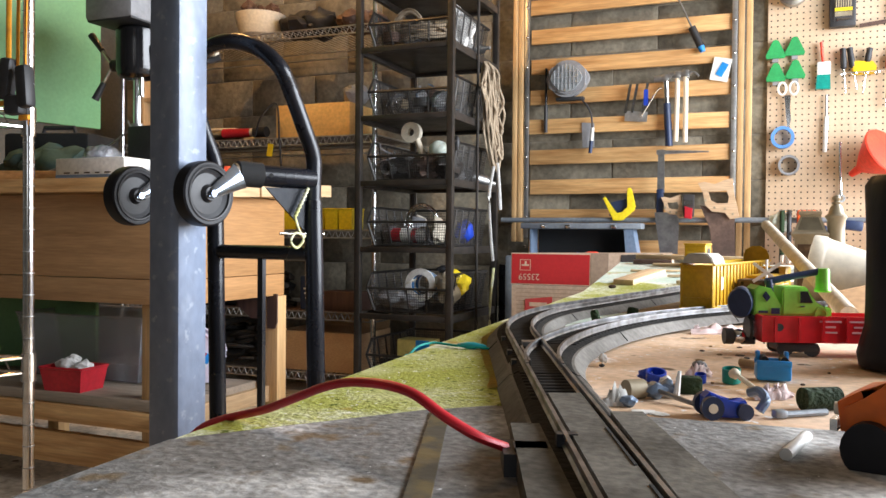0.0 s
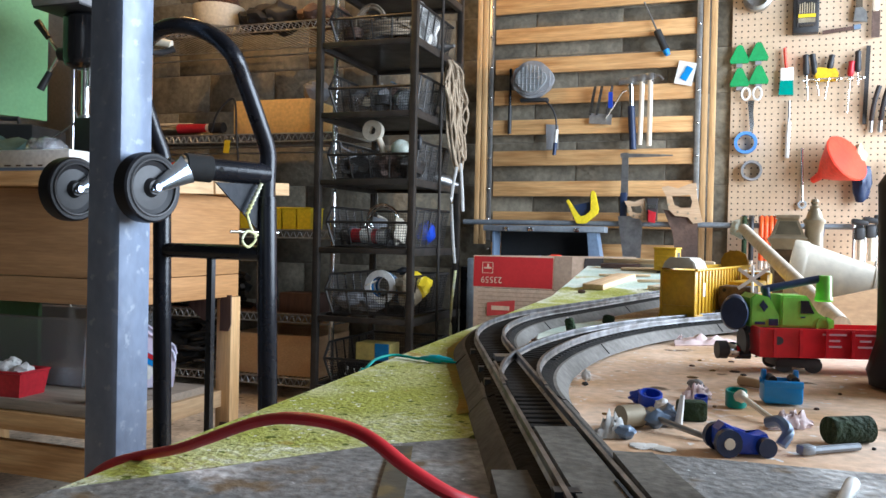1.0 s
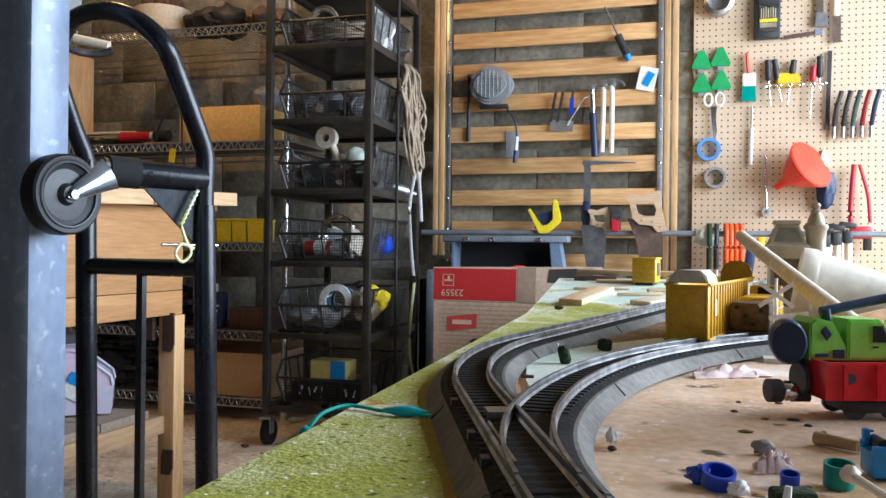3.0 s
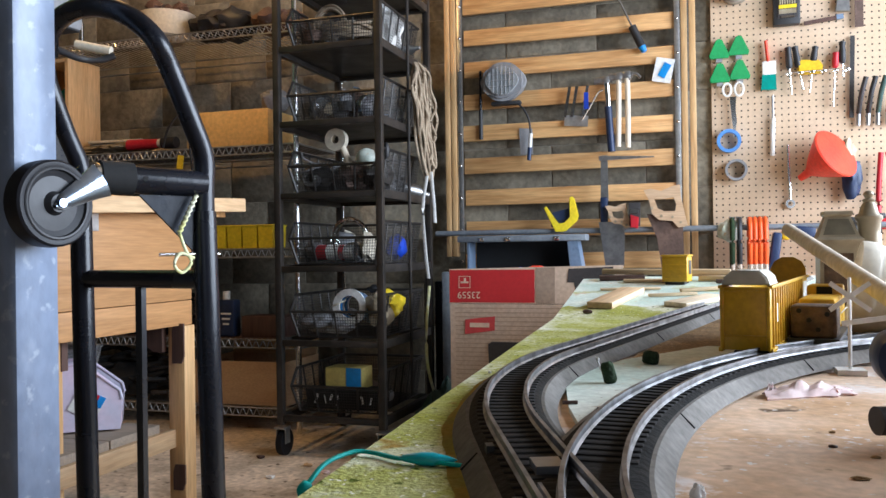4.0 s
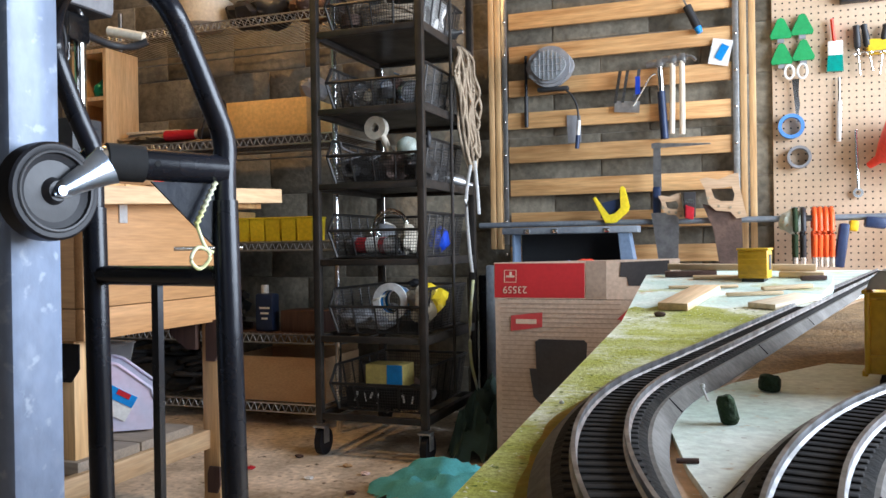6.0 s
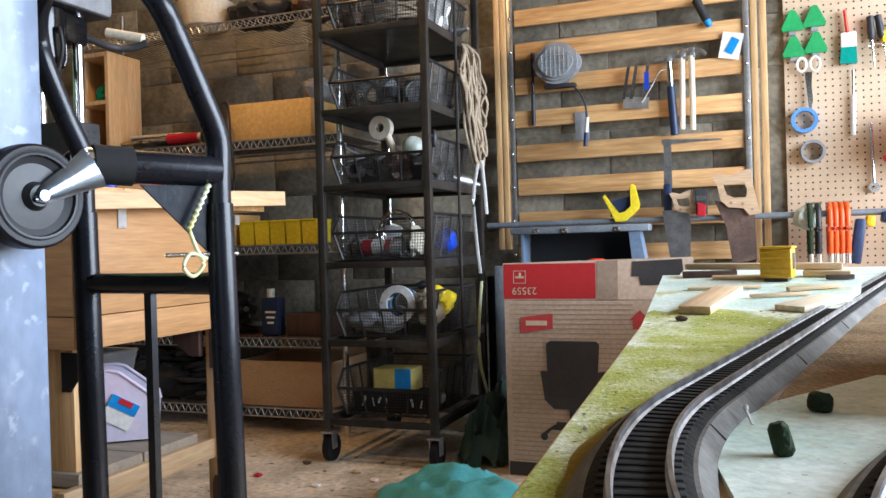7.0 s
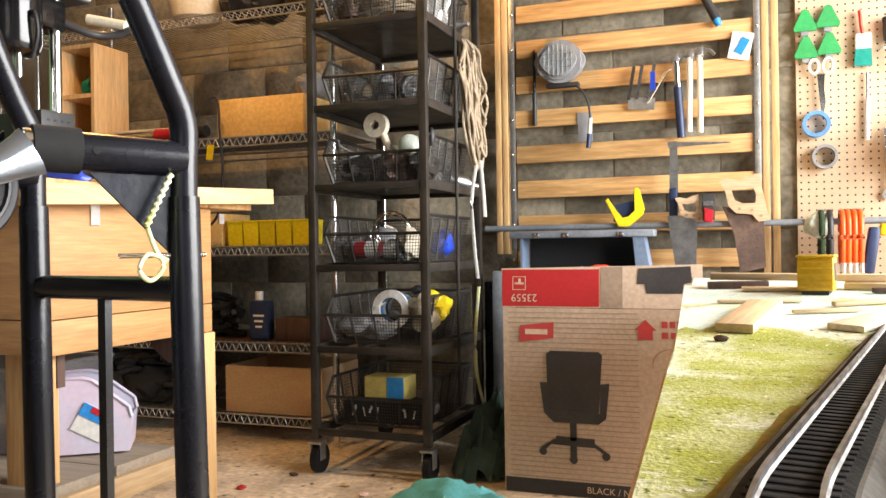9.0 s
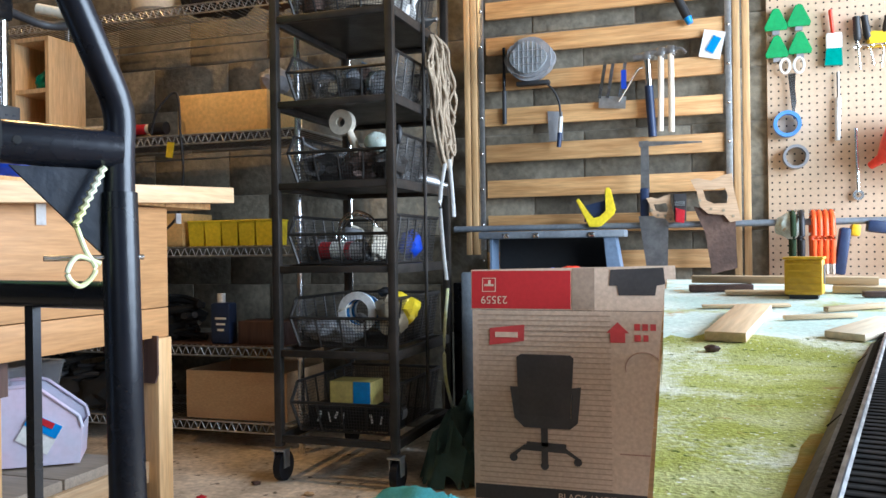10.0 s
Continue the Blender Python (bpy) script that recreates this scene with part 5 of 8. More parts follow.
sq = hang("try_square", "steel framing square with a dark blue grip", "square", -0.258, 1.0, 3.87)
outline_part("blade", [(-0.016, -0.06), (0.016, -0.06), (0.014, 0.13), (-0.013, 0.13)], 0.004, STEEL, sq, y=-0.012)
outline_part("long_arm", [(-0.02, 0.128), (0.2, 0.118), (0.2, 0.113), (-0.02, 0.108)], 0.003, STEEL, sq, y=-0.018)
block_part("grip", (-0.002, -0.02, -0.1), (0.03, 0.022, 0.115), NAVY, sq, "dark blue grip", bevel=0.006)


def wood_saw(x, z, s, blade_mat, label, blade, open_handle=True):
    w = hang("wood_saw", label, "saw", x, z, 3.85, group="wood saws on the bar")
    pts = [(-0.075, 0.07), (-0.05, 0.075), (-0.01, 0.065), (0.03, 0.082), (0.058, 0.088), (0.062, 0.04), (0.074, -0.02), (0.085, -0.07), (0.05, -0.075), (0.03, -0.05), (-0.02, -0.045), (-0.045, -0.02), (-0.055, 0.03)]
    hole = [(-0.035, 0.035), (0.0, 0.035), (0.035, 0.04), (0.045, 0.012), (0.04, -0.012), (0.0, -0.012), (-0.025, 0.0)]
    bm = B()
    outer_pts = [(px * s, pz * s) for px, pz in pts]
    inner_pts = [(px * s, pz * s) for px, pz in hole]

    def grip_ring(y):
        return [bm.verts.new((a, y, b)) for a, b in outer_pts], [bm.verts.new((a, y, b)) for a, b in inner_pts]
    fo, fi = grip_ring(-0.034)
    bo, bi = grip_ring(-0.012)
    for lp_a, lp_b in ((fo, bo), (fi, bi)):
        for j in range(len(lp_a)):
            bm.faces.new((lp_a[j], lp_a[(j + 1) % len(lp_a)], lp_b[(j + 1) % len(lp_a)], lp_b[j]))
    for lo, li in ((fo, fi), (bo, bi)):
        es = [bm.edges.get((lo[j], lo[(j + 1) % len(lo)])) for j in range(len(lo))] + [bm.edges.get((li[j], li[(j + 1) % len(li)])) for j in range(len(li))]
        bmesh.ops.triangle_fill(bm, use_beauty=True, edges=es)
    bmesh.ops.recalc_face_normals(bm, faces=bm.faces[:])
    part("handle", bm, SAWHANDLE, w, "pale beech saw handle")
    for px, pz in ((-0.045, 0.0), (-0.01, -0.03), (0.03, -0.035), (0.06, -0.055)):
        bm = B()
        rod(bm, (px * s, -0.036, pz * s), (px * s, -0.033, pz * s), 0.005, seg=10)
        part("handle_screw", bm, BRASSY, w)
    outline_part("blade", blade, 0.002, blade_mat, w, y=-0.02)
    return w


wood_saw(-0.02, 0.905, 1.05, RUSTY, "wood saw with beech handle and rust-brown blade hanging down", [(-0.07, -0.02), (0.07, -0.05), (0.075, -0.24), (-0.01, -0.26), (-0.03, -0.12)])
wood_saw(-0.205, 0.875, 0.62, STEEL, "small backsaw with grey steel blade hanging down", [(-0.075, -0.02), (0.03, -0.02), (0.025, -0.2), (-0.05, -0.2)])
plane = hang("block_plane", "small red and black hand plane standing on the bar", "hand plane", -0.135, 0.88, 3.85)
outline_part("body", [(-0.02, -0.045), (0.02, -0.045), (0.022, 0.05), (-0.022, 0.05)], 0.04, INK, plane, y=-0.01, bevel=0.003)
outline_part("knob", [(-0.016, -0.05), (0.014, -0.055), (0.018, -0.01), (-0.014, 0.0)], 0.025, REDTOOL, plane, "red knob", -0.045, 0.004)
block_part("cap", (0, -0.05, 0.015), (0.036, 0.012, 0.018), CHROME, plane)

# pegboard tools
PY = 3.985
tree_pts = [(-0.036, -0.035), (0.036, -0.035), (0.04, -0.022), (0.012, 0.04), (0.0, 0.045), (-0.012, 0.04), (-0.04, -0.022)]


def foam_tree(x, z):
    t = hang("foam_tree", "flat green foam sheet cut as a little fir tree", "foam cutout", x, z, PY, group="green foam trees")
    outline_part("crown", tree_pts, 0.012, TREEGREEN, t, y=-0.012, bevel=0.002)
    block_part("stem", (0, -0.014, -0.042), (0.024, 0.01, 0.016), GREYTAPE, t)
    return t


ft = foam_tree(0.199, 1.55)
for x, z in ((0.275, 1.558), (0.201, 1.452), (0.278, 1.46)):
    copy_thing(ft, pose(x, PY, z))

brush = hang("paint_brush", "paint brush with red handle, white ferrule and teal bristles", "brush", 0.385, 1.44, PY)
sweep_part("handle", [(-0.008, -0.02, 0.13), (-0.004, -0.02, 0.08), (0.0, -0.02, 0.045)], 0.011, ORANGERED, brush, flat=0.6)
block_part("ferrule", (0.002, -0.02, 0.02), (0.052, 0.02, 0.055), WHITE, brush, bevel=0.004)
outline_part("bristles", [(-0.028, -0.065), (0.03, -0.068), (0.027, -0.005), (-0.023, -0.005)], 0.016, TEAL, brush, y=-0.012)

sc = hang("scissors", "white-handled scissors hanging open", "scissors", 0.24, 1.375, PY)
for x, rt_ in ((-0.013, 0.02), (0.033, 0.021)):
    bm = B()
    for k in range(16):
        a, b = 2 * math.pi * k / 16, 2 * math.pi * (k + 1) / 16
        rod(bm, (x + rt_ * 0.8 * math.cos(a), -0.02, 0.01 + rt_ * 1.3 * math.sin(a)), (x + rt_ * 0.8 * math.cos(b), -0.02, 0.01 + rt_ * 1.3 * math.sin(b)), 0.0045, seg=6)
    part("finger_ring", bm, WHITE, sc)
outline_part("blade", [(-0.004, -0.02), (0.014, -0.02), (0.024, -0.12), (0.012, -0.19)], 0.004, CHROME, sc, y=-0.018)
outline_part("blade", [(0.004, -0.02), (0.022, -0.02), (0.014, -0.18), (0.006, -0.11)], 0.004, CHROME, sc, y=-0.022)

bm = B()
ring(bm, (0.232, PY - 0.025, 1.176), 0.047, 0.034, 0.03)
solo("blue_tape", bm, BLUETAPE, "roll of blue masking tape on the pegboard", "tape roll")
bm = B()
ring(bm, (0.258, PY - 0.025, 1.057), 0.043, 0.033, 0.04)
solo("grey_tape", bm, GREYTAPE, "roll of grey tape on the pegboard", "tape roll")

fun = thing("funnel", "large translucent orange-red plastic funnel hung sideways", "funnel", (0.575, PY - 0.07, 1.055))
fun.matrix_basis = pose(0.575, PY - 0.1, 1.07, 0, 62, -42)
bm = B()
lathe(bm, [(0.1, 0.06), (0.104, 0.055), (0.1, 0.045), (0.05, -0.035), (0.018, -0.075), (0.013, -0.12), (0.009, -0.12), (0.014, -0.073), (0.045, -0.033), (0.095, 0.047)], 32)
part("cone", bm, ORANGERED, fun)

cutter = hang("putty_knife", "thin steel knife with pale handle on a hook", "knife", 0.4, 1.28, PY)
rod_part("handle", (0, -0.015, -0.02), (-0.004, -0.015, -0.17), 0.009, WHITE, cutter)
rod_part("blade", (0, -0.015, 0.07), (0, -0.015, -0.02), 0.005, STEEL, cutter)
wrench = hang("wrench", "slim chrome wrench hanging on the pegboard", "wrench", 0.46, 1.03, PY)
rod_part("shaft", (0, -0.015, -0.1), (-0.006, -0.015, 0.12), 0.006, CHROME, wrench)
bm = B()
ring(bm, (0, -0.015, -0.115), 0.018, 0.009, 0.01)
part("jaw", bm, CHROME, wrench)


def driver(x, z, grip, length, lab, blade=0.06, tilt=0.0):
    d = hang("screwdriver", lab, "screwdriver", x, z, PY, tilt, "pegboard screwdrivers")
    bm = B()
    lathe(bm, [(0.006, 0.0), (0.0125, 0.008), (0.013, length * 0.5), (0.011, length * 0.8), (0.013, length), (0.006, length + 0.004)], 12, Matrix.Translation((0, -0.025, 0)))
    part("grip", bm, grip, d)
    rod_part("blade", (0, -0.025, 0.0), (0.002, -0.025, -blade), 0.0035, CHROME, d)
    return d


driver(0.463, 1.45, BLACKPLASTIC, 0.085, "black-handled screwdriver on the pegboard rack", 0.1, -3)
driver(0.497, 1.452, BLACKPLASTIC, 0.085, "black-handled screwdriver on the pegboard rack", 0.09, -9)
driver(0.55, 1.47, BLACKPLASTIC, 0.06, "short black-handled screwdriver on the pegboard rack", 0.12, 8)
driver(0.628, 1.44, REDTOOL, 0.06, "thin red-handled screwdriver on the pegboard rack", 0.15, 4)
driver(0.655, 1.455, BLACKPLASTIC, 0.085, "black-handled screwdriver on the pegboard rack", 0.05, 0)
tape_m = hang("measuring_tape", "yellow plastic measuring tape on the tool rack", "tape measure", 0.535, 1.455, PY)
outline_part("case", [(-0.04, -0.03), (0.045, -0.03), (0.05, 0.0), (0.035, 0.022), (-0.045, 0.028)], 0.03, YELLOW, tape_m, y=-0.005, bevel=0.005)
rk = hang("wire_tool_rail", "steel wire tool holder hooked in the pegboard", "tool holder", 0.55, 1.43, PY)
sweep_part("rail", [(-0.11, -0.005, 0.0), (-0.1, -0.05, 0.0), (0.12, -0.05, 0.003), (0.13, -0.005, 0.003)], 0.0025, CHROME, rk, n=0)
for k in range(6):
    bm = B()
    ring(bm, (-0.09 + k * 0.042, -0.04, -0.002), 0.014, 0.011, 0.004, "z", 14)
    part("loop", bm, CHROME, rk)
rule = hang("steel_rule", "long dark straightedge hanging on the pegboard", "ruler", 0.69, 1.405, PY, 1.5)
block_part("blade", (0, -0.012, 0), (0.016, 0.004, 0.32), INK, rule)
pl = hang("pliers_set", "row of pliers with dark and red grips on a rail", "pliers", 0.77, 1.32, PY)
for k, mt in enumerate((INK, BLACKPLASTIC, DARKTARP, DARKRED, NAVY)):
    sweep_part("grip", [(-0.06 + k * 0.034, -0.02, -0.06), (-0.055 + k * 0.034, -0.06, 0.01), (-0.04 + k * 0.034, -0.07, 0.07)], 0.0095, mt, pl)
    sweep_part("jaw", [(-0.06 + k * 0.034, -0.02, -0.06), (-0.062 + k * 0.034, -0.02, -0.11)], 0.008, STEEL, pl, n=0)
lamp = hang("steel_cup", "round dull metal cup lamp on the pegboard", "cup", 0.265, 1.79, PY)
bm = B()
lathe(bm, [(0.03, 0.0), (0.058, 0.005), (0.06, 0.05), (0.045, 0.06), (0.04, 0.03), (0.02, 0.025)], 28, Euler((radians(90), 0, 0)).to_matrix().to_4x4())
part("shell", bm, STEEL, lamp)
bl = hang("bit_case", "black plastic bit case with yellow label", "bit case", 0.455, 1.74, PY)
block_part("case", (0, -0.02, 0), (0.1, 0.04, 0.23), BLACKPLASTIC, bl, bevel=0.006)
block_part("tray", (0.003, -0.0415, -0.015), (0.074, 0.003, 0.15), INK, bl)
block_part("yellow_label", (0.003, -0.044, -0.045), (0.066, 0.003, 0.014), LEMON, bl, "yellow printed strip")
block_part("bit_holder", (0.003, -0.044, -0.064), (0.064, 0.003, 0.018), BRASSY, bl)
block_part("clasp", (0.003, -0.045, -0.086), (0.05, 0.004, 0.008), CHROME, bl)
for k in range(7):
    rod_part("drill_bit", (-0.025 + k * 0.009, -0.046, -0.036), (-0.025 + k * 0.009, -0.046, 0.004 + 0.003 * (k % 3)), 0.0024, BRASSY, bl, "brass drill bit", seg=8)
block_part("cross_bar", (0.003, -0.046, 0.022), (0.08, 0.006, 0.016), BLACKPLASTIC, bl, rot=(0, 18, 0))
adj = hang("adjustable_wrench", "bright steel adjustable wrench on the pegboard", "wrench", 0.655, 1.74, PY)
outline_part("body", [(-0.014, -0.02), (0.012, -0.02), (0.01, 0.12), (-0.01, 0.12)], 0.012, CHROME, adj, y=-0.012, bevel=0.002)
outline_part("head", [(-0.022, -0.075), (0.03, -0.08), (0.028, -0.04), (0.012, -0.02), (-0.016, -0.02)], 0.016, STEEL, adj, y=-0.01, bevel=0.002)
hd = hang("hand_scraper", "scraper with pale wooden handle and dark blade", "scraper", 0.715, 1.7, PY)
block_part("handle", (0, -0.02, 0.08), (0.024, 0.02, 0.16), TANWOOD, hd, bevel=0.005)
block_part("blade", (0.002, -0.02, -0.05), (0.03, 0.006, 0.11), RUSTY, hd)
pen = hang("wood_lever", "thin brown wooden stick with blue tip resting on pegs", "stick", 0.59, 1.635, PY, -6)
block_part("stick", (-0.01, -0.015, 0), (0.12, 0.012, 0.014), DARKWOOD, pen)
block_part("tip", (0.06, -0.015, 0.001), (0.025, 0.014, 0.018), TOOLBLUE, pen)
gl = hang("work_gloves", "dark blue and olive work gloves hung on a peg", "gloves", 0.672, 1.04, PY)
bm = B()
lump(bm, (-0.01, -0.04, 0.06), (0.03, 0.03, 0.06), 2, 0.3)
part("cuff", bm, BRASSY, gl)
bm = B()
lump(bm, (0.005, -0.045, -0.04), (0.035, 0.03, 0.075), 6, 0.35)
part("palm", bm, NAVY, gl)
gn = hang("caulk_gun", "red caulking gun hung on the pegboard", "caulk gun", 0.8, 0.95, PY)
sweep_part("rail", [(-0.02, -0.05, 0.15), (-0.03, -0.05, 0.0), (-0.03, -0.05, -0.1)], 0.01, REDTOOL, gn)
sweep_part("rail", [(0.0, -0.05, 0.15), (0.03, -0.05, 0.03), (0.04, -0.05, -0.08)], 0.007, REDTOOL, gn)
block_part("handle", (0.005, -0.05, -0.12), (0.08, 0.03, 0.05), REDTOOL, gn, bevel=0.008)
block_part("trigger", (0.03, -0.05, -0.15), (0.03, 0.02, 0.08), BLACKPLASTIC, gn, bevel=0.004)


def spring_clamp(x, mat, label, h=0.16):
    c = thing("spring_clamp", label, "clamp", (x, 3.845, 0.76), 0, "clamps on the bar")
    sweep_part("jaw", [(0, 0.0, 0.095), (0.0, -0.035, 0.07), (0.0, -0.045, 0.0), (0.0, -0.03, -h * 0.55)], 0.0095, mat, c)
    sweep_part("jaw", [(0, 0.02, 0.095), (0.0, 0.04, 0.07), (0.0, 0.045, 0.0), (0.0, 0.03, -h * 0.55)], 0.0095, mat, c)
    rod_part("spring", (-0.012, 0.01, 0.093), (0.012, 0.01, 0.093), 0.012, CHROME, c)
    rod_part("tip", (0, -0.03, -h * 0.5), (0, -0.026, -h * 0.72), 0.011, CHROME, c, "pale jaw tip")
    return c


for x, mt, lb in ((0.235, DKGREEN, "black spring clamp gripping the bar"), (0.262, BLACKPLASTIC, "black spring clamp gripping the bar"), (0.3, CLAMPORANGE, "orange spring clamp gripping the bar"), (0.318, CLAMPORANGE, "orange spring clamp gripping the bar"), (0.337, CLAMPORANGE, "orange spring clamp gripping the bar"), (0.356, CLAMPORANGE, "orange spring clamp gripping the bar")):
    spring_clamp(x, mt, lb)
bm = B()
lump(bm, (0.222, 3.85, 0.81), (0.04, 0.03, 0.045), 5, 0.3)
solo("mint_cloth", bm, MINT, "pale mint rag stuffed by the bar", "rag")
for k, (x, z, s, mt, lb) in enumerate(((0.39, 0.72, (0.035, 0.05, 0.16), NAVY, "dark blue clamp below the bar"), (0.43, 0.79, (0.03, 0.05, 0.04), YELLOW, "yellow clamp head on the bar"), (0.5, 0.8, (0.07, 0.05, 0.04), NAVY, "blue and black clamp on the bar"))):
    bm = B()
    box(bm, (x, 3.845, z), s, (0, 8, 0), 0.008)
    solo("bar_clamp", bm, mt, lb, "clamp")


def squeeze_clamp(x):
    c = thing("quick_clamp", "black quick-grip clamp with pale bar hanging on the rail", "clamp", (x, 3.84, 0.8), 0, "quick clamps")
    block_part("head", (0, -0.02, 0.04), (0.06, 0.04, 0.022), BLACKPLASTIC, c, rot=(0, 8, 0), bevel=0.006)
    block_part("body", (0.0, -0.02, -0.005), (0.034, 0.035, 0.05), BLACKPLASTIC, c, bevel=0.008)
    rod_part("handle", (0.005, -0.02, -0.02), (0.005, -0.02, -0.12), 0.012, CREAM, c, r2=0.014)
    rod_part("spindle", (-0.02, -0.02, 0.03), (-0.02, -0.02, -0.16), 0.006, CHROME, c)
    return c


qc = squeeze_clamp(0.66)
for x in (0.7, 0.74):
    copy_thing(qc, pose(x, 3.84, 0.8 + (x - 0.66) * 0.2))

low = thing("low_cabinet", "low painted cabinet below the pegboard", "cabinet", (0.75, 3.72, 0))
block_part("carcass", (0, 0.02, 0.275), (1.0, 0.4, 0.55), TOOLBLUE, low, bevel=0.004)
block_part("top", (0, 0.02, 0.56), (1.04, 0.44, 0.02), PINE_X, low, bevel=0.003)
# ---- wire shelving against the wall ----
shelving = thing("wire_shelving", "chrome wire shelving unit against the block wall", "shelving", (0, 0, 0))
SX0, SX1, SY0, SY1 = -2.93, -1.47, 3.48, 3.93
for x in (SX0, SX1):
    for y in (SY0, SY1):
        rod_part("post", (x, y, 0.0), (x, y, 1.95), 0.0125, CHROME, shelving)
for z in (0.1, 0.385, 0.765, 1.2, 1.7):
    bm = B()
    for y in (SY0, SY1):
        for dz in (0.0, -0.035):
            rod(bm, (SX0, y, z + dz), (SX1, y, z + dz), 0.0035, seg=6)
    for x in (SX0, SX1):
        for dz in (0.0, -0.035):
            rod(bm, (x, SY0, z + dz), (x, SY1, z + dz), 0.0035, seg=6)
    k = 0
    n_ = 44
    for k in range(n_):
        a, b = SX0 + (SX1 - SX0) * k / n_, SX0 + (SX1 - SX0) * (k + 0.5) / n_
        c = SX0 + (SX1 - SX0) * (k + 1) / n_
        rod(bm, (a, SY0, z), (b, SY0, z - 0.035), 0.002, seg=4)
        rod(bm, (b, SY0, z - 0.035), (c, SY0, z), 0.002, seg=4)
    for k in range(1, 58):
        x = SX0 + (SX1 - SX0) * k / 58
        rod(bm, (x, SY0, z + 0.003), (x, SY1, z + 0.003), 0.0016, seg=4)
    part("wire_shelf", bm, ZINC, shelving)


# Lowest liner is real; the upper two are added to block bulb light.
for z in (0.385, 0.765, 1.2):
    block_part("shelf_liner", ((SX0 + SX1) / 2, (SY0 + SY1) / 2, z + 0.004), (SX1 - SX0 - 0.04, SY1 - SY0 - 0.03, 0.0016), DARKWOOD, shelving, "thin dark hardboard liner, shading the wall below")


def carton(name, label, x0, x1, y0, y1, z0, z1, mat, seam=True):
    ob = thing(name, label, "box", (0, 0, 0))
    block_part("carton_body", ((x0 + x1) / 2, (y0 + y1) / 2, (z0 + z1) / 2), (x1 - x0, y1 - y0, z1 - z0), mat, ob, bevel=0.003)
    if seam:
        block_part("tape_strip", ((x0 + x1) / 2, (y0 + y1) / 2, z1 + 0.0012), (x1 - x0 - 0.02, 0.05, 0.001), LINE, ob)
    return ob


carton("shipping_box", "orange-tan cardboard box on the wire shelf", -2.02, -1.62, 3.52, 3.8, 1.206, 1.362, MANILA)
low_box = thing("lower_box", "open plain brown cardboard box on the lowest wire shelf", "box", (-1.76, 3.65, 0.106))
for nm, c, sz in (("front_panel", (0, -0.15, 0.092), (0.44, 0.005, 0.184)), ("back_panel", (0, 0.15, 0.092), (0.44, 0.005, 0.184)), ("side_panel", (-0.2175, 0, 0.092), (0.005, 0.295, 0.184)), ("side_panel", (0.2175, 0, 0.092), (0.005, 0.295, 0.184)), ("bottom", (0, 0, 0.003), (0.43, 0.295, 0.005))):
    block_part(nm, c, sz, CARDBOARD, low_box)
block_part("back_flap", (0, 0.16, 0.23), (0.43, 0.004, 0.1), CARDBOARD, low_box, rot=(-14, 0, 0))
carton("small_brown_box", "small dark brown box on the wire shelf", -1.76, -1.56, 3.52, 3.66, 0.39, 0.48, DARKWOOD, False)
for k in range(5):
    b = open_bin("yellow_bin", "small lemon yellow plastic storage bin", (-1.93 + k * 0.075, 3.56, 0.77), (0.07, 0.12, 0.095), LEMON, 0, 0, 0.92, group="yellow storage bins")
can = thing("solvent_can", "dark blue rectangular solvent can with white cap", "can", (-1.835, 3.54, 0.39))
block_part("body", (0, 0, 0.08), (0.085, 0.06, 0.16), NAVY, can, bevel=0.01)
rod_part("cap", (-0.01, 0, 0.16), (-0.01, 0, 0.195), 0.016, WHITE, can)
for k in range(3):
    block_part("label_bar", (0.005, -0.031, 0.1 - k * 0.022), (0.05 - 0.01 * k, 0.001, 0.008), PAPER, can)
cub = thing("wooden_cubby", "open pale wooden two-shelf cubby box", "cubby", (0, 0, 0))
qx0, qy0, qy1, qz0, qz1 = -2.83, 3.5, 3.708, 1.206, 1.655
mx = -2.643
block_part("side", (qx0 + 0.009, (qy0 + qy1) / 2, (qz0 + qz1) / 2), (0.018, qy1 - qy0, qz1 - qz0), CUBBY, cub)
block_part("side", (mx, (qy0 + qy1) / 2, (qz0 + qz1) / 2), (0.018, qy1 - qy0, qz1 - qz0), CUBBY, cub)
for z in (qz0 + 0.009, (qz0 + qz1) / 2 + 0.0, qz1 - 0.009):
    block_part("board", ((qx0 + mx) / 2, (qy0 + qy1) / 2, z), (mx - qx0 - 0.02, qy1 - qy0 - 0.004, 0.018), CUBBY, cub)
block_part("back", ((qx0 + mx) / 2, qy1 - 0.004, (qz0 + qz1) / 2), (mx - qx0 - 0.02, 0.006, qz1 - qz0 - 0.02), MANILA, cub)
bm = B()
lump(bm, (-2.72, 3.58, 1.475), (0.045, 0.05, 0.045), 8, 0.5, 3)
solo("green_netting", bm, TEAL, "crumpled green netting in the cubby", "netting")
pot = thing("white_pot", "cream ceramic bowl with dark things piled in it", "bowl", (-2.17, 3.6, 1.706))
bm = B()
lathe(bm, [(0.07, 0.0), (0.1, 0.02), (0.12, 0.09), (0.125, 0.12), (0.118, 0.12), (0.11, 0.09), (0.09, 0.03), (0.01, 0.02)], 28)
part("bowl", bm, CREAM, pot)
for k in range(7):
    bm = B()
    lump(bm, (0.07 * math.cos(k * 2.1), 0.05 * math.sin(k * 2.1), 0.13 + 0.02 * math.sin(k)), (0.04, 0.035, 0.035), k, 0.5)
    part("dried_pod", bm, DARKWOOD, pot)
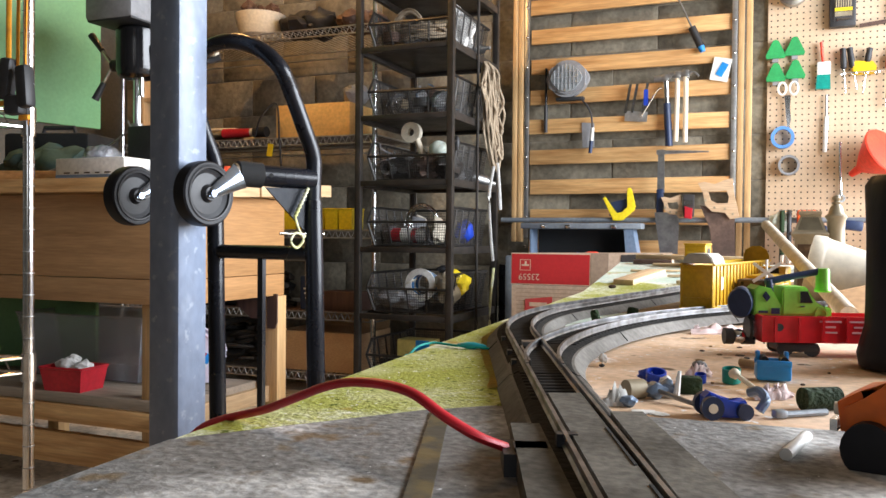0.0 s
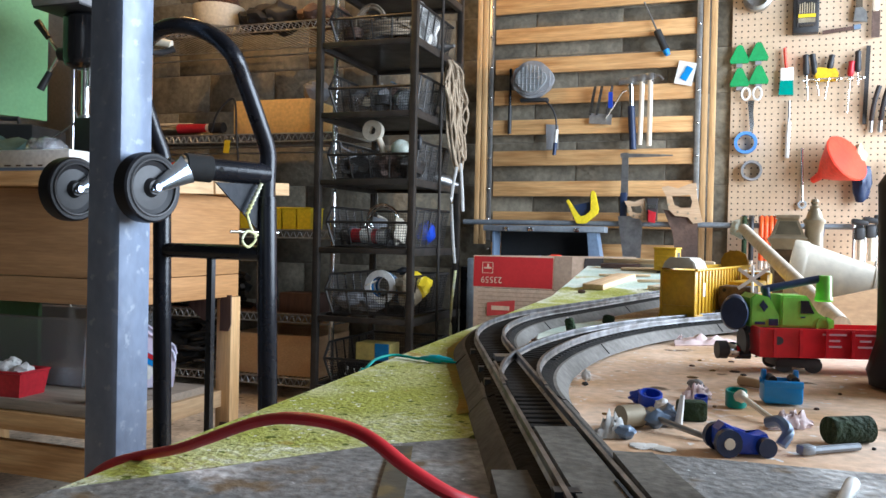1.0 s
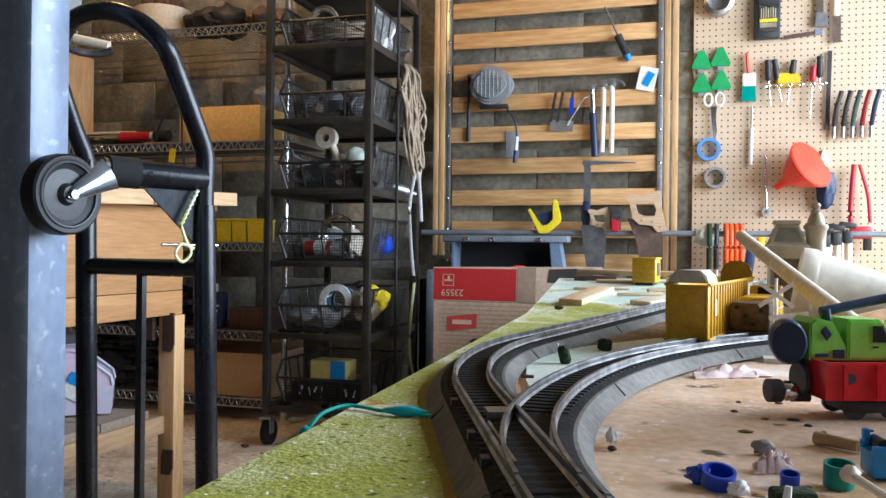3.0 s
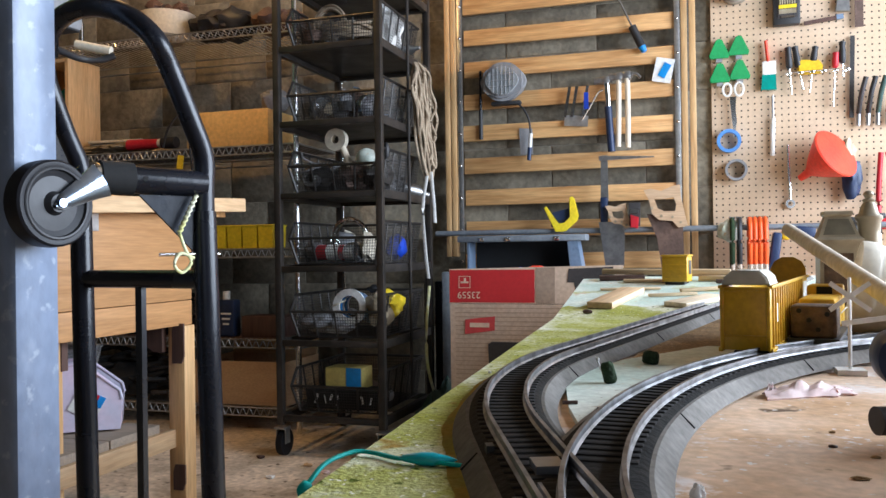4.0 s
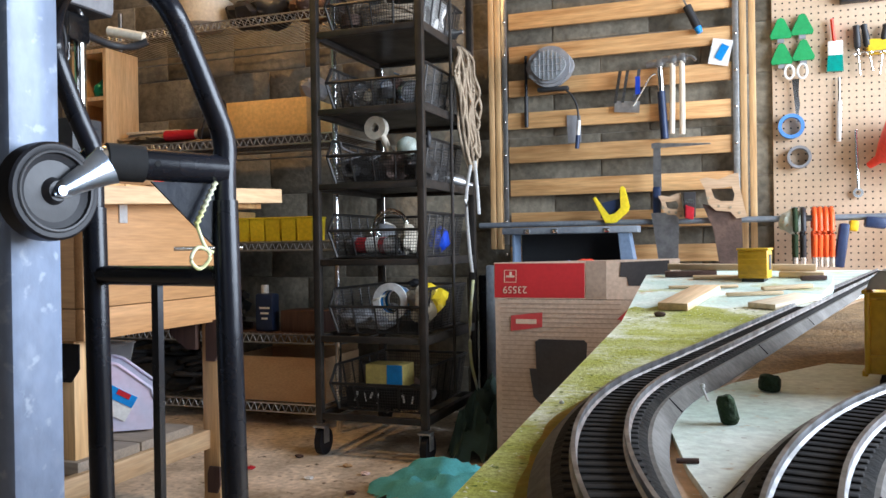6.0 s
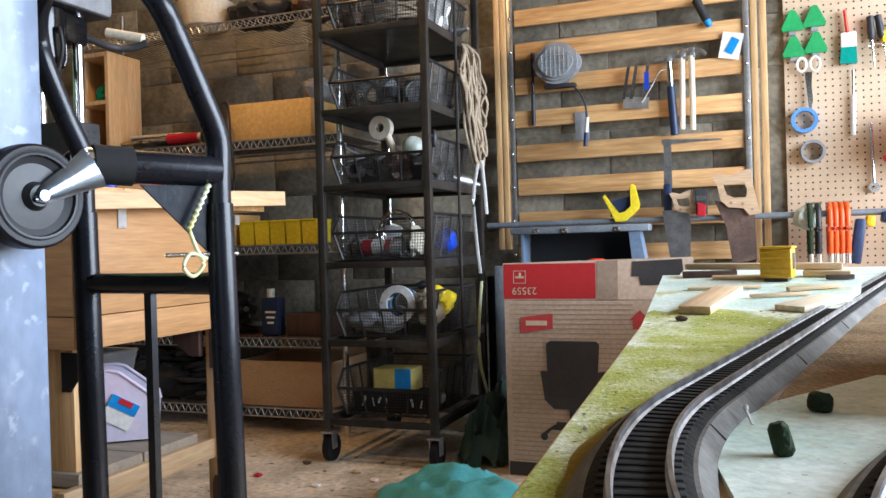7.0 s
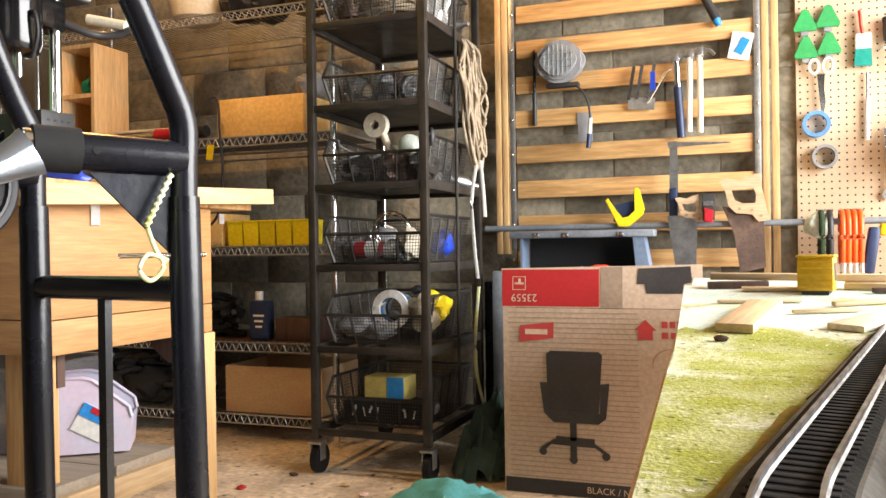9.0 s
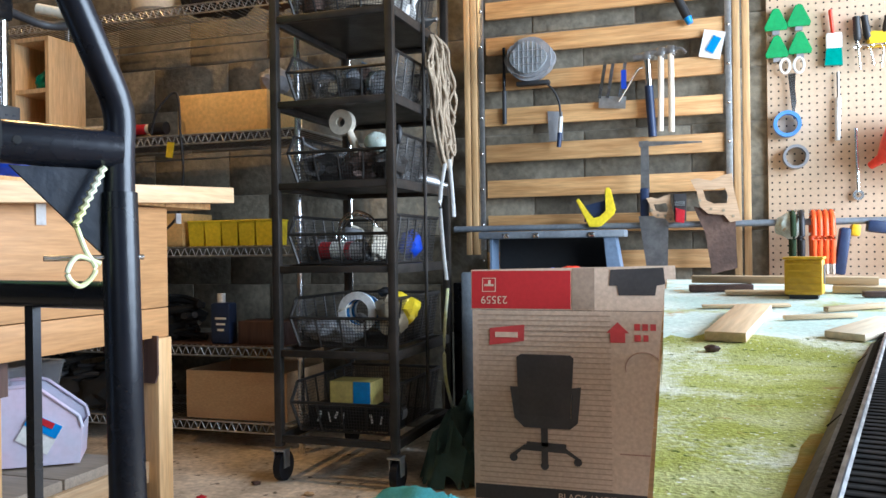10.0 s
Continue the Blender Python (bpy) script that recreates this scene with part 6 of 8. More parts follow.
# The black piles are enlarged to stand in for shade on the lower shelves.
for k, (x, z, s, mt, nm, lb, ct) in enumerate((
        (-1.9, 1.76, (0.14, 0.1, 0.06), BLACKPLASTIC, "black_tool_heap", "heap of black tools on the top wire shelf", "tools"),
        (-1.62, 1.75, (0.12, 0.1, 0.05), RUSTY, "rusty_tin_heap", "rusty tins on the top wire shelf", "tins"),
        (-2.45, 1.235, (0.24, 0.12, 0.022), BRASSY, "folded_rags", "folded pale rags on the wire shelf", "rags"),
        (-2.45, 0.18, (0.22, 0.15, 0.085), BLACKIN, "black_hose_pile", "pile of black hoses on the lowest shelf", "hoses"),
        (-2.3, 0.46, (0.26, 0.14, 0.08), BLACKIN, "dark_bag_pile", "dark bags piled to fill the shaded wire shelf", "bags"),
        (-2.45, 0.85, (0.25, 0.14, 0.08), BLACKIN, "dark_crate_pile", "dark clutter added to fill the shaded wire shelf", "clutter"),
        (-1.6, 1.41, (0.09, 0.09, 0.05), GREYTAPE, "cloth_hat", "grey cloth hat on the tan box", "hat"))):
    pile = thing(nm, lb, ct, (x, 3.64, z))
    for j in range(4 if ct != "hat" else 1):
        bm = B()
        lump(bm, (s[0] * 0.5 * (j - 1.5) / 1.5, 0.03 * math.sin(j * 4 + k), 0.006 * math.sin(3 * j + k)), (s[0] * 0.55, s[1], s[2]), j + k * 5, 0.35)
        part("piece", bm, mt, pile)
for nm, x, zc, w, h in (("black_hose", -2.42, 0.115, 0.3, 0.2), ("black_hose", -2.3, 0.4, 0.34, 0.16), ("black_hose", -2.72, 0.115, 0.14, 0.2)):
    hose = thing(nm, "loose black hoses heaped on the wire shelf", "hose", (x, 3.62, zc), group="hose heaps")
    rnd = random.Random(int(abs(x) * 100))
    for k in range(11):
        z = 0.012 + h * k / 11
        ph = rnd.uniform(0, 6)
        pts = [(w * (j / 5 - 1) * rnd.uniform(0.85, 1.05), -0.09 + 0.1 * rnd.random() + 0.03 * math.sin(j + ph), z + 0.014 * math.sin(j * 1.3 + ph)) for j in range(11)]
        sweep_part("length", pts, rnd.uniform(0.009, 0.015), BLACKIN if k % 3 else BLACKPLASTIC, hose, seg=7, n=3)
mal = thing("red_mallet", "tool with a dark red round handle on the wire shelf", "mallet", (-2.25, 3.53, 1.236))
rod_part("handle", (-0.08, 0, 0.006), (0.08, 0, 0.006), 0.024, REDTOOL, mal, r2=0.02)
rod_part("ferrule", (0.08, 0, 0.006), (0.1, 0, 0.006), 0.02, WHITE, mal)
rod_part("head", (0.1, 0, 0.006), (0.17, 0, 0.006), 0.026, BLACKPLASTIC, mal)
bm = B()
sweep(bm, smooth_path([(-2.1, 3.46, 1.21), (-2.05, 3.44, 1.3), (-1.98, 3.46, 1.36), (-1.95, 3.44, 1.2), (-1.94, 3.44, 1.05), (-1.97, 3.45, 0.9), (-2.05, 3.47, 0.83)], 8), 0.005, 8)
solo("extension_cable", bm, BLACKPLASTIC, "black electric cord hanging off the wire shelf", "cord")
carton("wood_offcut_box", "small tan plywood box beside the yellow bins", -2.14, -1.99, 3.5, 3.7, 0.77, 0.9, MANILA, False)
case = thing("clear_tool_case", "shallow clear plastic case with tan edges on the wire shelf", "case", (-2.45, 3.64, 1.206), 3)
block_part("case_tray", (0, 0, 0.03), (0.27, 0.12, 0.055), SMOKE, case, bevel=0.004)
block_part("case_lid", (0, 0, 0.066), (0.28, 0.13, 0.012), CREAM, case, "tan plastic lid", bevel=0.003)
bm = B()
box(bm, (-2.02, 3.47, 1.145), (0.03, 0.004, 0.06), (0, 8, 0))
solo("price_tag", bm, LEMON, "small yellow tag on the shelf edge", "tag")

bulb = thing("ceiling_bulb", "bare warm light bulb in a porcelain holder on the ceiling", "light bulb", (-1.75, 2.75, 2.56))
rod_part("lamp_holder", (0, 0, 0.06), (0, 0, 0.139), 0.045, CREAM, bulb, r2=0.03, seg=20)
bm = B()
lathe(bm, [(0.001, -0.045), (0.022, -0.04), (0.036, -0.02), (0.038, 0.0), (0.032, 0.025), (0.018, 0.05), (0.016, 0.07)], 24)
glass = part("bulb_glass", bm, CLEARGLASS, bulb)
glass.visible_shadow = False

# ---- green hanging panel, drill press and bench clutter ----
bm = B()
ba, bb = Vector((-2.11, 2.5, 0)), Vector((-2.27, 1.82, 0))
d = ba - bb
ang = math.degrees(math.atan2(d.y, d.x))
m = (ba + bb) / 2
box(bm, (m.x, m.y, 1.907), (d.length, 0.022, 1.56), (0, 0, ang), 0.003)
solo("painted_board", bm, GREENPAINT, "tall green painted board hanging above the workbench", "panel")
bm = B()
box(bm, (-2.35, 2.2, 0.42), (0.9, 0.02, 0.6), (0, 0, 12), 0.003)
solo("leaning_sheet", bm, GREENPAINT, "green painted board leaning under the workbench", "board")

press = thing("drill_press", "black bench drill press with chrome quill and pillar", "drill press", (-1.685, 2.235, 0.895))
block_part("base", (0, 0.03, 0.015), (0.17, 0.27, 0.03), INK, press, bevel=0.006)
rod_part("pillar", (0.03, 0.1, 0.03), (0.03, 0.1, 0.52), 0.015, CHROME, press, "chrome pillar", seg=18)
bm = B()
lathe(bm, [(0.001, 0.343), (0.04, 0.343), (0.06, 0.352), (0.066, 0.37), (0.066, 0.495), (0.058, 0.503), (0.001, 0.503)], 36)
part("head", bm, GLOSSBLACK, press, "glossy black cylindrical head")
block_part("head_bridge", (0.015, 0.06, 0.46), (0.075, 0.12, 0.08), GLOSSBLACK, press, bevel=0.012)
block_part("belt_cover", (-0.01, 0.03, 0.555), (0.19, 0.3, 0.095), GREYTAPE, press, "grey belt cover", bevel=0.016)
block_part("cover_band", (-0.01, 0.03, 0.513), (0.176, 0.286, 0.014), BLACKPLASTIC, press, bevel=0.004)
rod_part("quill", (0.0, 0.0, 0.19), (0.0, 0.0, 0.345), 0.0125, CHROME, press, "chrome quill", seg=18)
rod_part("chuck", (0.0, 0.0, 0.15), (0.0, 0.0, 0.2), 0.018, STEEL, press, seg=16)
rod_part("return_spring", (0.028, -0.012, 0.285), (0.028, -0.012, 0.345), 0.008, CHROME, press, seg=12)
hub_at = Vector((-0.088, -0.015, 0.39))
rod_part("lever_hub", hub_at, hub_at + Vector((0.03, 0.005, 0)), 0.02, BLACKPLASTIC, press, seg=16)
for dv in (Vector((-0.09, 0.0, 0.105)), Vector((-0.055, -0.02, -0.11)), Vector((0.0, 0.12, 0.03))):
    lv = rod_part("lever", hub_at, hub_at + dv * 0.6, 0.005, CHROME, press, seg=8)
    rod_part("lever_grip", hub_at + dv * 0.5, hub_at + dv, 0.009, BLACKPLASTIC, lv, "black lever grip", r2=0.012, seg=12)
sweep_part("head_cable", [(0.05, 0.0, 0.42), (0.078, -0.01, 0.44), (0.083, -0.005, 0.39), (0.06, 0.0, 0.33)], 0.005, BLACKPLASTIC, press)
sweep_part("side_arm", [(0.02, 0.1, 0.46), (0.012, 0.18, 0.455), (0.015, 0.25, 0.452), (0.05, 0.29, 0.455), (0.085, 0.31, 0.47)], 0.011, BLACKPLASTIC, press)
rod_part("arm_grip", (-0.03, 0.276, 0.505), (0.075, 0.306, 0.482), 0.015, CREAM, press, "pale plastic grip", seg=16)
psu = thing("vented_case", "black vented metal equipment case on the bench", "equipment case", (-1.5, 2.12, 0.895), -4)
block_part("case_body", (0, 0, 0.084), (0.155, 0.09, 0.168), BLACKPLASTIC, psu, bevel=0.004)
for r in range(10):
    for c in range(4):
        block_part("vent", (0.0782, -0.027 + c * 0.018, 0.025 + r * 0.0135), (0.001, 0.006, 0.004), HUBGREY, psu)
bm = B()
box(bm, (-2.04, 2.27, 0.985), (0.3, 0.2, 0.176), (0, 0, 15), 0.01)
blk = thing("black_tool_box", "black plastic tool box standing on the bench", "tool box", (0, 0, 0))
part("case", bm, BLACKIN, blk)
bm = B()
sweep(bm, [(-2.1, 2.24, 1.07), (-2.09, 2.24, 1.1), (-1.99, 2.27, 1.1), (-1.98, 2.27, 1.07)], 0.008, 8)
part("carry_handle", bm, BLACKPLASTIC, blk)
bm = B()
lump(bm, (-1.37, 2.06, 0.916), (0.065, 0.05, 0.026), 3, 0.4)
solo("blue_rag", bm, BLUE, "bright blue plastic wrap lying on the bench", "rag")
carton("flat_white_box", "flat white carton lying on the bench", -1.71, -1.455, 1.935, 2.05, 0.896, 0.957, PAPER, False)
for k in range(5):
    block_part("blue_mark", (-1.665 + 0.038 * k, 1.9335, 0.9145), (0.022 - 0.006 * (k % 2), 0.001, 0.004), DARKBROWN, bpy.data.objects["flat_white_box"])
block_part("blue_edge", (-1.5825, 1.9335, 0.9035), (0.25, 0.001, 0.011), TOOLBLUE, bpy.data.objects["flat_white_box"])
for k, (x, y, s, rz, mt, lb) in enumerate(((-1.85, 2.05, (0.4, 0.09, 0.035), 18, PINE_X, "pale timber offcut lying on the bench"), (-1.65, 2.25, (0.3, 0.06, 0.03), -12, CARDBOARD, "brown offcut lying on the bench"), (-1.33, 2.12, (0.16, 0.05, 0.012), 25, PLY, "thin plywood strip on the bench"))):
    bm = B()
    box(bm, (x, y, 0.896 + s[2] / 2), s, (0, 0, rz), 0.003)
    solo("timber_offcut", bm, mt, lb, "offcut", "bench offcuts")
for k, (x, y, s, mt, nm, lb) in enumerate(((-1.55, 2.3, (0.12, 0.1, 0.05), BLACKIN, "black_tool_bag", "black tool bag slumped on the bench"), (-2.0, 2.2, (0.16, 0.12, 0.07), DARKTARP, "dark_cloth", "dark cloth heap on the bench"), (-1.62, 2.02, (0.05, 0.04, 0.03), SMOKE, "clear_bag", "crumpled clear plastic bag on the white carton"))):
    pile = thing(nm, lb, "bag", (x, y, 0.895))
    for j in range(3):
        bm = B()
        lump(bm, (s[0] * 0.5 * (j - 1), 0, s[2] * 0.85 + (0.045 if nm == "clear_bag" else 0)), (s[0] * 0.7, s[1], s[2]), k * 7 + j, 0.35)
        part("fold", bm, mt, pile)
bm = B()
lump(bm, (-1.31, 2.2, 0.92), (0.035, 0.03, 0.024), 11, 0.6)
solo("orange_wrapper", bm, ORANGERED, "crumpled orange and white wrapper on the bench", "wrapper")
bm = B()
sweep(bm, smooth_path([(-1.9, 1.98, 0.9), (-1.75, 2.1, 0.98), (-1.6, 2.1, 1.05), (-1.69, 2.2, 1.1)], 8), 0.003, 6)
solo("thin_cable", bm, GREYTAPE, "thin grey cord running up to the drill press", "cord")

# chrome rack near the bench with straps
nr = thing("chrome_rack", "chrome wire rack post with two shelf edges", "rack", (-1.372, 1.55, 0))
rod_part("post", (0, 0, 0), (0, 0, 2.1), 0.0125, CHROME, nr, seg=16)
bm = B()
for k in range(40):
    ring(bm, (0, 0, 0.05 + 0.05 * k), 0.0132, 0.011, 0.002, "z", 12)
part("grooves", bm, ZINC, nr)
for z in (0.985, 0.42):
    bm = B()
    for dz in (0, 0.035):
        rod(bm, (0, 0, z + dz), (-1.1, -0.15, z + dz), 0.0035, seg=6)
        rod(bm, (0, 0, z + dz), (-0.15, -0.5, z + dz), 0.0035, seg=6)
    for k in range(22):
        rod(bm, (-0.05 * k, -0.0068 * k, z), (-0.05 * k - 0.025, -0.0068 * k, z + 0.035), 0.002, seg=4)
    part("shelf_edge", bm, CHROME, nr)
    rod_part("clip", (0, 0, z - 0.02), (0, 0, z + 0.045), 0.0165, CHROME, nr)
    bm = B()
    for k in range(1, 20):
        rod(bm, (-0.05 * k, -0.0068 * k, z + 0.037), (-0.05 * k - 0.12, -0.0068 * k - 0.42, z + 0.037), 0.0016, seg=4)
    part("shelf_wires", bm, CHROME, nr)
st = thing("ratchet_straps", "orange ratchet straps with black buckles hung on the post", "straps", (-1.372, 1.53, 1.0))
for x in (-0.022, 0.03, 0.006):
    sweep_part("strap", [(x * 1.3, -0.01, 0.8), (x * 1.1, -0.012, 0.4), (x, -0.015, 0.12)], 0.006, STRAPORANGE, st, flat=0.4)
for x, z in ((-0.02, 0.09), (0.035, 0.07)):
    bk = block_part("buckle", (x, -0.02, z), (0.034, 0.03, 0.095), BLACKPLASTIC, st, rot=(0, 10 * (1 if x < 0 else -0.5), 0), bevel=0.008)
block_part("hook", (-0.03, -0.025, 0.035), (0.03, 0.012, 0.012), STRAPORANGE, st, bevel=0.003)
block_part("hook", (0.04, -0.025, 0.0), (0.03, 0.012, 0.012), STRAPORANGE, st, bevel=0.003)
block_part("lower_buckle", (0.005, -0.02, 0.03), (0.05, 0.03, 0.045), BLACKPLASTIC, st, bevel=0.01)

# ---- things in the baskets ----
BX = (TX0 + TX1) / 2


def heap(name, label, x, y, z, items, category):
    ob = thing(name, label, category, (x, y, z))
    for k, (nm, dx, dy, dz, s, mt, rough) in enumerate(items):
        bm = B()
        lump(bm, (dx, dy, dz), s, k + len(name), rough)
        part(nm, bm, mt, ob)
    return ob


def coil(name, label, c, r, tube, turns, mat, axis, category="coil"):
    ob = thing(name, label, category, (0, 0, 0))
    rnd = random.Random(len(name))
    for k in range(turns):
        ring_pts = []
        rr = r * rnd.uniform(0.85, 1.1)
        off = rnd.uniform(-1, 1) * r * 0.3
        for j in range(25):
            a = 2 * math.pi * j / 24
            p = Vector((rr * math.cos(a), off + 0.1 * r * math.sin(2 * a + k), rr * math.sin(a)))
            ring_pts.append(Vector(c) + (p if axis == "y" else Vector((p.x, p.z * 0.9, p.y))))
        bm = B()
        sweep(bm, ring_pts, tube, 6, up=(0.1, 1, 0.1) if axis == "y" else (0, 0.1, 1))
        part("turn", bm, mat, ob)
    return ob


z0 = LEVELS[0] + 0.025
bin_ = thing("black_scrawled_box", "black box with white scrawled lettering in the lowest basket", "box", (BX + 0.01, TY0 + 0.14, LEVELS[0] + 0.022))
block_part("carton_body", (0, 0, 0.036), (0.3, 0.11, 0.072), BLACKIN, bin_, bevel=0.003)
for k, (bx, bw, bz, bh, tl) in enumerate(((-0.11, 0.022, 0.06, 0.05, 18), (-0.075, 0.012, 0.058, 0.045, -12), (-0.05, 0.02, 0.066, 0.03, 25), (-0.025, 0.01, 0.056, 0.05, 8), (0.075, 0.02, 0.06, 0.04, -15), (0.11, 0.014, 0.056, 0.036, 12))):
    block_part("scrawl_bar", (bx, -0.0558, bz - 0.022), (bw * 0.4, 0.0012, bh * 0.75), PAPER, bin_, rot=(0, tl, 0))
carton("yellow_pack", "small yellow and blue carton in the wire basket", BX - 0.07, BX + 0.08, TY0 + 0.1, TY0 + 0.2, z0 + 0.07, z0 + 0.15, PACKYEL, False)
block_part("blue_side", (BX + 0.045, TY0 + 0.099, z0 + 0.11), (0.06, 0.002, 0.08), SKYBLUE, bpy.data.objects["yellow_pack"])
z1 = LEVELS[1] + 0.025
fan = thing("striped_hose_coil", "coil of white and blue striped hose in the basket", "hose coil", (BX + 0.02, TY0 + 0.13, z1 + 0.1))
for k in range(5):
    bm = B()
    ring(bm, (0, 0.02 * k, 0), 0.068 - 0.004 * k, 0.042, 0.011, "y", 24)
    part("loop", bm, WHITE if k % 2 == 0 else SKYBLUE, fan)
# Grey on pale basket contents here and below stands in for interior shade.
heap("white_cables", "tangle of white cable, coloured grey for shade in the basket", BX - 0.1, TY0 + 0.14, z1, [("cable_loop", 0.0, 0, 0.04, (0.075, 0.07, 0.036), GREYTAPE, 0.5), ("cable_loop", 0.07, 0.0, 0.03, (0.05, 0.06, 0.03), GREYTAPE, 0.5), ("clip", 0.06, -0.02, 0.03, (0.015, 0.015, 0.02), BLUE, 0.2)], "cables")
heap("yellow_gloves", "bright yellow-green work gloves in the basket", BX + 0.13, TY0 + 0.16, z1, [("glove", 0, 0, 0.09, (0.045, 0.06, 0.065), BRASSY, 0.5), ("glove", 0.02, 0.05, 0.11, (0.05, 0.06, 0.05), LEMON, 0.5), ("strap", -0.02, 0, 0.165, (0.03, 0.02, 0.015), BLACKPLASTIC, 0.5)], "gloves")
z2 = LEVELS[2] + 0.025
coil("wire_coil", "loose coil of silver wire in the basket", (BX + 0.02, TY0 + 0.15, z2 + 0.09), 0.07, 0.0018, 7, CHROME, "y")
cans = thing("spray_can", "red and white spray can lying in the basket", "spray can", (BX - 0.03, TY0 + 0.1, z2 + 0.035))
rod_part("body", (-0.06, 0, 0), (0.05, 0, 0), 0.028, REDTOOL, cans, seg=18)
rod_part("label", (-0.02, 0, 0), (0.03, 0, 0), 0.0285, PAPER, cans, seg=18)
rod_part("cap", (0.05, 0, 0), (0.085, 0, 0), 0.026, WHITE, cans, seg=18)
heap("crumpled_papers", "crumpled paper and jars in the basket", BX, TY0 + 0.16, z2, [("jar", -0.12, 0, 0.035, (0.045, 0.05, 0.034), GREYTAPE, 0.3), ("sheet", 0.1, -0.03, 0.05, (0.025, 0.05, 0.05), CREAM, 0.4), ("box", -0.1, 0.18, 0.06, (0.06, 0.05, 0.055), GREYTAPE, 0.2), ("ball", 0.14, 0.15, 0.05, (0.04, 0.05, 0.05), BLUE, 0.2)], "papers")
z3 = LEVELS[3] + 0.025
heap("dark_fittings", "dark pipe fittings filling the basket", BX, TY0 + 0.2, z3, [("fitting", -0.11, 0, 0.05, (0.06, 0.1, 0.048), WIREDARK, 0.4), ("fitting", 0.02, 0, 0.055, (0.07, 0.1, 0.053), RUSTY, 0.4), ("fitting", 0.12, 0, 0.05, (0.05, 0.1, 0.048), WIREDARK, 0.4)], "fittings")
rl = thing("tape_spool", "cream paper spool standing in the basket", "spool", (BX - 0.02, TY0 + 0.12, z3 + 0.19))
bm = B()
ring(bm, (0, 0, 0), 0.042, 0.016, 0.03)
part("roll", bm, CREAM, rl)
rod_part("tube", (0.02, 0, -0.02), (0.05, 0.01, -0.1), 0.013, TANWOOD, rl)
heap("green_ball", "pale green ball with a cap in the basket", BX + 0.1, TY0 + 0.12, z3, [("ball", 0, 0, 0.12, (0.038, 0.036, 0.034), MINT, 0.12), ("cap", 0.08, 0, 0.14, (0.012, 0.012, 0.03), BLACKPLASTIC, 0.1)], "ball")
z4 = LEVELS[4] + 0.025
heap("glass_jars", "clear bottles and light bulbs in the basket", BX, TY0 + 0.16, z4, [("bottle", -0.1, 0, 0.05, (0.045, 0.05, 0.048), SMOKE, 0.3), ("bottle", -0.01, 0, 0.055, (0.045, 0.05, 0.05), GREYTAPE, 0.3), ("bulb", 0.1, 0, 0.05, (0.05, 0.05, 0.048), ZINC, 0.3), ("part", 0.0, 0.1, 0.09, (0.07, 0.06, 0.04), RUSTY, 0.4)], "bottles")
z5 = LEVELS[5] + 0.025
coil("rope_coil", "coil of stiff tan rope in the top basket", (BX, TY0 + 0.2, z5 + 0.07), 0.11, 0.006, 8, ROPE, "z")
coil("rope_coil", "small coil of tan rope in the top basket", (BX - 0.05, TY0 + 0.15, z5 + 0.1), 0.06, 0.005, 7, ROPE, "y")
heap("top_basket_bag", "white plastic bag bulging from the top basket", BX + 0.12, TY0 + 0.3, z5, [("bag", 0, 0, 0.1, (0.05, 0.1, 0.09), WHITE, 0.4), ("bag", -0.2, 0.05, 0.06, (0.07, 0.1, 0.05), SMOKE, 0.4)], "bag")

def bottle(bm, c, r, h, lay, rz):
    m = Matrix.Translation(c) @ Matrix.Rotation(radians(rz), 4, "Z") @ Matrix.Rotation(radians(lay), 4, "X")
    lathe(bm, [(r * 0.6, 0), (r, 0.003), (r, h * 0.62), (r * 0.45, h * 0.78), (r * 0.42, h * 0.98), (r * 0.3, h)], 14, m)


MIXED = (WIREDARK, GREYTAPE, RUSTY, SMOKE, BLACKPLASTIC, STEEL, CREAM, SMOKE, DARKWOOD, BRASSY, TOOLBLUE)
for level, (count, lift, dim) in enumerate(((7, 0.008, 1), (10, 0.012, 0), (11, 0.012, 0), (15, 0.02, 1), (13, 0.02, 0), (8, 0.02, 1))):
    rnd = random.Random(40 + level)
    mixed = thing("mixed_hardware", "mixed dark fittings, jars and cable ends in the wire basket", "hardware", (BX, TY0 + 0.03, LEVELS[level] + 0.022), group="basket contents")
    for k in range(count):
        x, y = rnd.uniform(-0.14, 0.14), rnd.uniform(0.06, 0.42)
        z, mt = lift * rnd.random(), rnd.choice(MIXED[:6] if dim else MIXED)
        kind_ = rnd.randrange(4)
        bm = B()
        if kind_ == 0:
            bottle(bm, (x, y, z + 0.03), rnd.uniform(0.016, 0.028), rnd.uniform(0.08, 0.13), rnd.uniform(70, 110), rnd.uniform(0, 360))
        elif kind_ == 1:
            box(bm, (x, y, z + 0.03), (rnd.uniform(0.04, 0.09), rnd.uniform(0.03, 0.06), rnd.uniform(0.03, 0.055)), (rnd.uniform(-20, 20), rnd.uniform(-20, 20), rnd.uniform(0, 180)), 0.004)
        elif kind_ == 2:
            a = rnd.uniform(0, 6.28)
            pts = [(x + 0.05 * math.cos(a + j * 1.1) * (1 - j * 0.06), y + 0.05 * math.sin(a + j * 1.1), z + 0.02 + 0.013 * j) for j in range(9)]
            sweep(bm, smooth_path(pts, 4), rnd.uniform(0.003, 0.006), 6)
        else:
            ring(bm, (x, y, z + 0.035), rnd.uniform(0.028, 0.042), 0.018, rnd.uniform(0.02, 0.04), rnd.choice("xyz"), 20)
        part("piece", bm, mt, mixed)

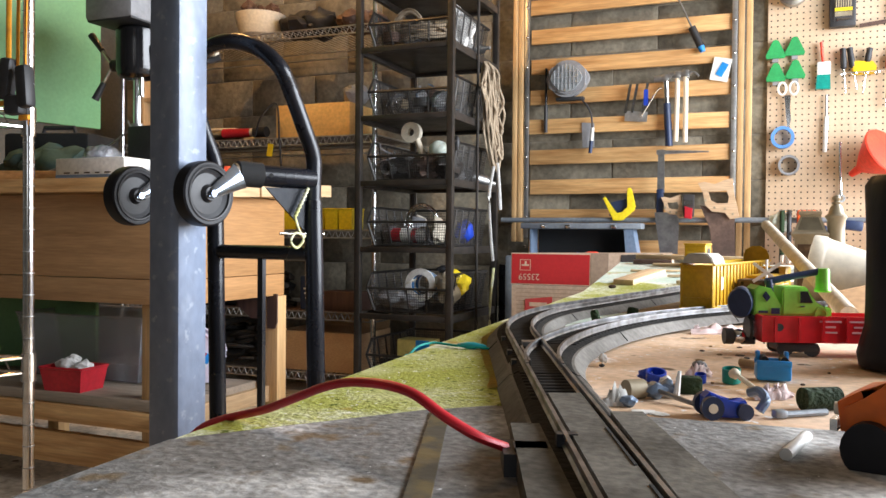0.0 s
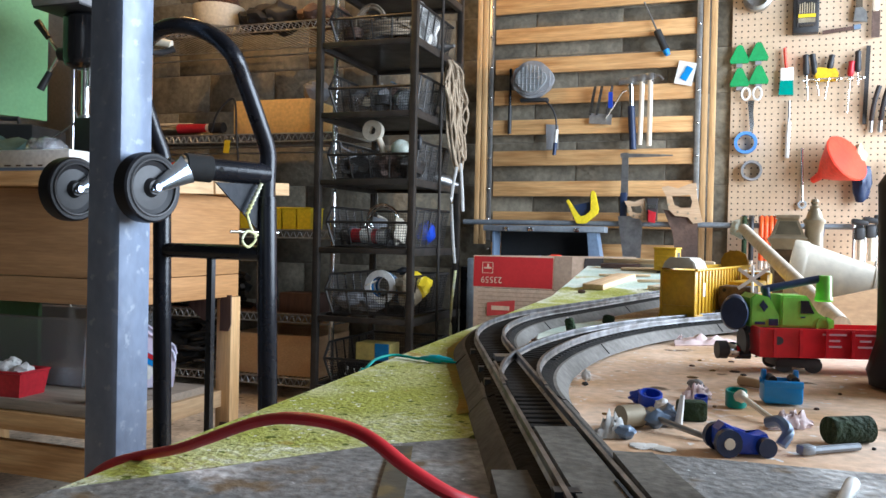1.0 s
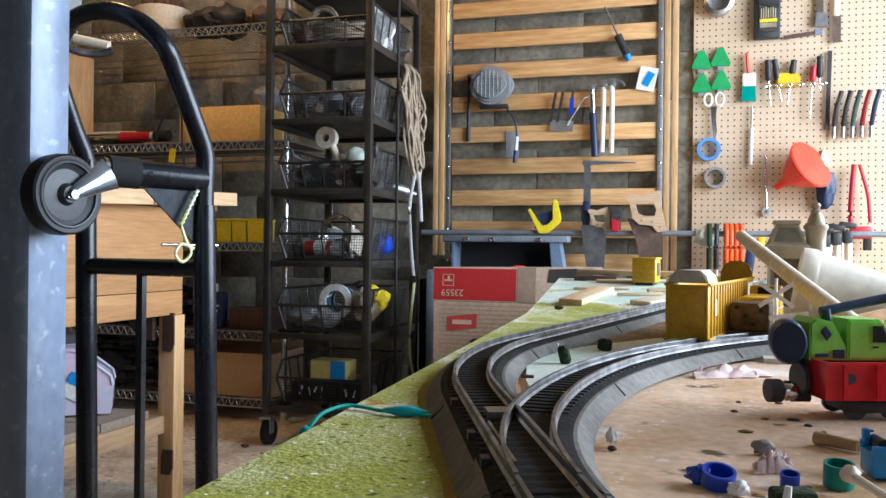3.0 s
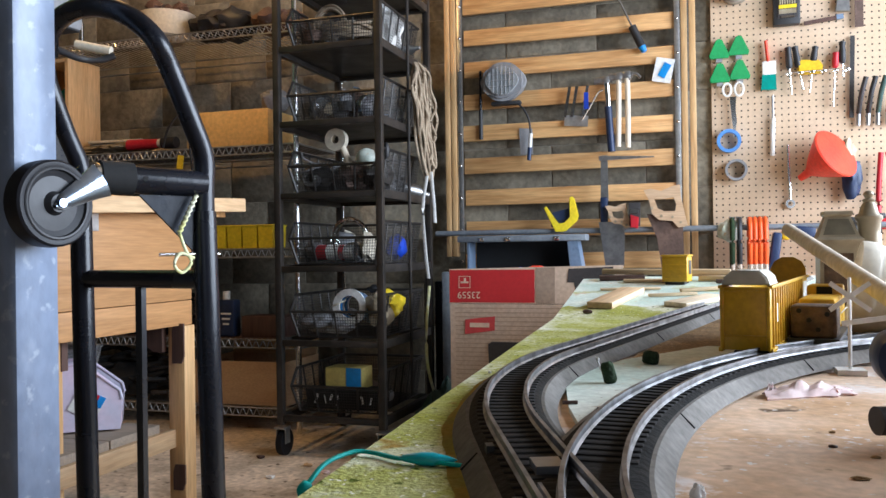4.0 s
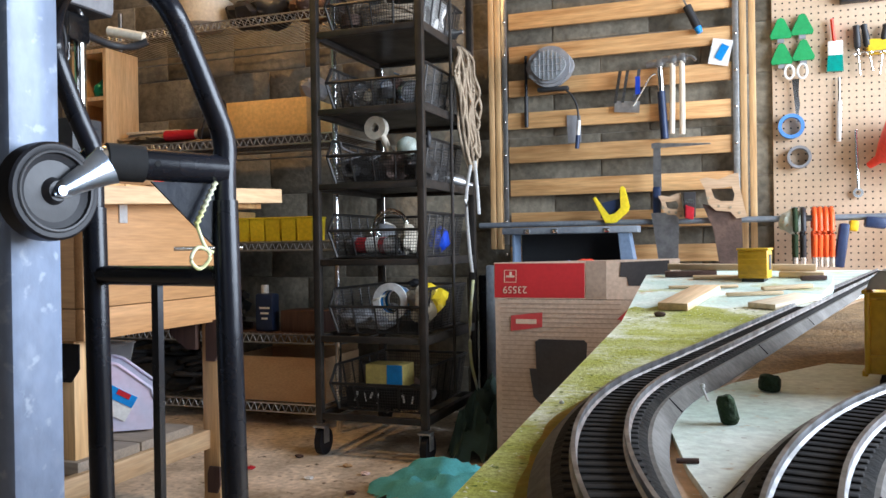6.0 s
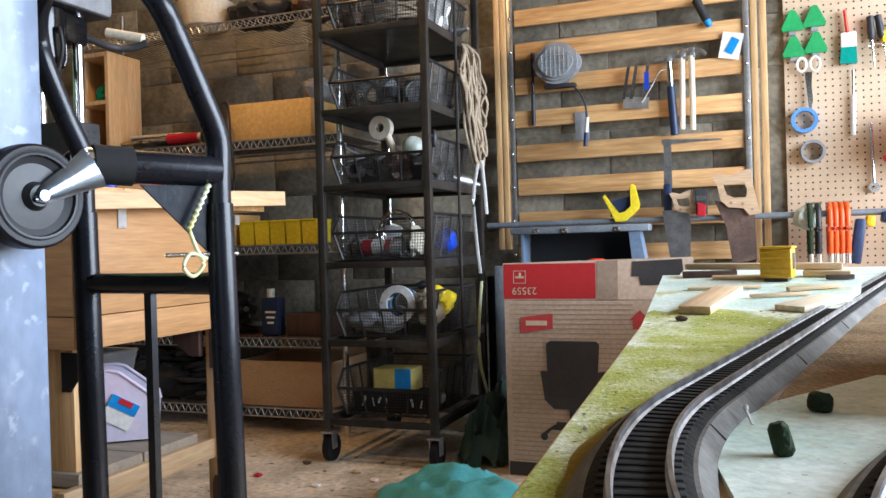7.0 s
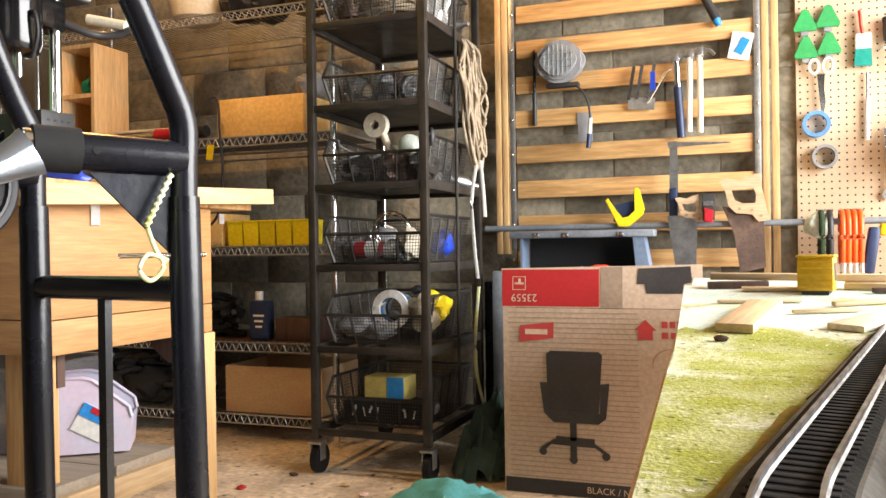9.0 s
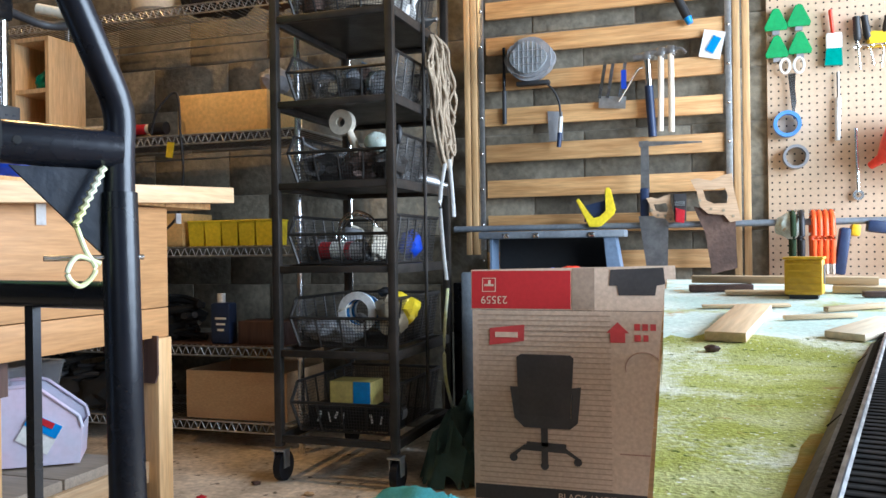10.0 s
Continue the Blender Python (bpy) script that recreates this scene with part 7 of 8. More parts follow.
# rope bundle on the side of the rack
bundle = thing("rope_bundle", "bundle of pale rope hung on the rack's side", "rope", (TX1 + 0.035, TY0 + 0.28, 1.46))
rnd = random.Random(5)
for k in range(16):
    w, l = rnd.uniform(0.014, 0.06), rnd.uniform(0.22, 0.44)
    oy, ox = rnd.uniform(-0.01, 0.03), rnd.uniform(-0.004, 0.035)
    jig = lambda a: rnd.uniform(-a, a)
    drift = 0.1 + jig(0.02)
    down = [(ox + jig(0.012), oy - w * f + drift * q + jig(0.012), -l * q) for q, f in ((0.08, 0.5), (0.25, 1.0), (0.45, 0.9), (0.65, 0.75), (0.85, 0.5))]
    back = [(ox + 0.008 + jig(0.012), oy + w * f + drift * q + jig(0.012), -l * q) for q, f in ((0.9, 0.4), (0.7, 0.8), (0.5, 1.0), (0.3, 0.9), (0.1, 0.5))]
    pts = [(ox * 0.4, oy * 0.4, 0.012)] + down + [(ox + 0.004, oy + drift, -l)] + back + [(ox * 0.4, oy * 0.4, 0.012)]
    sweep_part("strand", pts, 0.0052, ROPE, bundle, seg=7, n=5)
sweep_part("tail", [(0.03, 0.05, -0.42), (0.028, 0.0, -0.55), (0.03, 0.02, -0.72), (0.03, 0.05, -0.82)], 0.007, PAPER, bundle, "flat white strap end", flat=0.25)
sweep_part("tail", [(0.03, 0.1, -0.4), (0.03, 0.13, -0.52), (0.028, 0.15, -0.6)], 0.007, PAPER, bundle, "flat white strap end", flat=0.25)
sweep_part("tail", [(0.03, 0.06, -0.85), (0.03, 0.02, -1.0), (0.028, 0.03, -1.15), (0.03, 0.12, -1.3)], 0.006, ZIPYEL, bundle, "faded yellow strap", flat=0.25)

# ---- floor clutter ----


def cloth(name, label, c, s, mat, seed):
    """A draped heap of cloth with folds."""
    bm = B()
    n_ = 26
    grid_v = []
    for i in range(n_ + 1):
        row = []
        for j in range(n_ + 1):
            u, v = i / n_ * 2 - 1, j / n_ * 2 - 1
            r = math.sqrt(u * u + v * v)
            h = max(0.0, 1 - r * r) ** 0.8
            f = noise.noise(Vector((u * 2.2 + seed, v * 2.2, seed))) * 0.45 + 0.3 * (0.5 - abs(noise.noise(Vector((u * 3.4, v * 2.6 + seed, 3))) * 2)) + noise.noise(Vector((u * 9, v * 7 + seed, 5))) * 0.08
            row.append(bm.verts.new((c[0] + u * s[0] * (1 + 0.12 * f), c[1] + v * s[1] * (1 + 0.12 * f), c[2] + 0.004 + max(0.0, s[2] * h * (0.75 + f)))))
        grid_v.append(row)
    for i in range(n_):
        for j in range(n_):
            u, v = (i + 0.5) / n_ * 2 - 1, (j + 0.5) / n_ * 2 - 1
            if u * u + v * v < 1.0 + 0.2 * noise.noise(Vector((u * 3, v * 3, seed))):
                bm.faces.new((grid_v[i][j], grid_v[i + 1][j], grid_v[i + 1][j + 1], grid_v[i][j + 1]))
    bmesh.ops.delete(bm, geom=[v for v in bm.verts if not v.link_faces], context="VERTS")
    return solo(name, bm, mat, label, "cloth")


cloth("teal_bag", "limp teal canvas bag lying on the floor", (-0.79, 2.86, 0), (0.24, 0.17, 0.085), TEALCLOTH, 2.0)
cloth("dark_tarp", "dark green folded tarp on the floor behind the rack", (-0.83, 3.42, 0), (0.125, 0.24, 0.26), DARKTARP, 7.4)
for k, (x, y, w, d_, h, mt, nm, lb) in enumerate(((-0.9, 3.8, 0.1, 0.2, 0.62, BLACKPAINT, "black_case", "black upright case against the wall"), (-0.83, 3.7, 0.05, 0.05, 0.48, INK, "black_post", "short black post beside the carton"), (-0.87, 3.66, 0.06, 0.04, 0.66, TOOLGREY, "grey_strip", "dull grey metal strip leaning by the wall"))):
    bm = B()
    box(bm, (x, y, h / 2), (w, d_, h), bevel=0.008)
    solo(nm, bm, mt, lb, "case")
for k, (x, y, mt) in enumerate(((-1.25, 2.85, PAPER), (-1.1, 2.95, PINK), (-1.5, 2.9, REDTOOL), (-1.2, 3.02, CARDBOARD), (-0.95, 3.05, PAPER), (-1.05, 2.75, DARKWOOD), (-1.42, 3.08, DARKWOOD))):
    bm = B()
    lump(bm, (x, y, 0.006), (0.016, 0.011, 0.006), k, 0.6)
    solo("floor_scrap", bm, mt, "small scrap of litter on the concrete floor", "scrap", "floor scraps")
# ---- toys on the table ----
TZ = TABLE


def wheelset(parent, x, y, z, r=0.006, half=0.014):
    ax = rod_part("axle", (x, y - half, z), (x, y + half, z), 0.0012, STEEL, parent, seg=6)
    for s in (-1, 1):
        rod_part("wheel", (x, y + s * (half - 0.003), z), (x, y + s * half, z), r, INK, parent, seg=14)


boxcar = thing("toy_boxcar", "long yellow ribbed toy hopper car with a dusty grey cover", "toy train car", (0.155, 1.034, TZ), 78.3)
boxcar.scale = (0.93, 0.72, 0.82)
L_, W_, H0, H1 = 0.268, 0.046, 0.018, 0.072
for s in (-1, 1):
    block_part("side_wall", (L_ / 2, s * (W_ / 2 - 0.001), (H0 + H1) / 2), (L_ - 0.004, 0.002, H1 - H0), TRAINYEL, boxcar, bevel=0.0006)
    for k in range(15):
        block_part("side_rib", (0.012 + k * 0.0141, s * (W_ / 2 + 0.0008), (H0 + H1) / 2), (0.0028, 0.0022, H1 - H0 - 0.002), TRAINYEL, boxcar, bevel=0.0005)
    block_part("top_rail", (L_ / 2, s * (W_ / 2 + 0.0005), H1), (L_, 0.004, 0.003), TRAINYEL, boxcar, bevel=0.0008)
    block_part("sill", (L_ / 2, s * (W_ / 2 + 0.0005), H0), (L_, 0.004, 0.004), TRAINYEL, boxcar, bevel=0.0008)
    block_part("print_panel", (0.036, s * (W_ / 2 + 0.0004), 0.048), (0.011, 0.0006, 0.016), PAPER, boxcar, "small white printed panel")
    block_part("data_panel", (0.238, s * (W_ / 2 + 0.0006), 0.05), (0.03, 0.001, 0.034), PAPER, boxcar, "pale printed panel near the far end")
bm = B()
box(bm, (0.001, 0, (H0 + H1) / 2), (0.003, W_ - 0.001, H1 - H0), bevel=0.001)
part("end_wall", bm, TRAINYEL, boxcar)
bm = B()
prism(bm, [(-0.022, H0), (0.022, H0), (0.022, H1 + 0.008), (0.017, H1 + 0.017), (0.007, H1 + 0.022), (-0.007, H1 + 0.022), (-0.017, H1 + 0.017), (-0.022, H1 + 0.008)], 0.003, pose(L_ - 0.0005, 0, 0, 0, 0, 90))
part("arched_end", bm, TRAINYEL, boxcar, "tall arched yellow end")
for z in (H0 + 0.012, H1 - 0.004):
    block_part("end_rib", (-0.001, 0, z), (0.0014, W_ - 0.006, 0.0016), TRAINYEL, boxcar)
for s in (-1, 1):
    block_part("corner_post", (-0.0005, s * (W_ / 2 - 0.0015), (H0 + H1) / 2), (0.003, 0.004, H1 - H0), TRAINYEL, boxcar, bevel=0.0012)
block_part("load_floor", (L_ / 2, 0, 0.05), (L_ - 0.006, W_ - 0.005, 0.003), OCHRE, boxcar, "ochre scatter inside the car")
bm = B()
prism(bm, [(-W_ / 2 + 0.0005, 0), (W_ / 2 - 0.0005, 0), (W_ / 2 - 0.003, 0.007), (W_ / 2 - 0.01, 0.0125), (-W_ / 2 + 0.01, 0.0125), (-W_ / 2 + 0.003, 0.007)], 0.046, pose(0.048, 0, H1 + 0.0016, 0, 0, 90), 0.0015)
part("cover", bm, TRAINROOF, boxcar, "dusty translucent grey cover over the near end")
block_part("underframe", (L_ / 2, 0, 0.0135), (L_ - 0.01, 0.024, 0.006), INK, boxcar)
for x in (0.03, L_ - 0.03):
    block_part("truck_frame", (x, 0, 0.0085), (0.034, 0.03, 0.008), INK, boxcar, bevel=0.001)
    wheelset(boxcar, x - 0.011, 0, 0.0075, 0.0072)
    wheelset(boxcar, x + 0.011, 0, 0.0075, 0.0072)
block_part("coupler", (-0.006, 0, 0.012), (0.014, 0.007, 0.006), INK, boxcar, bevel=0.001)

loco = thing("toy_locomotive", "low yellow toy switcher, its shaded nose coloured brown", "toy locomotive", (0.207, 1.1, TZ), 78.3)
loco.scale = (0.78, 0.78, 0.78)
block_part("hood", (0.075, 0, 0.042), (0.09, 0.034, 0.034), TRAINYEL, loco, bevel=0.003)
# The nose's brown colour stands in for shade on the near end.
block_part("nose", (0.012, 0, 0.0385), (0.034, 0.043, 0.032), DARKBROWN, loco, "nose block coloured dark brown for its shaded end", bevel=0.004)
for y, z in ((-0.012, 0.046), (0.004, 0.04), (0.013, 0.049), (-0.004, 0.031)):
    rod_part("nose_hole", (-0.0056, y, z), (-0.0046, y, z), 0.0024, BLACKIN, loco, seg=10)
for s in (-1, 1):
    block_part("side_window", (0.045, s * 0.0172, 0.048), (0.016, 0.001, 0.012), BLACKIN, loco)
block_part("cab", (0.14, 0, 0.046), (0.036, 0.036, 0.046), TRAINYEL, loco, bevel=0.003)
block_part("end_window", (0.1215, 0, 0.063), (0.001, 0.016, 0.008), BLACKIN, loco)
block_part("running_board", (0.075, 0, 0.02), (0.17, 0.046, 0.005), INK, loco)
for x in (0.02, 0.125):
    block_part("truck_frame", (x, 0, 0.01), (0.05, 0.034, 0.012), INK, loco)
    wheelset(loco, x - 0.014, 0, 0.0078, 0.0075, 0.015)
    wheelset(loco, x + 0.014, 0, 0.0078, 0.0075, 0.015)
for s in (-1, 1):
    sweep_part("handrail", [(0.12, s * 0.022, 0.024), (0.12, s * 0.022, 0.045), (0.03, s * 0.022, 0.045)], 0.0007, WHITE, loco, seg=6, n=0)

lan = thing("lantern", "old tarnished brass lantern standing behind the toy cars", "lantern", (0.272, 1.446, TZ))
bm = B()
lathe(bm, [(0.001, 0.0), (0.032, 0.0), (0.032, 0.006), (0.0285, 0.01), (0.0285, 0.086), (0.033, 0.09), (0.035, 0.094), (0.031, 0.097), (0.001, 0.097)], 4, pose(0, 0, 0, 0, 0, 45))
part("body", bm, BRASSY, lan)
# Dark brown panes laid on two faces of the body.
block_part("front_pane", (-0.001, -0.0205, 0.05), (0.03, 0.001, 0.058), DARKBROWN, lan, "dark brown lantern pane")
block_part("side_pane", (0.0205, 0, 0.05), (0.001, 0.03, 0.058), DARKBROWN, lan, "dark brown lantern pane")
bm = B()
lathe(bm, [(0.03, 0.097), (0.018, 0.12), (0.021, 0.122), (0.021, 0.126), (0.001, 0.127)], 4, pose(0, 0, 0, 0, 0, 45))
part("roof", bm, BRASSY, lan)
bm = B()
lean = math.degrees(math.atan2(0.0085, 0.023))
prism(bm, [(-0.0165, 0.0), (0.0165, 0.0), (0.0105, 0.019), (-0.0105, 0.019)], 0.0012, pose(0, -0.0204, 0.0995, -lean, 0, 0))
part("roof_panel", bm, TARNISH, lan, "dull recessed roof panel")
bm = B()
lathe(bm, [(0.001, 0.0), (0.0125, 0.0), (0.0125, 0.07), (0.0115, 0.1), (0.0125, 0.114), (0.0145, 0.117), (0.0145, 0.12), (0.0105, 0.123), (0.0085, 0.131), (0.0055, 0.136), (0.0068, 0.1385), (0.0035, 0.1405), (0.0058, 0.1445), (0.0042, 0.148), (0.001, 0.149)], 10, Matrix.Translation((0.034, 0.004, 0)))
part("finial", bm, BRASSY, lan)

sign = thing("crossing_sign", "white toy railway crossbuck sign on a post", "toy sign", (0.2215, 1.034, TZ))
sign.scale = (0.9, 0.9, 0.95)
rod_part("post", (0, 0, 0), (0, 0, 0.069), 0.0013, WHITE, sign, seg=8)
for a in (35, -35):
    block_part("board", (0, -0.002 - 0.0008 * (a + 35) / 35, 0.0555), (0.034, 0.0013, 0.0034), WHITE, sign, rot=(0, a, 0))
block_part("base", (0, 0, 0.002), (0.02, 0.02, 0.004), WHITE, sign)
block_part("lower_board", (0.01, -0.002, 0.0385), (0.032, 0.0013, 0.0036), WHITE, sign, rot=(0, -8, 0))



def slope_z(y):
    return Z1 + 0.0002 + max(0.0, y - 1.42) * 0.073


ybox = thing("toy_end_car", "small square yellow toy car body standing on the mint board", "toy train car", (0.083, 1.78, slope_z(1.78) + 0.004), 80)
block_part("underframe", (0.02, 0, -0.001), (0.036, 0.03, 0.005), BLACKPLASTIC, ybox)
block_part("body", (0.02, 0, 0.021), (0.04, 0.04, 0.04), TRAINYEL, ybox, bevel=0.002)
for k in range(5):
    block_part("end_rib", (-0.0004, 0, 0.006 + 0.0075 * k), (0.0014, 0.037, 0.002), TRAINYEL, ybox)
block_part("roof_board", (0.02, 0, 0.0425), (0.043, 0.043, 0.003), TRAINYEL, ybox, bevel=0.001)
block_part("side_print", (0.02, -0.0206, 0.024), (0.018, 0.0008, 0.022), INK, ybox)


def board(c, s, rot, mat=None, label="pale scrap of sawn pine lying on the table"):
    bm = B()
    box(bm, c, s, rot, 0.0008)
    return solo("wood_scrap", bm, mat or SCRAP, label, "wood scrap", "wood scraps")


def lay(x, y, s, rz, mat=None, label="pale scrap of sawn pine lying on the mint board", up=0.0):
    """A scrap resting on the sloping mint board."""
    bm = B()
    box(bm, (0, 0, s[2] / 2 + 0.001), s, None, 0.0008)
    ob = solo("wood_scrap", bm, mat or SCRAP, label, "wood scrap", "wood scraps")
    ob.matrix_basis = Matrix.Translation((x, y, slope_z(y) + up)) @ Matrix.Rotation(math.atan(0.073), 4, "X") @ Matrix.Rotation(radians(rz), 4, "Z")


bm = B()
wp = [(edge_x(1.42) + 0.003, 1.42), (0.12, 1.42), (0.185, 1.78), (0.195, 1.875), (edge_x(1.875) + 0.003, 1.875)]
lo = [bm.verts.new((x, y, Z1 - 0.001)) for x, y in wp]
hi = [bm.verts.new((x, y, slope_z(y))) for x, y in wp]
bm.faces.new(hi), bm.faces.new(lo[::-1])
for j in range(5):
    bm.faces.new((lo[j], lo[(j + 1) % 5], hi[(j + 1) % 5], hi[j]))
solo("mint_board", bm, MINT, "pale mint painted board raised toward the table end", "board")
bm = B()
fringe = [(edge_x(1.42) + 0.0032, 1.42), (0.12, 1.42), (0.14, 1.54)] + [(0.14 - 0.0145 * k, 1.535 + 0.035 * noise.noise(Vector((k * 0.9, 3.3, 0)))) for k in range(1, 14)] + [(edge_x(1.52) + 0.0032, 1.52)]
top = [bm.verts.new((x, y, slope_z(y) + 0.0004)) for x, y in fringe]
low = [bm.verts.new((x, y, slope_z(y) - 0.0008)) for x, y in fringe]
bm.faces.new(top), bm.faces.new(low[::-1])
for j in range(len(fringe)):
    bm.faces.new((low[j], low[(j + 1) % len(fringe)], top[(j + 1) % len(fringe)], top[j]))
part("grass_fringe", bm, GRASS, bpy.data.objects["mint_board"], "ragged grass paint along the board edge")
bm = B()
ramp = [(edge_x(1.3) + 0.0032, 1.3, Z1 + 0.00005), (0.085, 1.3, Z1 + 0.00005), (0.12, 1.4202, slope_z(1.42) + 0.0004), (edge_x(1.42) + 0.0032, 1.4202, slope_z(1.42) + 0.0004)]
up_v = [bm.verts.new(p) for p in ramp]
dn_v = [bm.verts.new((x, y, Z1 - 0.0012)) for x, y, z in ramp]
bm.faces.new(up_v), bm.faces.new(dn_v[::-1])
for j in range(4):
    bm.faces.new((dn_v[j], dn_v[(j + 1) % 4], up_v[(j + 1) % 4], up_v[j]))
part("grass_lip", bm, GRASS, bpy.data.objects["mint_board"], "grass paint running up on to the board")
lay(0.012, 1.59, (0.034, 0.17, 0.0085), -10, SCRAPY)
lay(-0.005, 1.845, (0.075, 0.014, 0.008), 8, DARKWOOD, "dark stained stick lying under a lath")
lay(0.05, 1.82, (0.1, 0.02, 0.004), 4)
lay(0.15, 1.835, (0.06, 0.02, 0.008), -10)
lay(0.065, 1.852, (0.21, 0.011, 0.009), -6, None, "long pale pine lath across other scraps", 0.0085)
lay(0.118, 1.57, (0.034, 0.1, 0.006), -32, WHITEWOOD, "white painted wood scrap lying by the track")
lay(0.085, 1.64, (0.07, 0.007, 0.004), 18)
lay(0.125, 1.7, (0.07, 0.008, 0.005), 30)
lay(0.02, 1.71, (0.09, 0.012, 0.003), 10)
lay(0.163, 1.8, (0.034, 0.009, 0.006), 10, DARKWOOD, "short dark stick lying on the mint board")
bm = B()
lump(bm, (-0.013, 1.465, slope_z(1.465) + 0.003), (0.006, 0.004, 0.003), 3, 0.3, 3)
solo("pebble", bm, DARKWOOD, "small dark pebble on the mint paint", "pebble")
bm = B()
lump(bm, (-0.015, 0.975, TZ + 0.0026), (0.0013, 0.0013, 0.0012), 3, 0.2, 3)
solo("white_bead", bm, WHITE, "tiny white bead on the grass paint", "bead")


def shrub(x, y, r, h, lean, rz):
    bm = B()
    m = Matrix.Translation((x, y, TZ + 0.003)) @ Matrix.Rotation(radians(rz), 4, "Z") @ Matrix.Rotation(radians(lean), 4, "Y")
    lathe(bm, [(0.0002, 0), (r * 0.75, 0.0002), (r, h * 0.15), (r * 1.03, h * 0.5), (r * 0.98, h * 0.85), (r * 0.7, h), (0.0002, h)], 20, m)
    for v in bm.verts:
        v.co += 0.0005 * noise.noise_vector(v.co * 420)
    return solo("foam_shrub", bm, DKGREEN, "little dark green foam plug on the mint paint", "foam plug", "foam plugs")


shrub(0.0718, 0.943, 0.0042, 0.0135, -14, 0)
shrub(0.0895, 1.036, 0.0058, 0.0095, 10, 30)
bm = B()
sweep(bm, smooth_path([(0.059, 0.997, TZ + 0.003), (0.0575, 1.0, TZ + 0.006), (0.056, 1.002, TZ + 0.009)], 5), 0.0008, 6)
lump(bm, (0.056, 1.002, TZ + 0.01), (0.0013, 0.001, 0.0015), 1)
solo("toy_lamp", bm, WHITE, "tiny white toy post by the curved track", "toy post")
bm = B()
rod(bm, (0.0535, 0.866, TZ + 0.004), (0.0615, 0.868, TZ + 0.004), 0.0011, seg=8)
solo("twig", bm, DARKWOOD, "short brown twig on the mint paint", "twig")

# gondola with tow truck
gond = thing("toy_gondola", "red toy gondola railway car standing on the table", "toy train car", (0.217, 0.813, TZ), 18)
gond.scale = (0.8, 0.78, 0.71)
GL, GW = 0.19, 0.045
bm = B()
box(bm, (GL / 2, 0, 0.017), (GL, GW, 0.003))
for s in (-1, 1):
    box(bm, (GL / 2, s * GW / 2, 0.029), (GL, 0.002, 0.027))
box(bm, (0.001, 0, 0.029), (0.002, GW - 0.002, 0.027))
box(bm, (GL - 0.001, 0, 0.029), (0.002, GW - 0.002, 0.027))
part("tub", bm, TRAINRED, gond)
for k in range(9):
    block_part("side_rib", (0.012 + k * 0.021, -GW / 2 - 0.0015, 0.029), (0.0025, 0.002, 0.024), TRAINRED, gond)
for k in range(2):
    for j, w in enumerate((0.019, 0.009, 0.012)):
        block_part("print_bar", (0.06 + k * 0.025, -GW / 2 - 0.0014, 0.0375 - 0.0055 * j), (w, 0.0008, 0.0017), PALEPRINT, gond)
bm = B()
rod(bm, (0.015, -GW / 2 - 0.0016, 0.031), (0.015, -GW / 2 - 0.0006, 0.031), 0.004, seg=14)
part("round_mark", bm, INK, gond)
for x in (0.035, GL - 0.035):
    block_part("truck_frame", (x, 0, 0.0095), (0.036, 0.034, 0.009), INK, gond, bevel=0.002)
    wheelset(gond, x - 0.012, 0, 0.0075, 0.0072, 0.016)
    wheelset(gond, x + 0.012, 0, 0.0075, 0.0072, 0.016)
bm = B()
bmesh.ops.create_uvsphere(bm, u_segments=18, v_segments=12, radius=0.0075, matrix=Matrix.Translation((-0.016, -0.004, 0.019)))
part("buffer_ball", bm, CHROME, gond, "shiny steel ball on the coupler")
rod_part("buffer_cup", (-0.029, -0.004, 0.019), (-0.021, -0.004, 0.019), 0.0085, INK, gond, seg=18)
rod_part("brake_wheel", (-0.006, 0.004, 0.026), (-0.003, 0.004, 0.026), 0.013, INK, gond, seg=18)
rod_part("coupler", (-0.012, 0, 0.014), (0.0, 0, 0.014), 0.004, INK, gond)

tow = thing("toy_tow_truck", "lime green toy crane truck riding in the red gondola", "toy truck", (0.209, 0.82, TZ + 0.0115), 18)
tow.scale = (0.56, 0.7, 0.74)
bm = B()
r = 0.0158
lathe(bm, [(0.001, -0.0155), (r * 0.25, -0.0155), (r * 0.3, -0.0135), (r * 0.62, -0.0135), (r * 0.7, -0.016), (r * 0.9, -0.016), (r, -0.013), (r, 0.013), (r * 0.9, 0.016), (0.001, 0.016)], 28, Matrix.Translation((-0.004, 0, 0.036)) @ Euler((radians(90), 0, radians(-24))).to_matrix().to_4x4())
part("drum", bm, NAVY, tow, "dark navy plastic winding drum")
bm = B()
prism(bm, [(0.008, 0.024), (0.043, 0.024), (0.043, 0.034), (0.03, 0.051), (0.014, 0.054), (0.008, 0.05)], 0.034, Matrix.Translation((0, -0.017, 0)), 0.0015)
part("rear_body", bm, LIME, tow)
for z, w in ((0.0285, 0.011),):
    block_part("rear_plate", (0.035, -0.0174, z), (w, 0.0008, 0.006), NAVY, tow, "small dark printed plate")
    block_part("rear_plate", (0.019, -0.0174, z - 0.001), (0.012, 0.0008, 0.0025), NAVY, tow, "small dark printed plate")
bm = B()
box(bm, (0.023, -0.0173, 0.043), (0.0085, 0.0008, 0.0065), (0, 45, 0))
box(bm, (0.023, -0.0177, 0.043), (0.0055, 0.0008, 0.004), (0, 45, 0))
part("diamond_mark", bm, NAVY, tow)
bm = B()
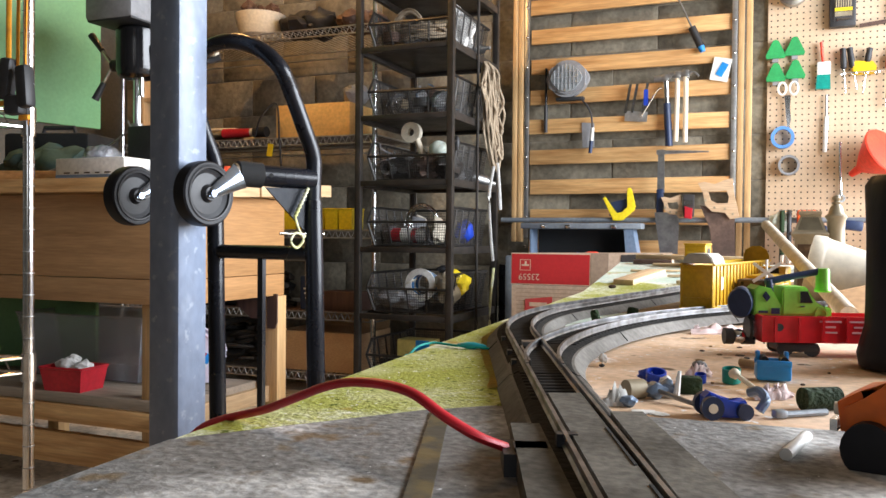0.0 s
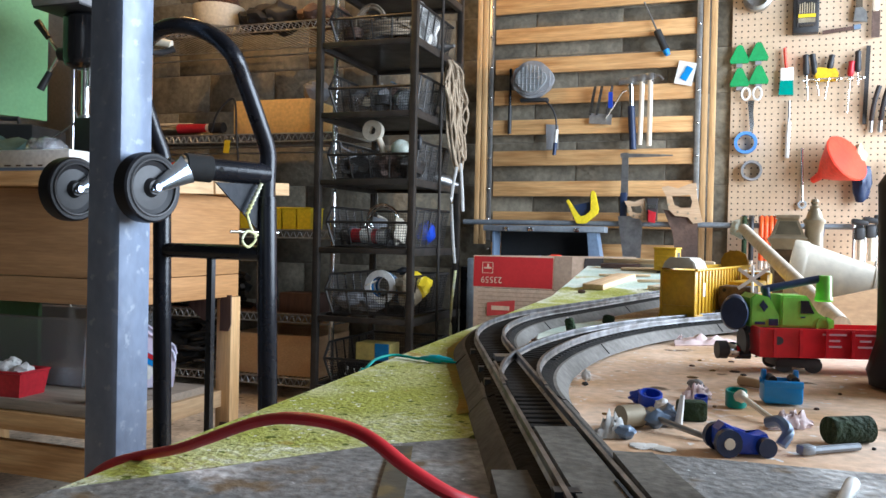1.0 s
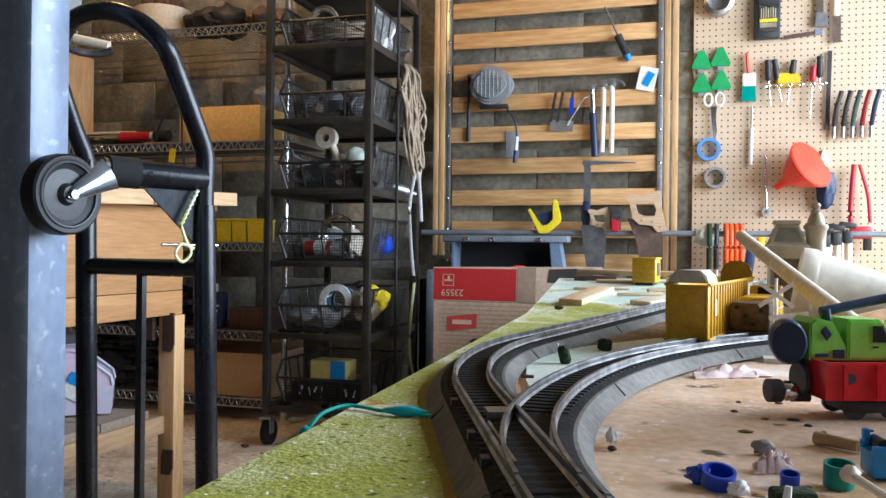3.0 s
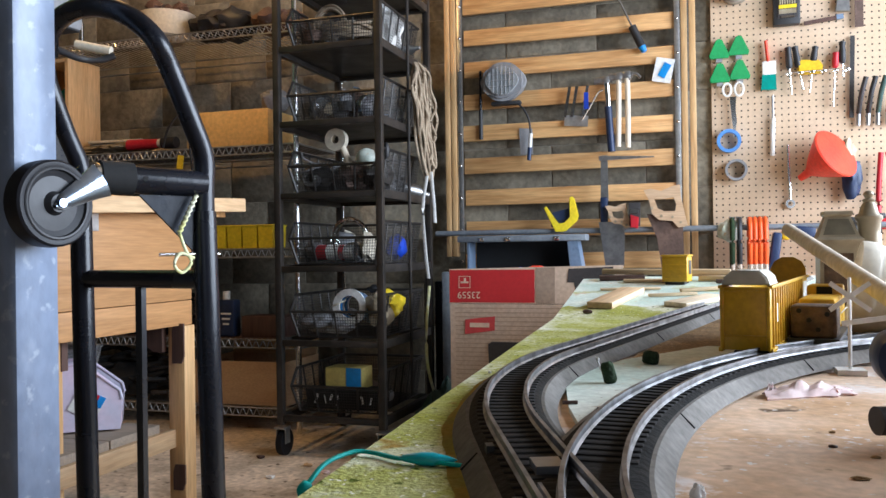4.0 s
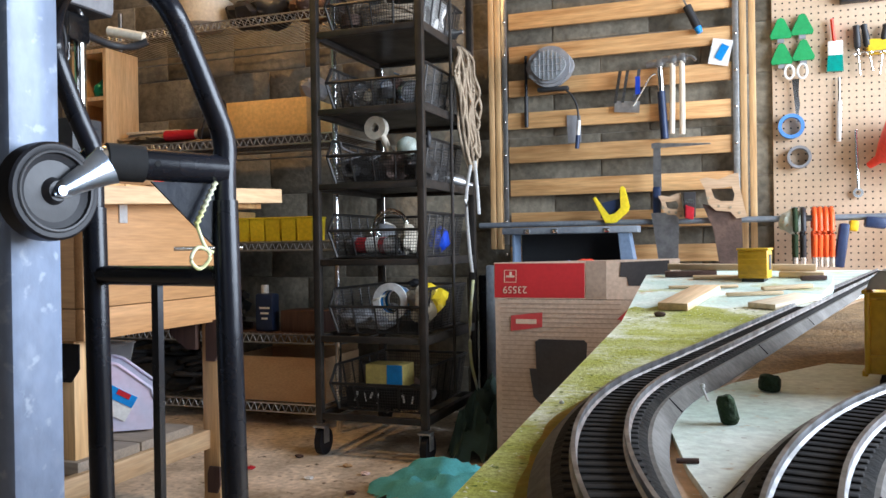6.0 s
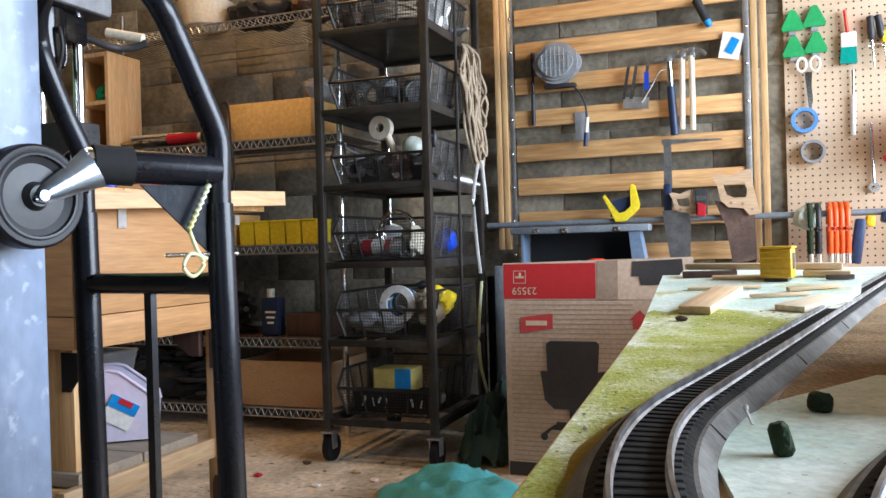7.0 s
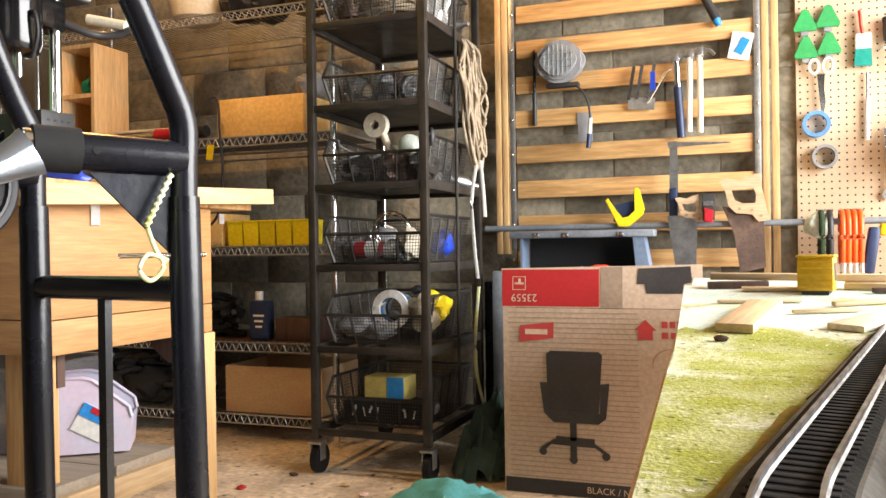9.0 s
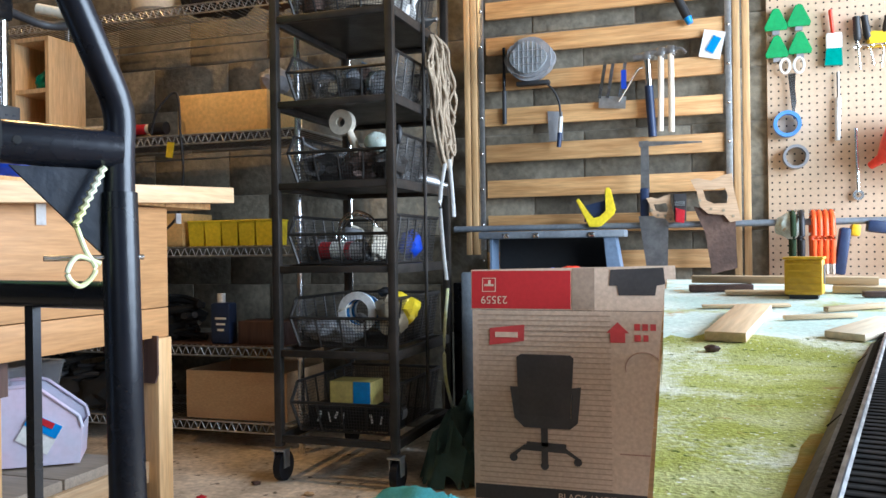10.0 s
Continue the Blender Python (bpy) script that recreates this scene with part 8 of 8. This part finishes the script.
prism(bm, [(0.044, 0.024), (0.108, 0.024), (0.108, 0.031), (0.1, 0.034), (0.087, 0.036), (0.078, 0.05), (0.074, 0.053), (0.046, 0.053), (0.044, 0.05)], 0.034, Matrix.Translation((0, -0.017, 0)), 0.0018)
part("cab", bm, LIME, tow)
bm = B()
prism(bm, [(0.067, 0.037), (0.083, 0.037), (0.076, 0.0485), (0.067, 0.0485)], 0.0355, Matrix.Translation((0, -0.01775, 0)))
part("cab_window", bm, BLACKIN, tow, "black cab window")
block_part("door_handle", (0.07, -0.0174, 0.0335), (0.005, 0.001, 0.0012), NAVY, tow)
bm = B()
ring(bm, (0.094, -0.0168, 0.0255), 0.0085, 0.006, 0.002)
part("wheel_arch", bm, LIME, tow)
block_part("chassis", (0.056, 0, 0.021), (0.1, 0.026, 0.006), INK, tow)
rod_part("boom_post", (0.037, 0, 0.034), (0.032, 0, 0.059), 0.0048, NAVY, tow, seg=10)
rod_part("boom", (0.028, 0, 0.057), (0.1, 0.004, 0.068), 0.0036, NAVY, tow, "dark blue crane boom", seg=10)
bm = B()
lathe(bm, [(0.001, 0.047), (0.0095, 0.047), (0.0105, 0.0485), (0.009, 0.052), (0.0085, 0.0695), (0.0075, 0.071), (0.001, 0.071)], 14, Matrix.Translation((0.105, 0.004, 0)))
part("boom_end", bm, LIME, tow, "lime green boom tip")

bm = B()
lathe(bm, [(0.0, 0.002), (0.034, 0.002), (0.036, 0.01), (0.031, 0.03), (0.0315, 0.09), (0.0325, 0.122), (0.028, 0.128), (0.002, 0.129)], 26, Matrix.Translation((0.318, 0.77, TZ)))
for v in bm.verts:
    k = 0.06 * noise.noise(v.co * 90)
    v.co.x += k * 0.03
    v.co.y += k * 0.03
solo("black_tower", bm, RUBBER, "squat black rough toy smokestack on the table", "toy tower")

mon = thing("toy_pickup", "orange toy pickup with big black wheels", "toy truck", (0.285, 0.5, TZ), 165)
mon.scale = (0.66, 0.66, 0.72)
bm = B()
prism(bm, [(-0.035, 0.02), (0.04, 0.02), (0.042, 0.035), (0.03, 0.042), (0.012, 0.045), (0.002, 0.06), (-0.02, 0.06), (-0.034, 0.044)], 0.044, Matrix.Translation((0, -0.022, 0)), 0.004)
part("body", bm, ORANGE, mon)
block_part("bumper", (0.0435, 0, 0.023), (0.004, 0.04, 0.006), CHROME, mon)
for s in (-1, 1):
    rod_part("headlight", (0.0415, s * 0.014, 0.031), (0.044, s * 0.014, 0.031), 0.0035, CREAM, mon, seg=12)
    block_part("side_window", (-0.01, s * 0.0222, 0.051), (0.018, 0.001, 0.011), BLACKIN, mon)
for x in (-0.022, 0.024):
    for s in (-1, 1):
        rod_part("wheel", (x, s * 0.019, 0.014), (x, s * 0.031, 0.014), 0.014, RUBBER, mon, seg=20)

blt = thing("toy_blue_truck", "sky blue plastic toy truck lying on its back", "toy truck", (0.231, 0.692, TZ), 8)
blt.scale = (0.86, 0.86, 0.9)
block_part("body", (0, 0, 0.0065), (0.023, 0.017, 0.011), SKYBLUE, blt, bevel=0.0018)
for s in (-1, 1):
    block_part("side_rail", (0, s * 0.0075, 0.0125), (0.023, 0.0022, 0.004), SKYBLUE, blt, bevel=0.0006)
    block_part("end_post", (s * 0.0095, 0.006, 0.0165), (0.003, 0.004, 0.006), SKYBLUE, blt, bevel=0.0008)
for x in (-0.006, 0.007):
    rod_part("wheel_pair", (x, -0.0062, 0.0145), (x, 0.0062, 0.0145), 0.0026, RUBBER, blt, seg=12)


def crumple(bm, c, hx, hy, h, seed, n=22):
    """A thin crumpled sheet lying in folds."""
    vs = []
    for i in range(n + 1):
        for j in range(n // 2 + 1):
            u, v = i / n * 2 - 1, j / (n // 2) * 2 - 1
            q = Vector((u * 2.6 + seed, v * 2.2, seed))
            k = max(0.0, 1 - u * u * 0.8) * max(0.0, 1 - v * v)
            z = h * k * (0.45 + 1.1 * abs(noise.noise(q)) + 0.5 * abs(noise.noise(q * 2.7)))
            w = 1 + 0.3 * noise.noise(Vector((u * 3, v * 3, seed + 5)))
            vs.append(bm.verts.new((c[0] + hx * u * w, c[1] + hy * v * w + hx * u * 0.6, c[2] + z)))
    m = n // 2 + 1
    for i in range(n):
        for j in range(m - 1):
            bm.faces.new((vs[i * m + j], vs[(i + 1) * m + j], vs[(i + 1) * m + j + 1], vs[i * m + j + 1]))
    bmesh.ops.solidify(bm, geom=bm.faces[:], thickness=0.0006)


def bit(name, label, category, mat, build, size=0.8):
    """A small loose toy, shrunk about its own foot to its true size."""
    bm = B()
    build(bm)
    c = sum((v.co for v in bm.verts), Vector()) / len(bm.verts)
    c.z = TZ
    for v in bm.verts:
        v.co = c + (v.co - c) * size
    ob = solo(name, bm, mat, label, category)
    return ob


def cap_shape(c, r, h, tilt, rz):
    def go(bm):
        m = pose(*c, tilt, 0, rz)
        lathe(bm, [(r * 0.5, 0), (r, 0.001), (r, h), (r * 0.82, h), (r * 0.8, 0.002), (r * 0.4, 0.0015)], 18, m)
    return go


bit("bottle_top", "bright blue plastic bottle top", "bottle top", BLUE, cap_shape((0.1665, 0.656, TZ + 0.001), 0.0075, 0.008, 16, 20))
bit("blue_scrap", "crumpled blue and white foil", "foil", BLUE, lambda bm: lump(bm, (0.1605, 0.659, TZ + 0.0045), (0.0065, 0.004, 0.004), 4, 0.42))
bit("white_foil", "crumpled white foil by the blue top", "foil", PAPER, lambda bm: lump(bm, (0.1735, 0.648, TZ + 0.0035), (0.0045, 0.004, 0.0032), 8, 0.42))
bit("toy_peg", "small blue plastic peg on the plywood", "peg", BLUE, cap_shape((0.1915, 0.664, TZ), 0.0042, 0.0075, 12, 0))
car = thing("blue_toy_car", "dark blue plastic toy racing car lying on its side", "toy car", (0.2105, 0.572, TZ), 22)
car.scale = (0.74, 0.74, 0.78)
bm = B()
prism(bm, [(-0.012, 0.001), (0.0135, 0.0005), (0.015, 0.006), (0.012, 0.0115), (0.004, 0.0095), (-0.003, 0.013), (-0.011, 0.0165), (-0.0145, 0.013), (-0.0145, 0.005)], 0.012, Matrix.Translation((0, -0.006, 0)), 0.0012)
part("body", bm, BLUE, car)
for x, y, r in ((-0.0105, -0.0085, 0.0072), (-0.0105, 0.0085, 0.0072), (0.0105, -0.0085, 0.005), (0.0105, 0.0085, 0.005)):
    rod_part("wheel", (x, y - 0.0022, r), (x, y + 0.0022, r), r, NAVY, car, seg=18)
rod_part("hub_cap", (-0.0105, -0.0112, 0.0072), (-0.0105, -0.0106, 0.0072), 0.003, CREAM, car, "pale brown hub", seg=12)
bit("car_fender", "pale blue curved plastic fender", "plastic piece", TOOLBLUE, lambda bm: sweep(bm, smooth_path([(0.226, 0.583, TZ + 0.0025), (0.2295, 0.586, TZ + 0.009), (0.2255, 0.592, TZ + 0.013), (0.2195, 0.596, TZ + 0.011)], 6), 0.003, 8))
bit("green_barrel", "dark green foam cylinder lying on the plywood", "foam cylinder", DKGREEN, lambda bm: rod(bm, (0.2435, 0.604, TZ + 0.0072), (0.2645, 0.6165, TZ + 0.0072), 0.0072, seg=24))
bit("grey_roll", "olive grey foam roll on the plywood", "foam roll", BRASSY, lambda bm: rod(bm, (0.1585, 0.595, TZ + 0.0066), (0.168, 0.604, TZ + 0.0066), 0.0066, seg=20))
bit("pale_blue_tube", "pale blue crumpled tube piece", "tube", TOOLBLUE, lambda bm: (lump(bm, (0.1725, 0.603, TZ + 0.0056), (0.0075, 0.0065, 0.0055), 2, 0.42), lump(bm, (0.179, 0.612, TZ + 0.006), (0.006, 0.005, 0.0058), 5, 0.42)))
bit("olive_block", "dark green foam block on the plywood", "foam block", DKGREEN, lambda bm: box(bm, (0.1885, 0.628, TZ + 0.006), (0.017, 0.011, 0.012), (0, 0, 14), 0.002))
bit("white_stick", "white plastic stick standing askew", "stick", WHITE, lambda bm: rod(bm, (0.1835, 0.609, TZ + 0.0005), (0.1855, 0.6105, TZ + 0.0185), 0.0025, 0.0013, 8))
bit("grey_rod", "thin grey metal rod lying by the blue toy car", "rod", STEEL, lambda bm: rod(bm, (0.171, 0.604, TZ + 0.0062), (0.2, 0.585, TZ + 0.0022), 0.002, 0.0016, 8))
bit("bolt", "grey plastic wrench piece lying on the plywood", "bolt", TOOLGREY, lambda bm: (rod(bm, (0.236, 0.58, TZ + 0.0024), (0.261, 0.6, TZ + 0.0024), 0.0021, seg=8), box(bm, (0.2345, 0.579, TZ + 0.003), (0.008, 0.006, 0.005), (0, 0, 35), 0.0012)))
bit("white_tube", "short glossy white tube lying on the road paint", "tube", WHITE, lambda bm: rod(bm, (0.2365, 0.486, TZ + 0.0058), (0.2465, 0.53, TZ + 0.0058), 0.003, seg=14))
bit("toy_bush", "teal plastic toy tub", "toy tub", TEAL, cap_shape((0.2085, 0.67, TZ + 0.0005), 0.0066, 0.0115, 8, 0))
bit("toy_spoon", "cream plastic toy spoon leaning on the teal tub", "toy spoon", CREAM, lambda bm: (rod(bm, (0.2105, 0.661, TZ + 0.0098), (0.228, 0.63, TZ + 0.003), 0.0018, seg=8), lump(bm, (0.2105, 0.661, TZ + 0.0096), (0.004, 0.0035, 0.004), 2, 0.2)))
bit("pink_film_scrap", "crumpled translucent pink film", "film", PINK, lambda bm: crumple(bm, (0.232, 0.632, TZ + 0.0005), 0.0125, 0.008, 0.011, 3))
bit("pink_wrapper", "crumpled pink wrapper on the plywood", "wrapper", PINK, lambda bm: crumple(bm, (0.1885, 0.688, TZ + 0.0005), 0.0095, 0.006, 0.0115, 9))
bit("white_tissue", "crumpled white tissue beside the track", "tissue", PAPER, lambda bm: crumple(bm, (0.158, 0.578, TZ + 0.0005), 0.0085, 0.006, 0.011, 6))
bit("blue_tissue", "crumpled pale blue tissue beside the track", "tissue", TOOLBLUE, lambda bm: lump(bm, (0.1635, 0.577, TZ + 0.0035), (0.0055, 0.004, 0.0034), 12, 0.42))
bit("white_smear", "flat smear of dried white glue on the plywood", "glue", PAPER, lambda bm: [lump(bm, (0.17 + 0.006 * k, 0.566 + 0.005 * math.sin(k * 3), TZ + 0.0004), (0.0055, 0.006, 0.0007), k + 9, 0.42) for k in range(3)])
bit("white_tuft", "tiny white plastic figure base by the inner curve", "toy piece", WHITE, lambda bm: (lump(bm, (0.1245, 0.705, TZ + 0.0065), (0.0026, 0.0024, 0.0042), 2, 0.42, 3), lump(bm, (0.126, 0.708, TZ + 0.0055), (0.0022, 0.002, 0.0035), 5, 0.42, 3)))
bit("black_bead", "tiny black plastic bead under the white piece", "bead", INK, lambda bm: lump(bm, (0.1255, 0.7, TZ + 0.0014), (0.0025, 0.002, 0.0014), 4, 0.3, 3))
bit("pink_tissue", "crumpled pale pink tissue inside the curve", "tissue", PINK, lambda bm: (crumple(bm, (0.187, 0.945, TZ + 0.0005), 0.03, 0.014, 0.009, 14), crumple(bm, (0.161, 0.935, TZ + 0.0005), 0.005, 0.005, 0.008, 2)))
bit("brown_stick", "brown bark stick behind the blue toy", "stick", CARDBOARD, lambda bm: rod(bm, (0.209, 0.744, TZ + 0.0038), (0.228, 0.728, TZ + 0.0038), 0.0038, 0.003, 10))
bit("grey_scrap", "small pale grey plastic scrap", "scrap", GREYTAPE, lambda bm: lump(bm, (0.1865, 0.714, TZ + 0.004), (0.0055, 0.004, 0.004), 7, 0.42))
rnd = random.Random(21)
for k in range(26):
    x, y = rnd.uniform(0.135, 0.265), rnd.uniform(0.6, 0.95)
    if x < 0.13 + max(0, y - 0.78) * 0.45:
        continue
    w = rnd.choice((0.0012, 0.0018, 0.0026, 0.0042))
    bit("bark_chip", "dark bark chip on the plywood", "bark chip", rnd.choice((DARKWOOD, SANDBROWN, INK)), lambda bm: lump(bm, (x, y, TZ + 0.0006), (w, w * 0.6, 0.0009), k, 0.42, 2))

# dowel, cup and cardboard
bm = B()
rod(bm, (0.215, 1.375, 0.762), (0.295, 1.022, 0.672), 0.0068, 0.0085, seg=18)
bmesh.ops.create_uvsphere(bm, u_segments=18, v_segments=8, radius=0.0068, matrix=Matrix.Translation((0.215, 1.375, 0.762)))
solo("wood_dowel", bm, TANWOOD, "pale turned wooden handle leaning on the lantern", "dowel")
cup = thing("plastic_cup", "cream plastic cup lying on its side", "cup", (0.2685, 1.3, TZ))
axis = Vector((0.097, -0.008, -0.018))
lay_m = Matrix.Translation((0, 0, 0.048)) @ axis.to_track_quat("Z", "Y").to_matrix().to_4x4()
bm = B()
lathe(bm, [(0.0425, -0.003), (0.044, -0.002), (0.0445, 0.002), (0.0445, 0.012), (0.0432, 0.014), (0.0425, 0.016), (0.0305, 0.086), (0.03, 0.088), (0.0308, 0.0885), (0.0295, 0.1), (0.0275, 0.1015), (0.002, 0.1015), (0.002, 0.0975), (0.0265, 0.097), (0.0405, 0.014), (0.0415, 0.0)], 36, lay_m)
part("shell", bm, CREAM, cup)
ramp = thing("cardboard_flap", "bent tan cardboard piece standing on the table", "cardboard", (0.283, 1.125, TZ), 34)
bm = B()
prism(bm, [(0, 0.0), (0.17, 0.0), (0.17, 0.052), (0.1, 0.047), (0.0, 0.029)], 0.003, None, 0.0006)
part("upright_panel", bm, CARDBOARD, ramp)
block_part("folded_base", (0.085, 0.03, 0.0015), (0.17, 0.054, 0.003), CARDBOARD, ramp)

# ---- block wall courses ----
blk = B()
box(blk, (0, 0, 0), (0.395, 0.03, 0.196), bevel=0.004)
blk_mesh = mesh_from(blk, "block", BLOCK)
rnd = random.Random(11)
for row in range(14):
    for col in range(16):
        x = -3.3 + col * 0.4 + (0.2 if row % 2 else 0.0)
        if x > 2.3:
            continue
        ob = new("block", blk_mesh)
        ob.parent = wall_north
        ob.matrix_basis = Matrix.Translation((x, WALL + 0.0195 + rnd.uniform(-0.0015, 0.0015), 0.1 + row * 0.2)) @ Matrix.Rotation(radians(rnd.uniform(-0.4, 0.4)), 4, "Y")
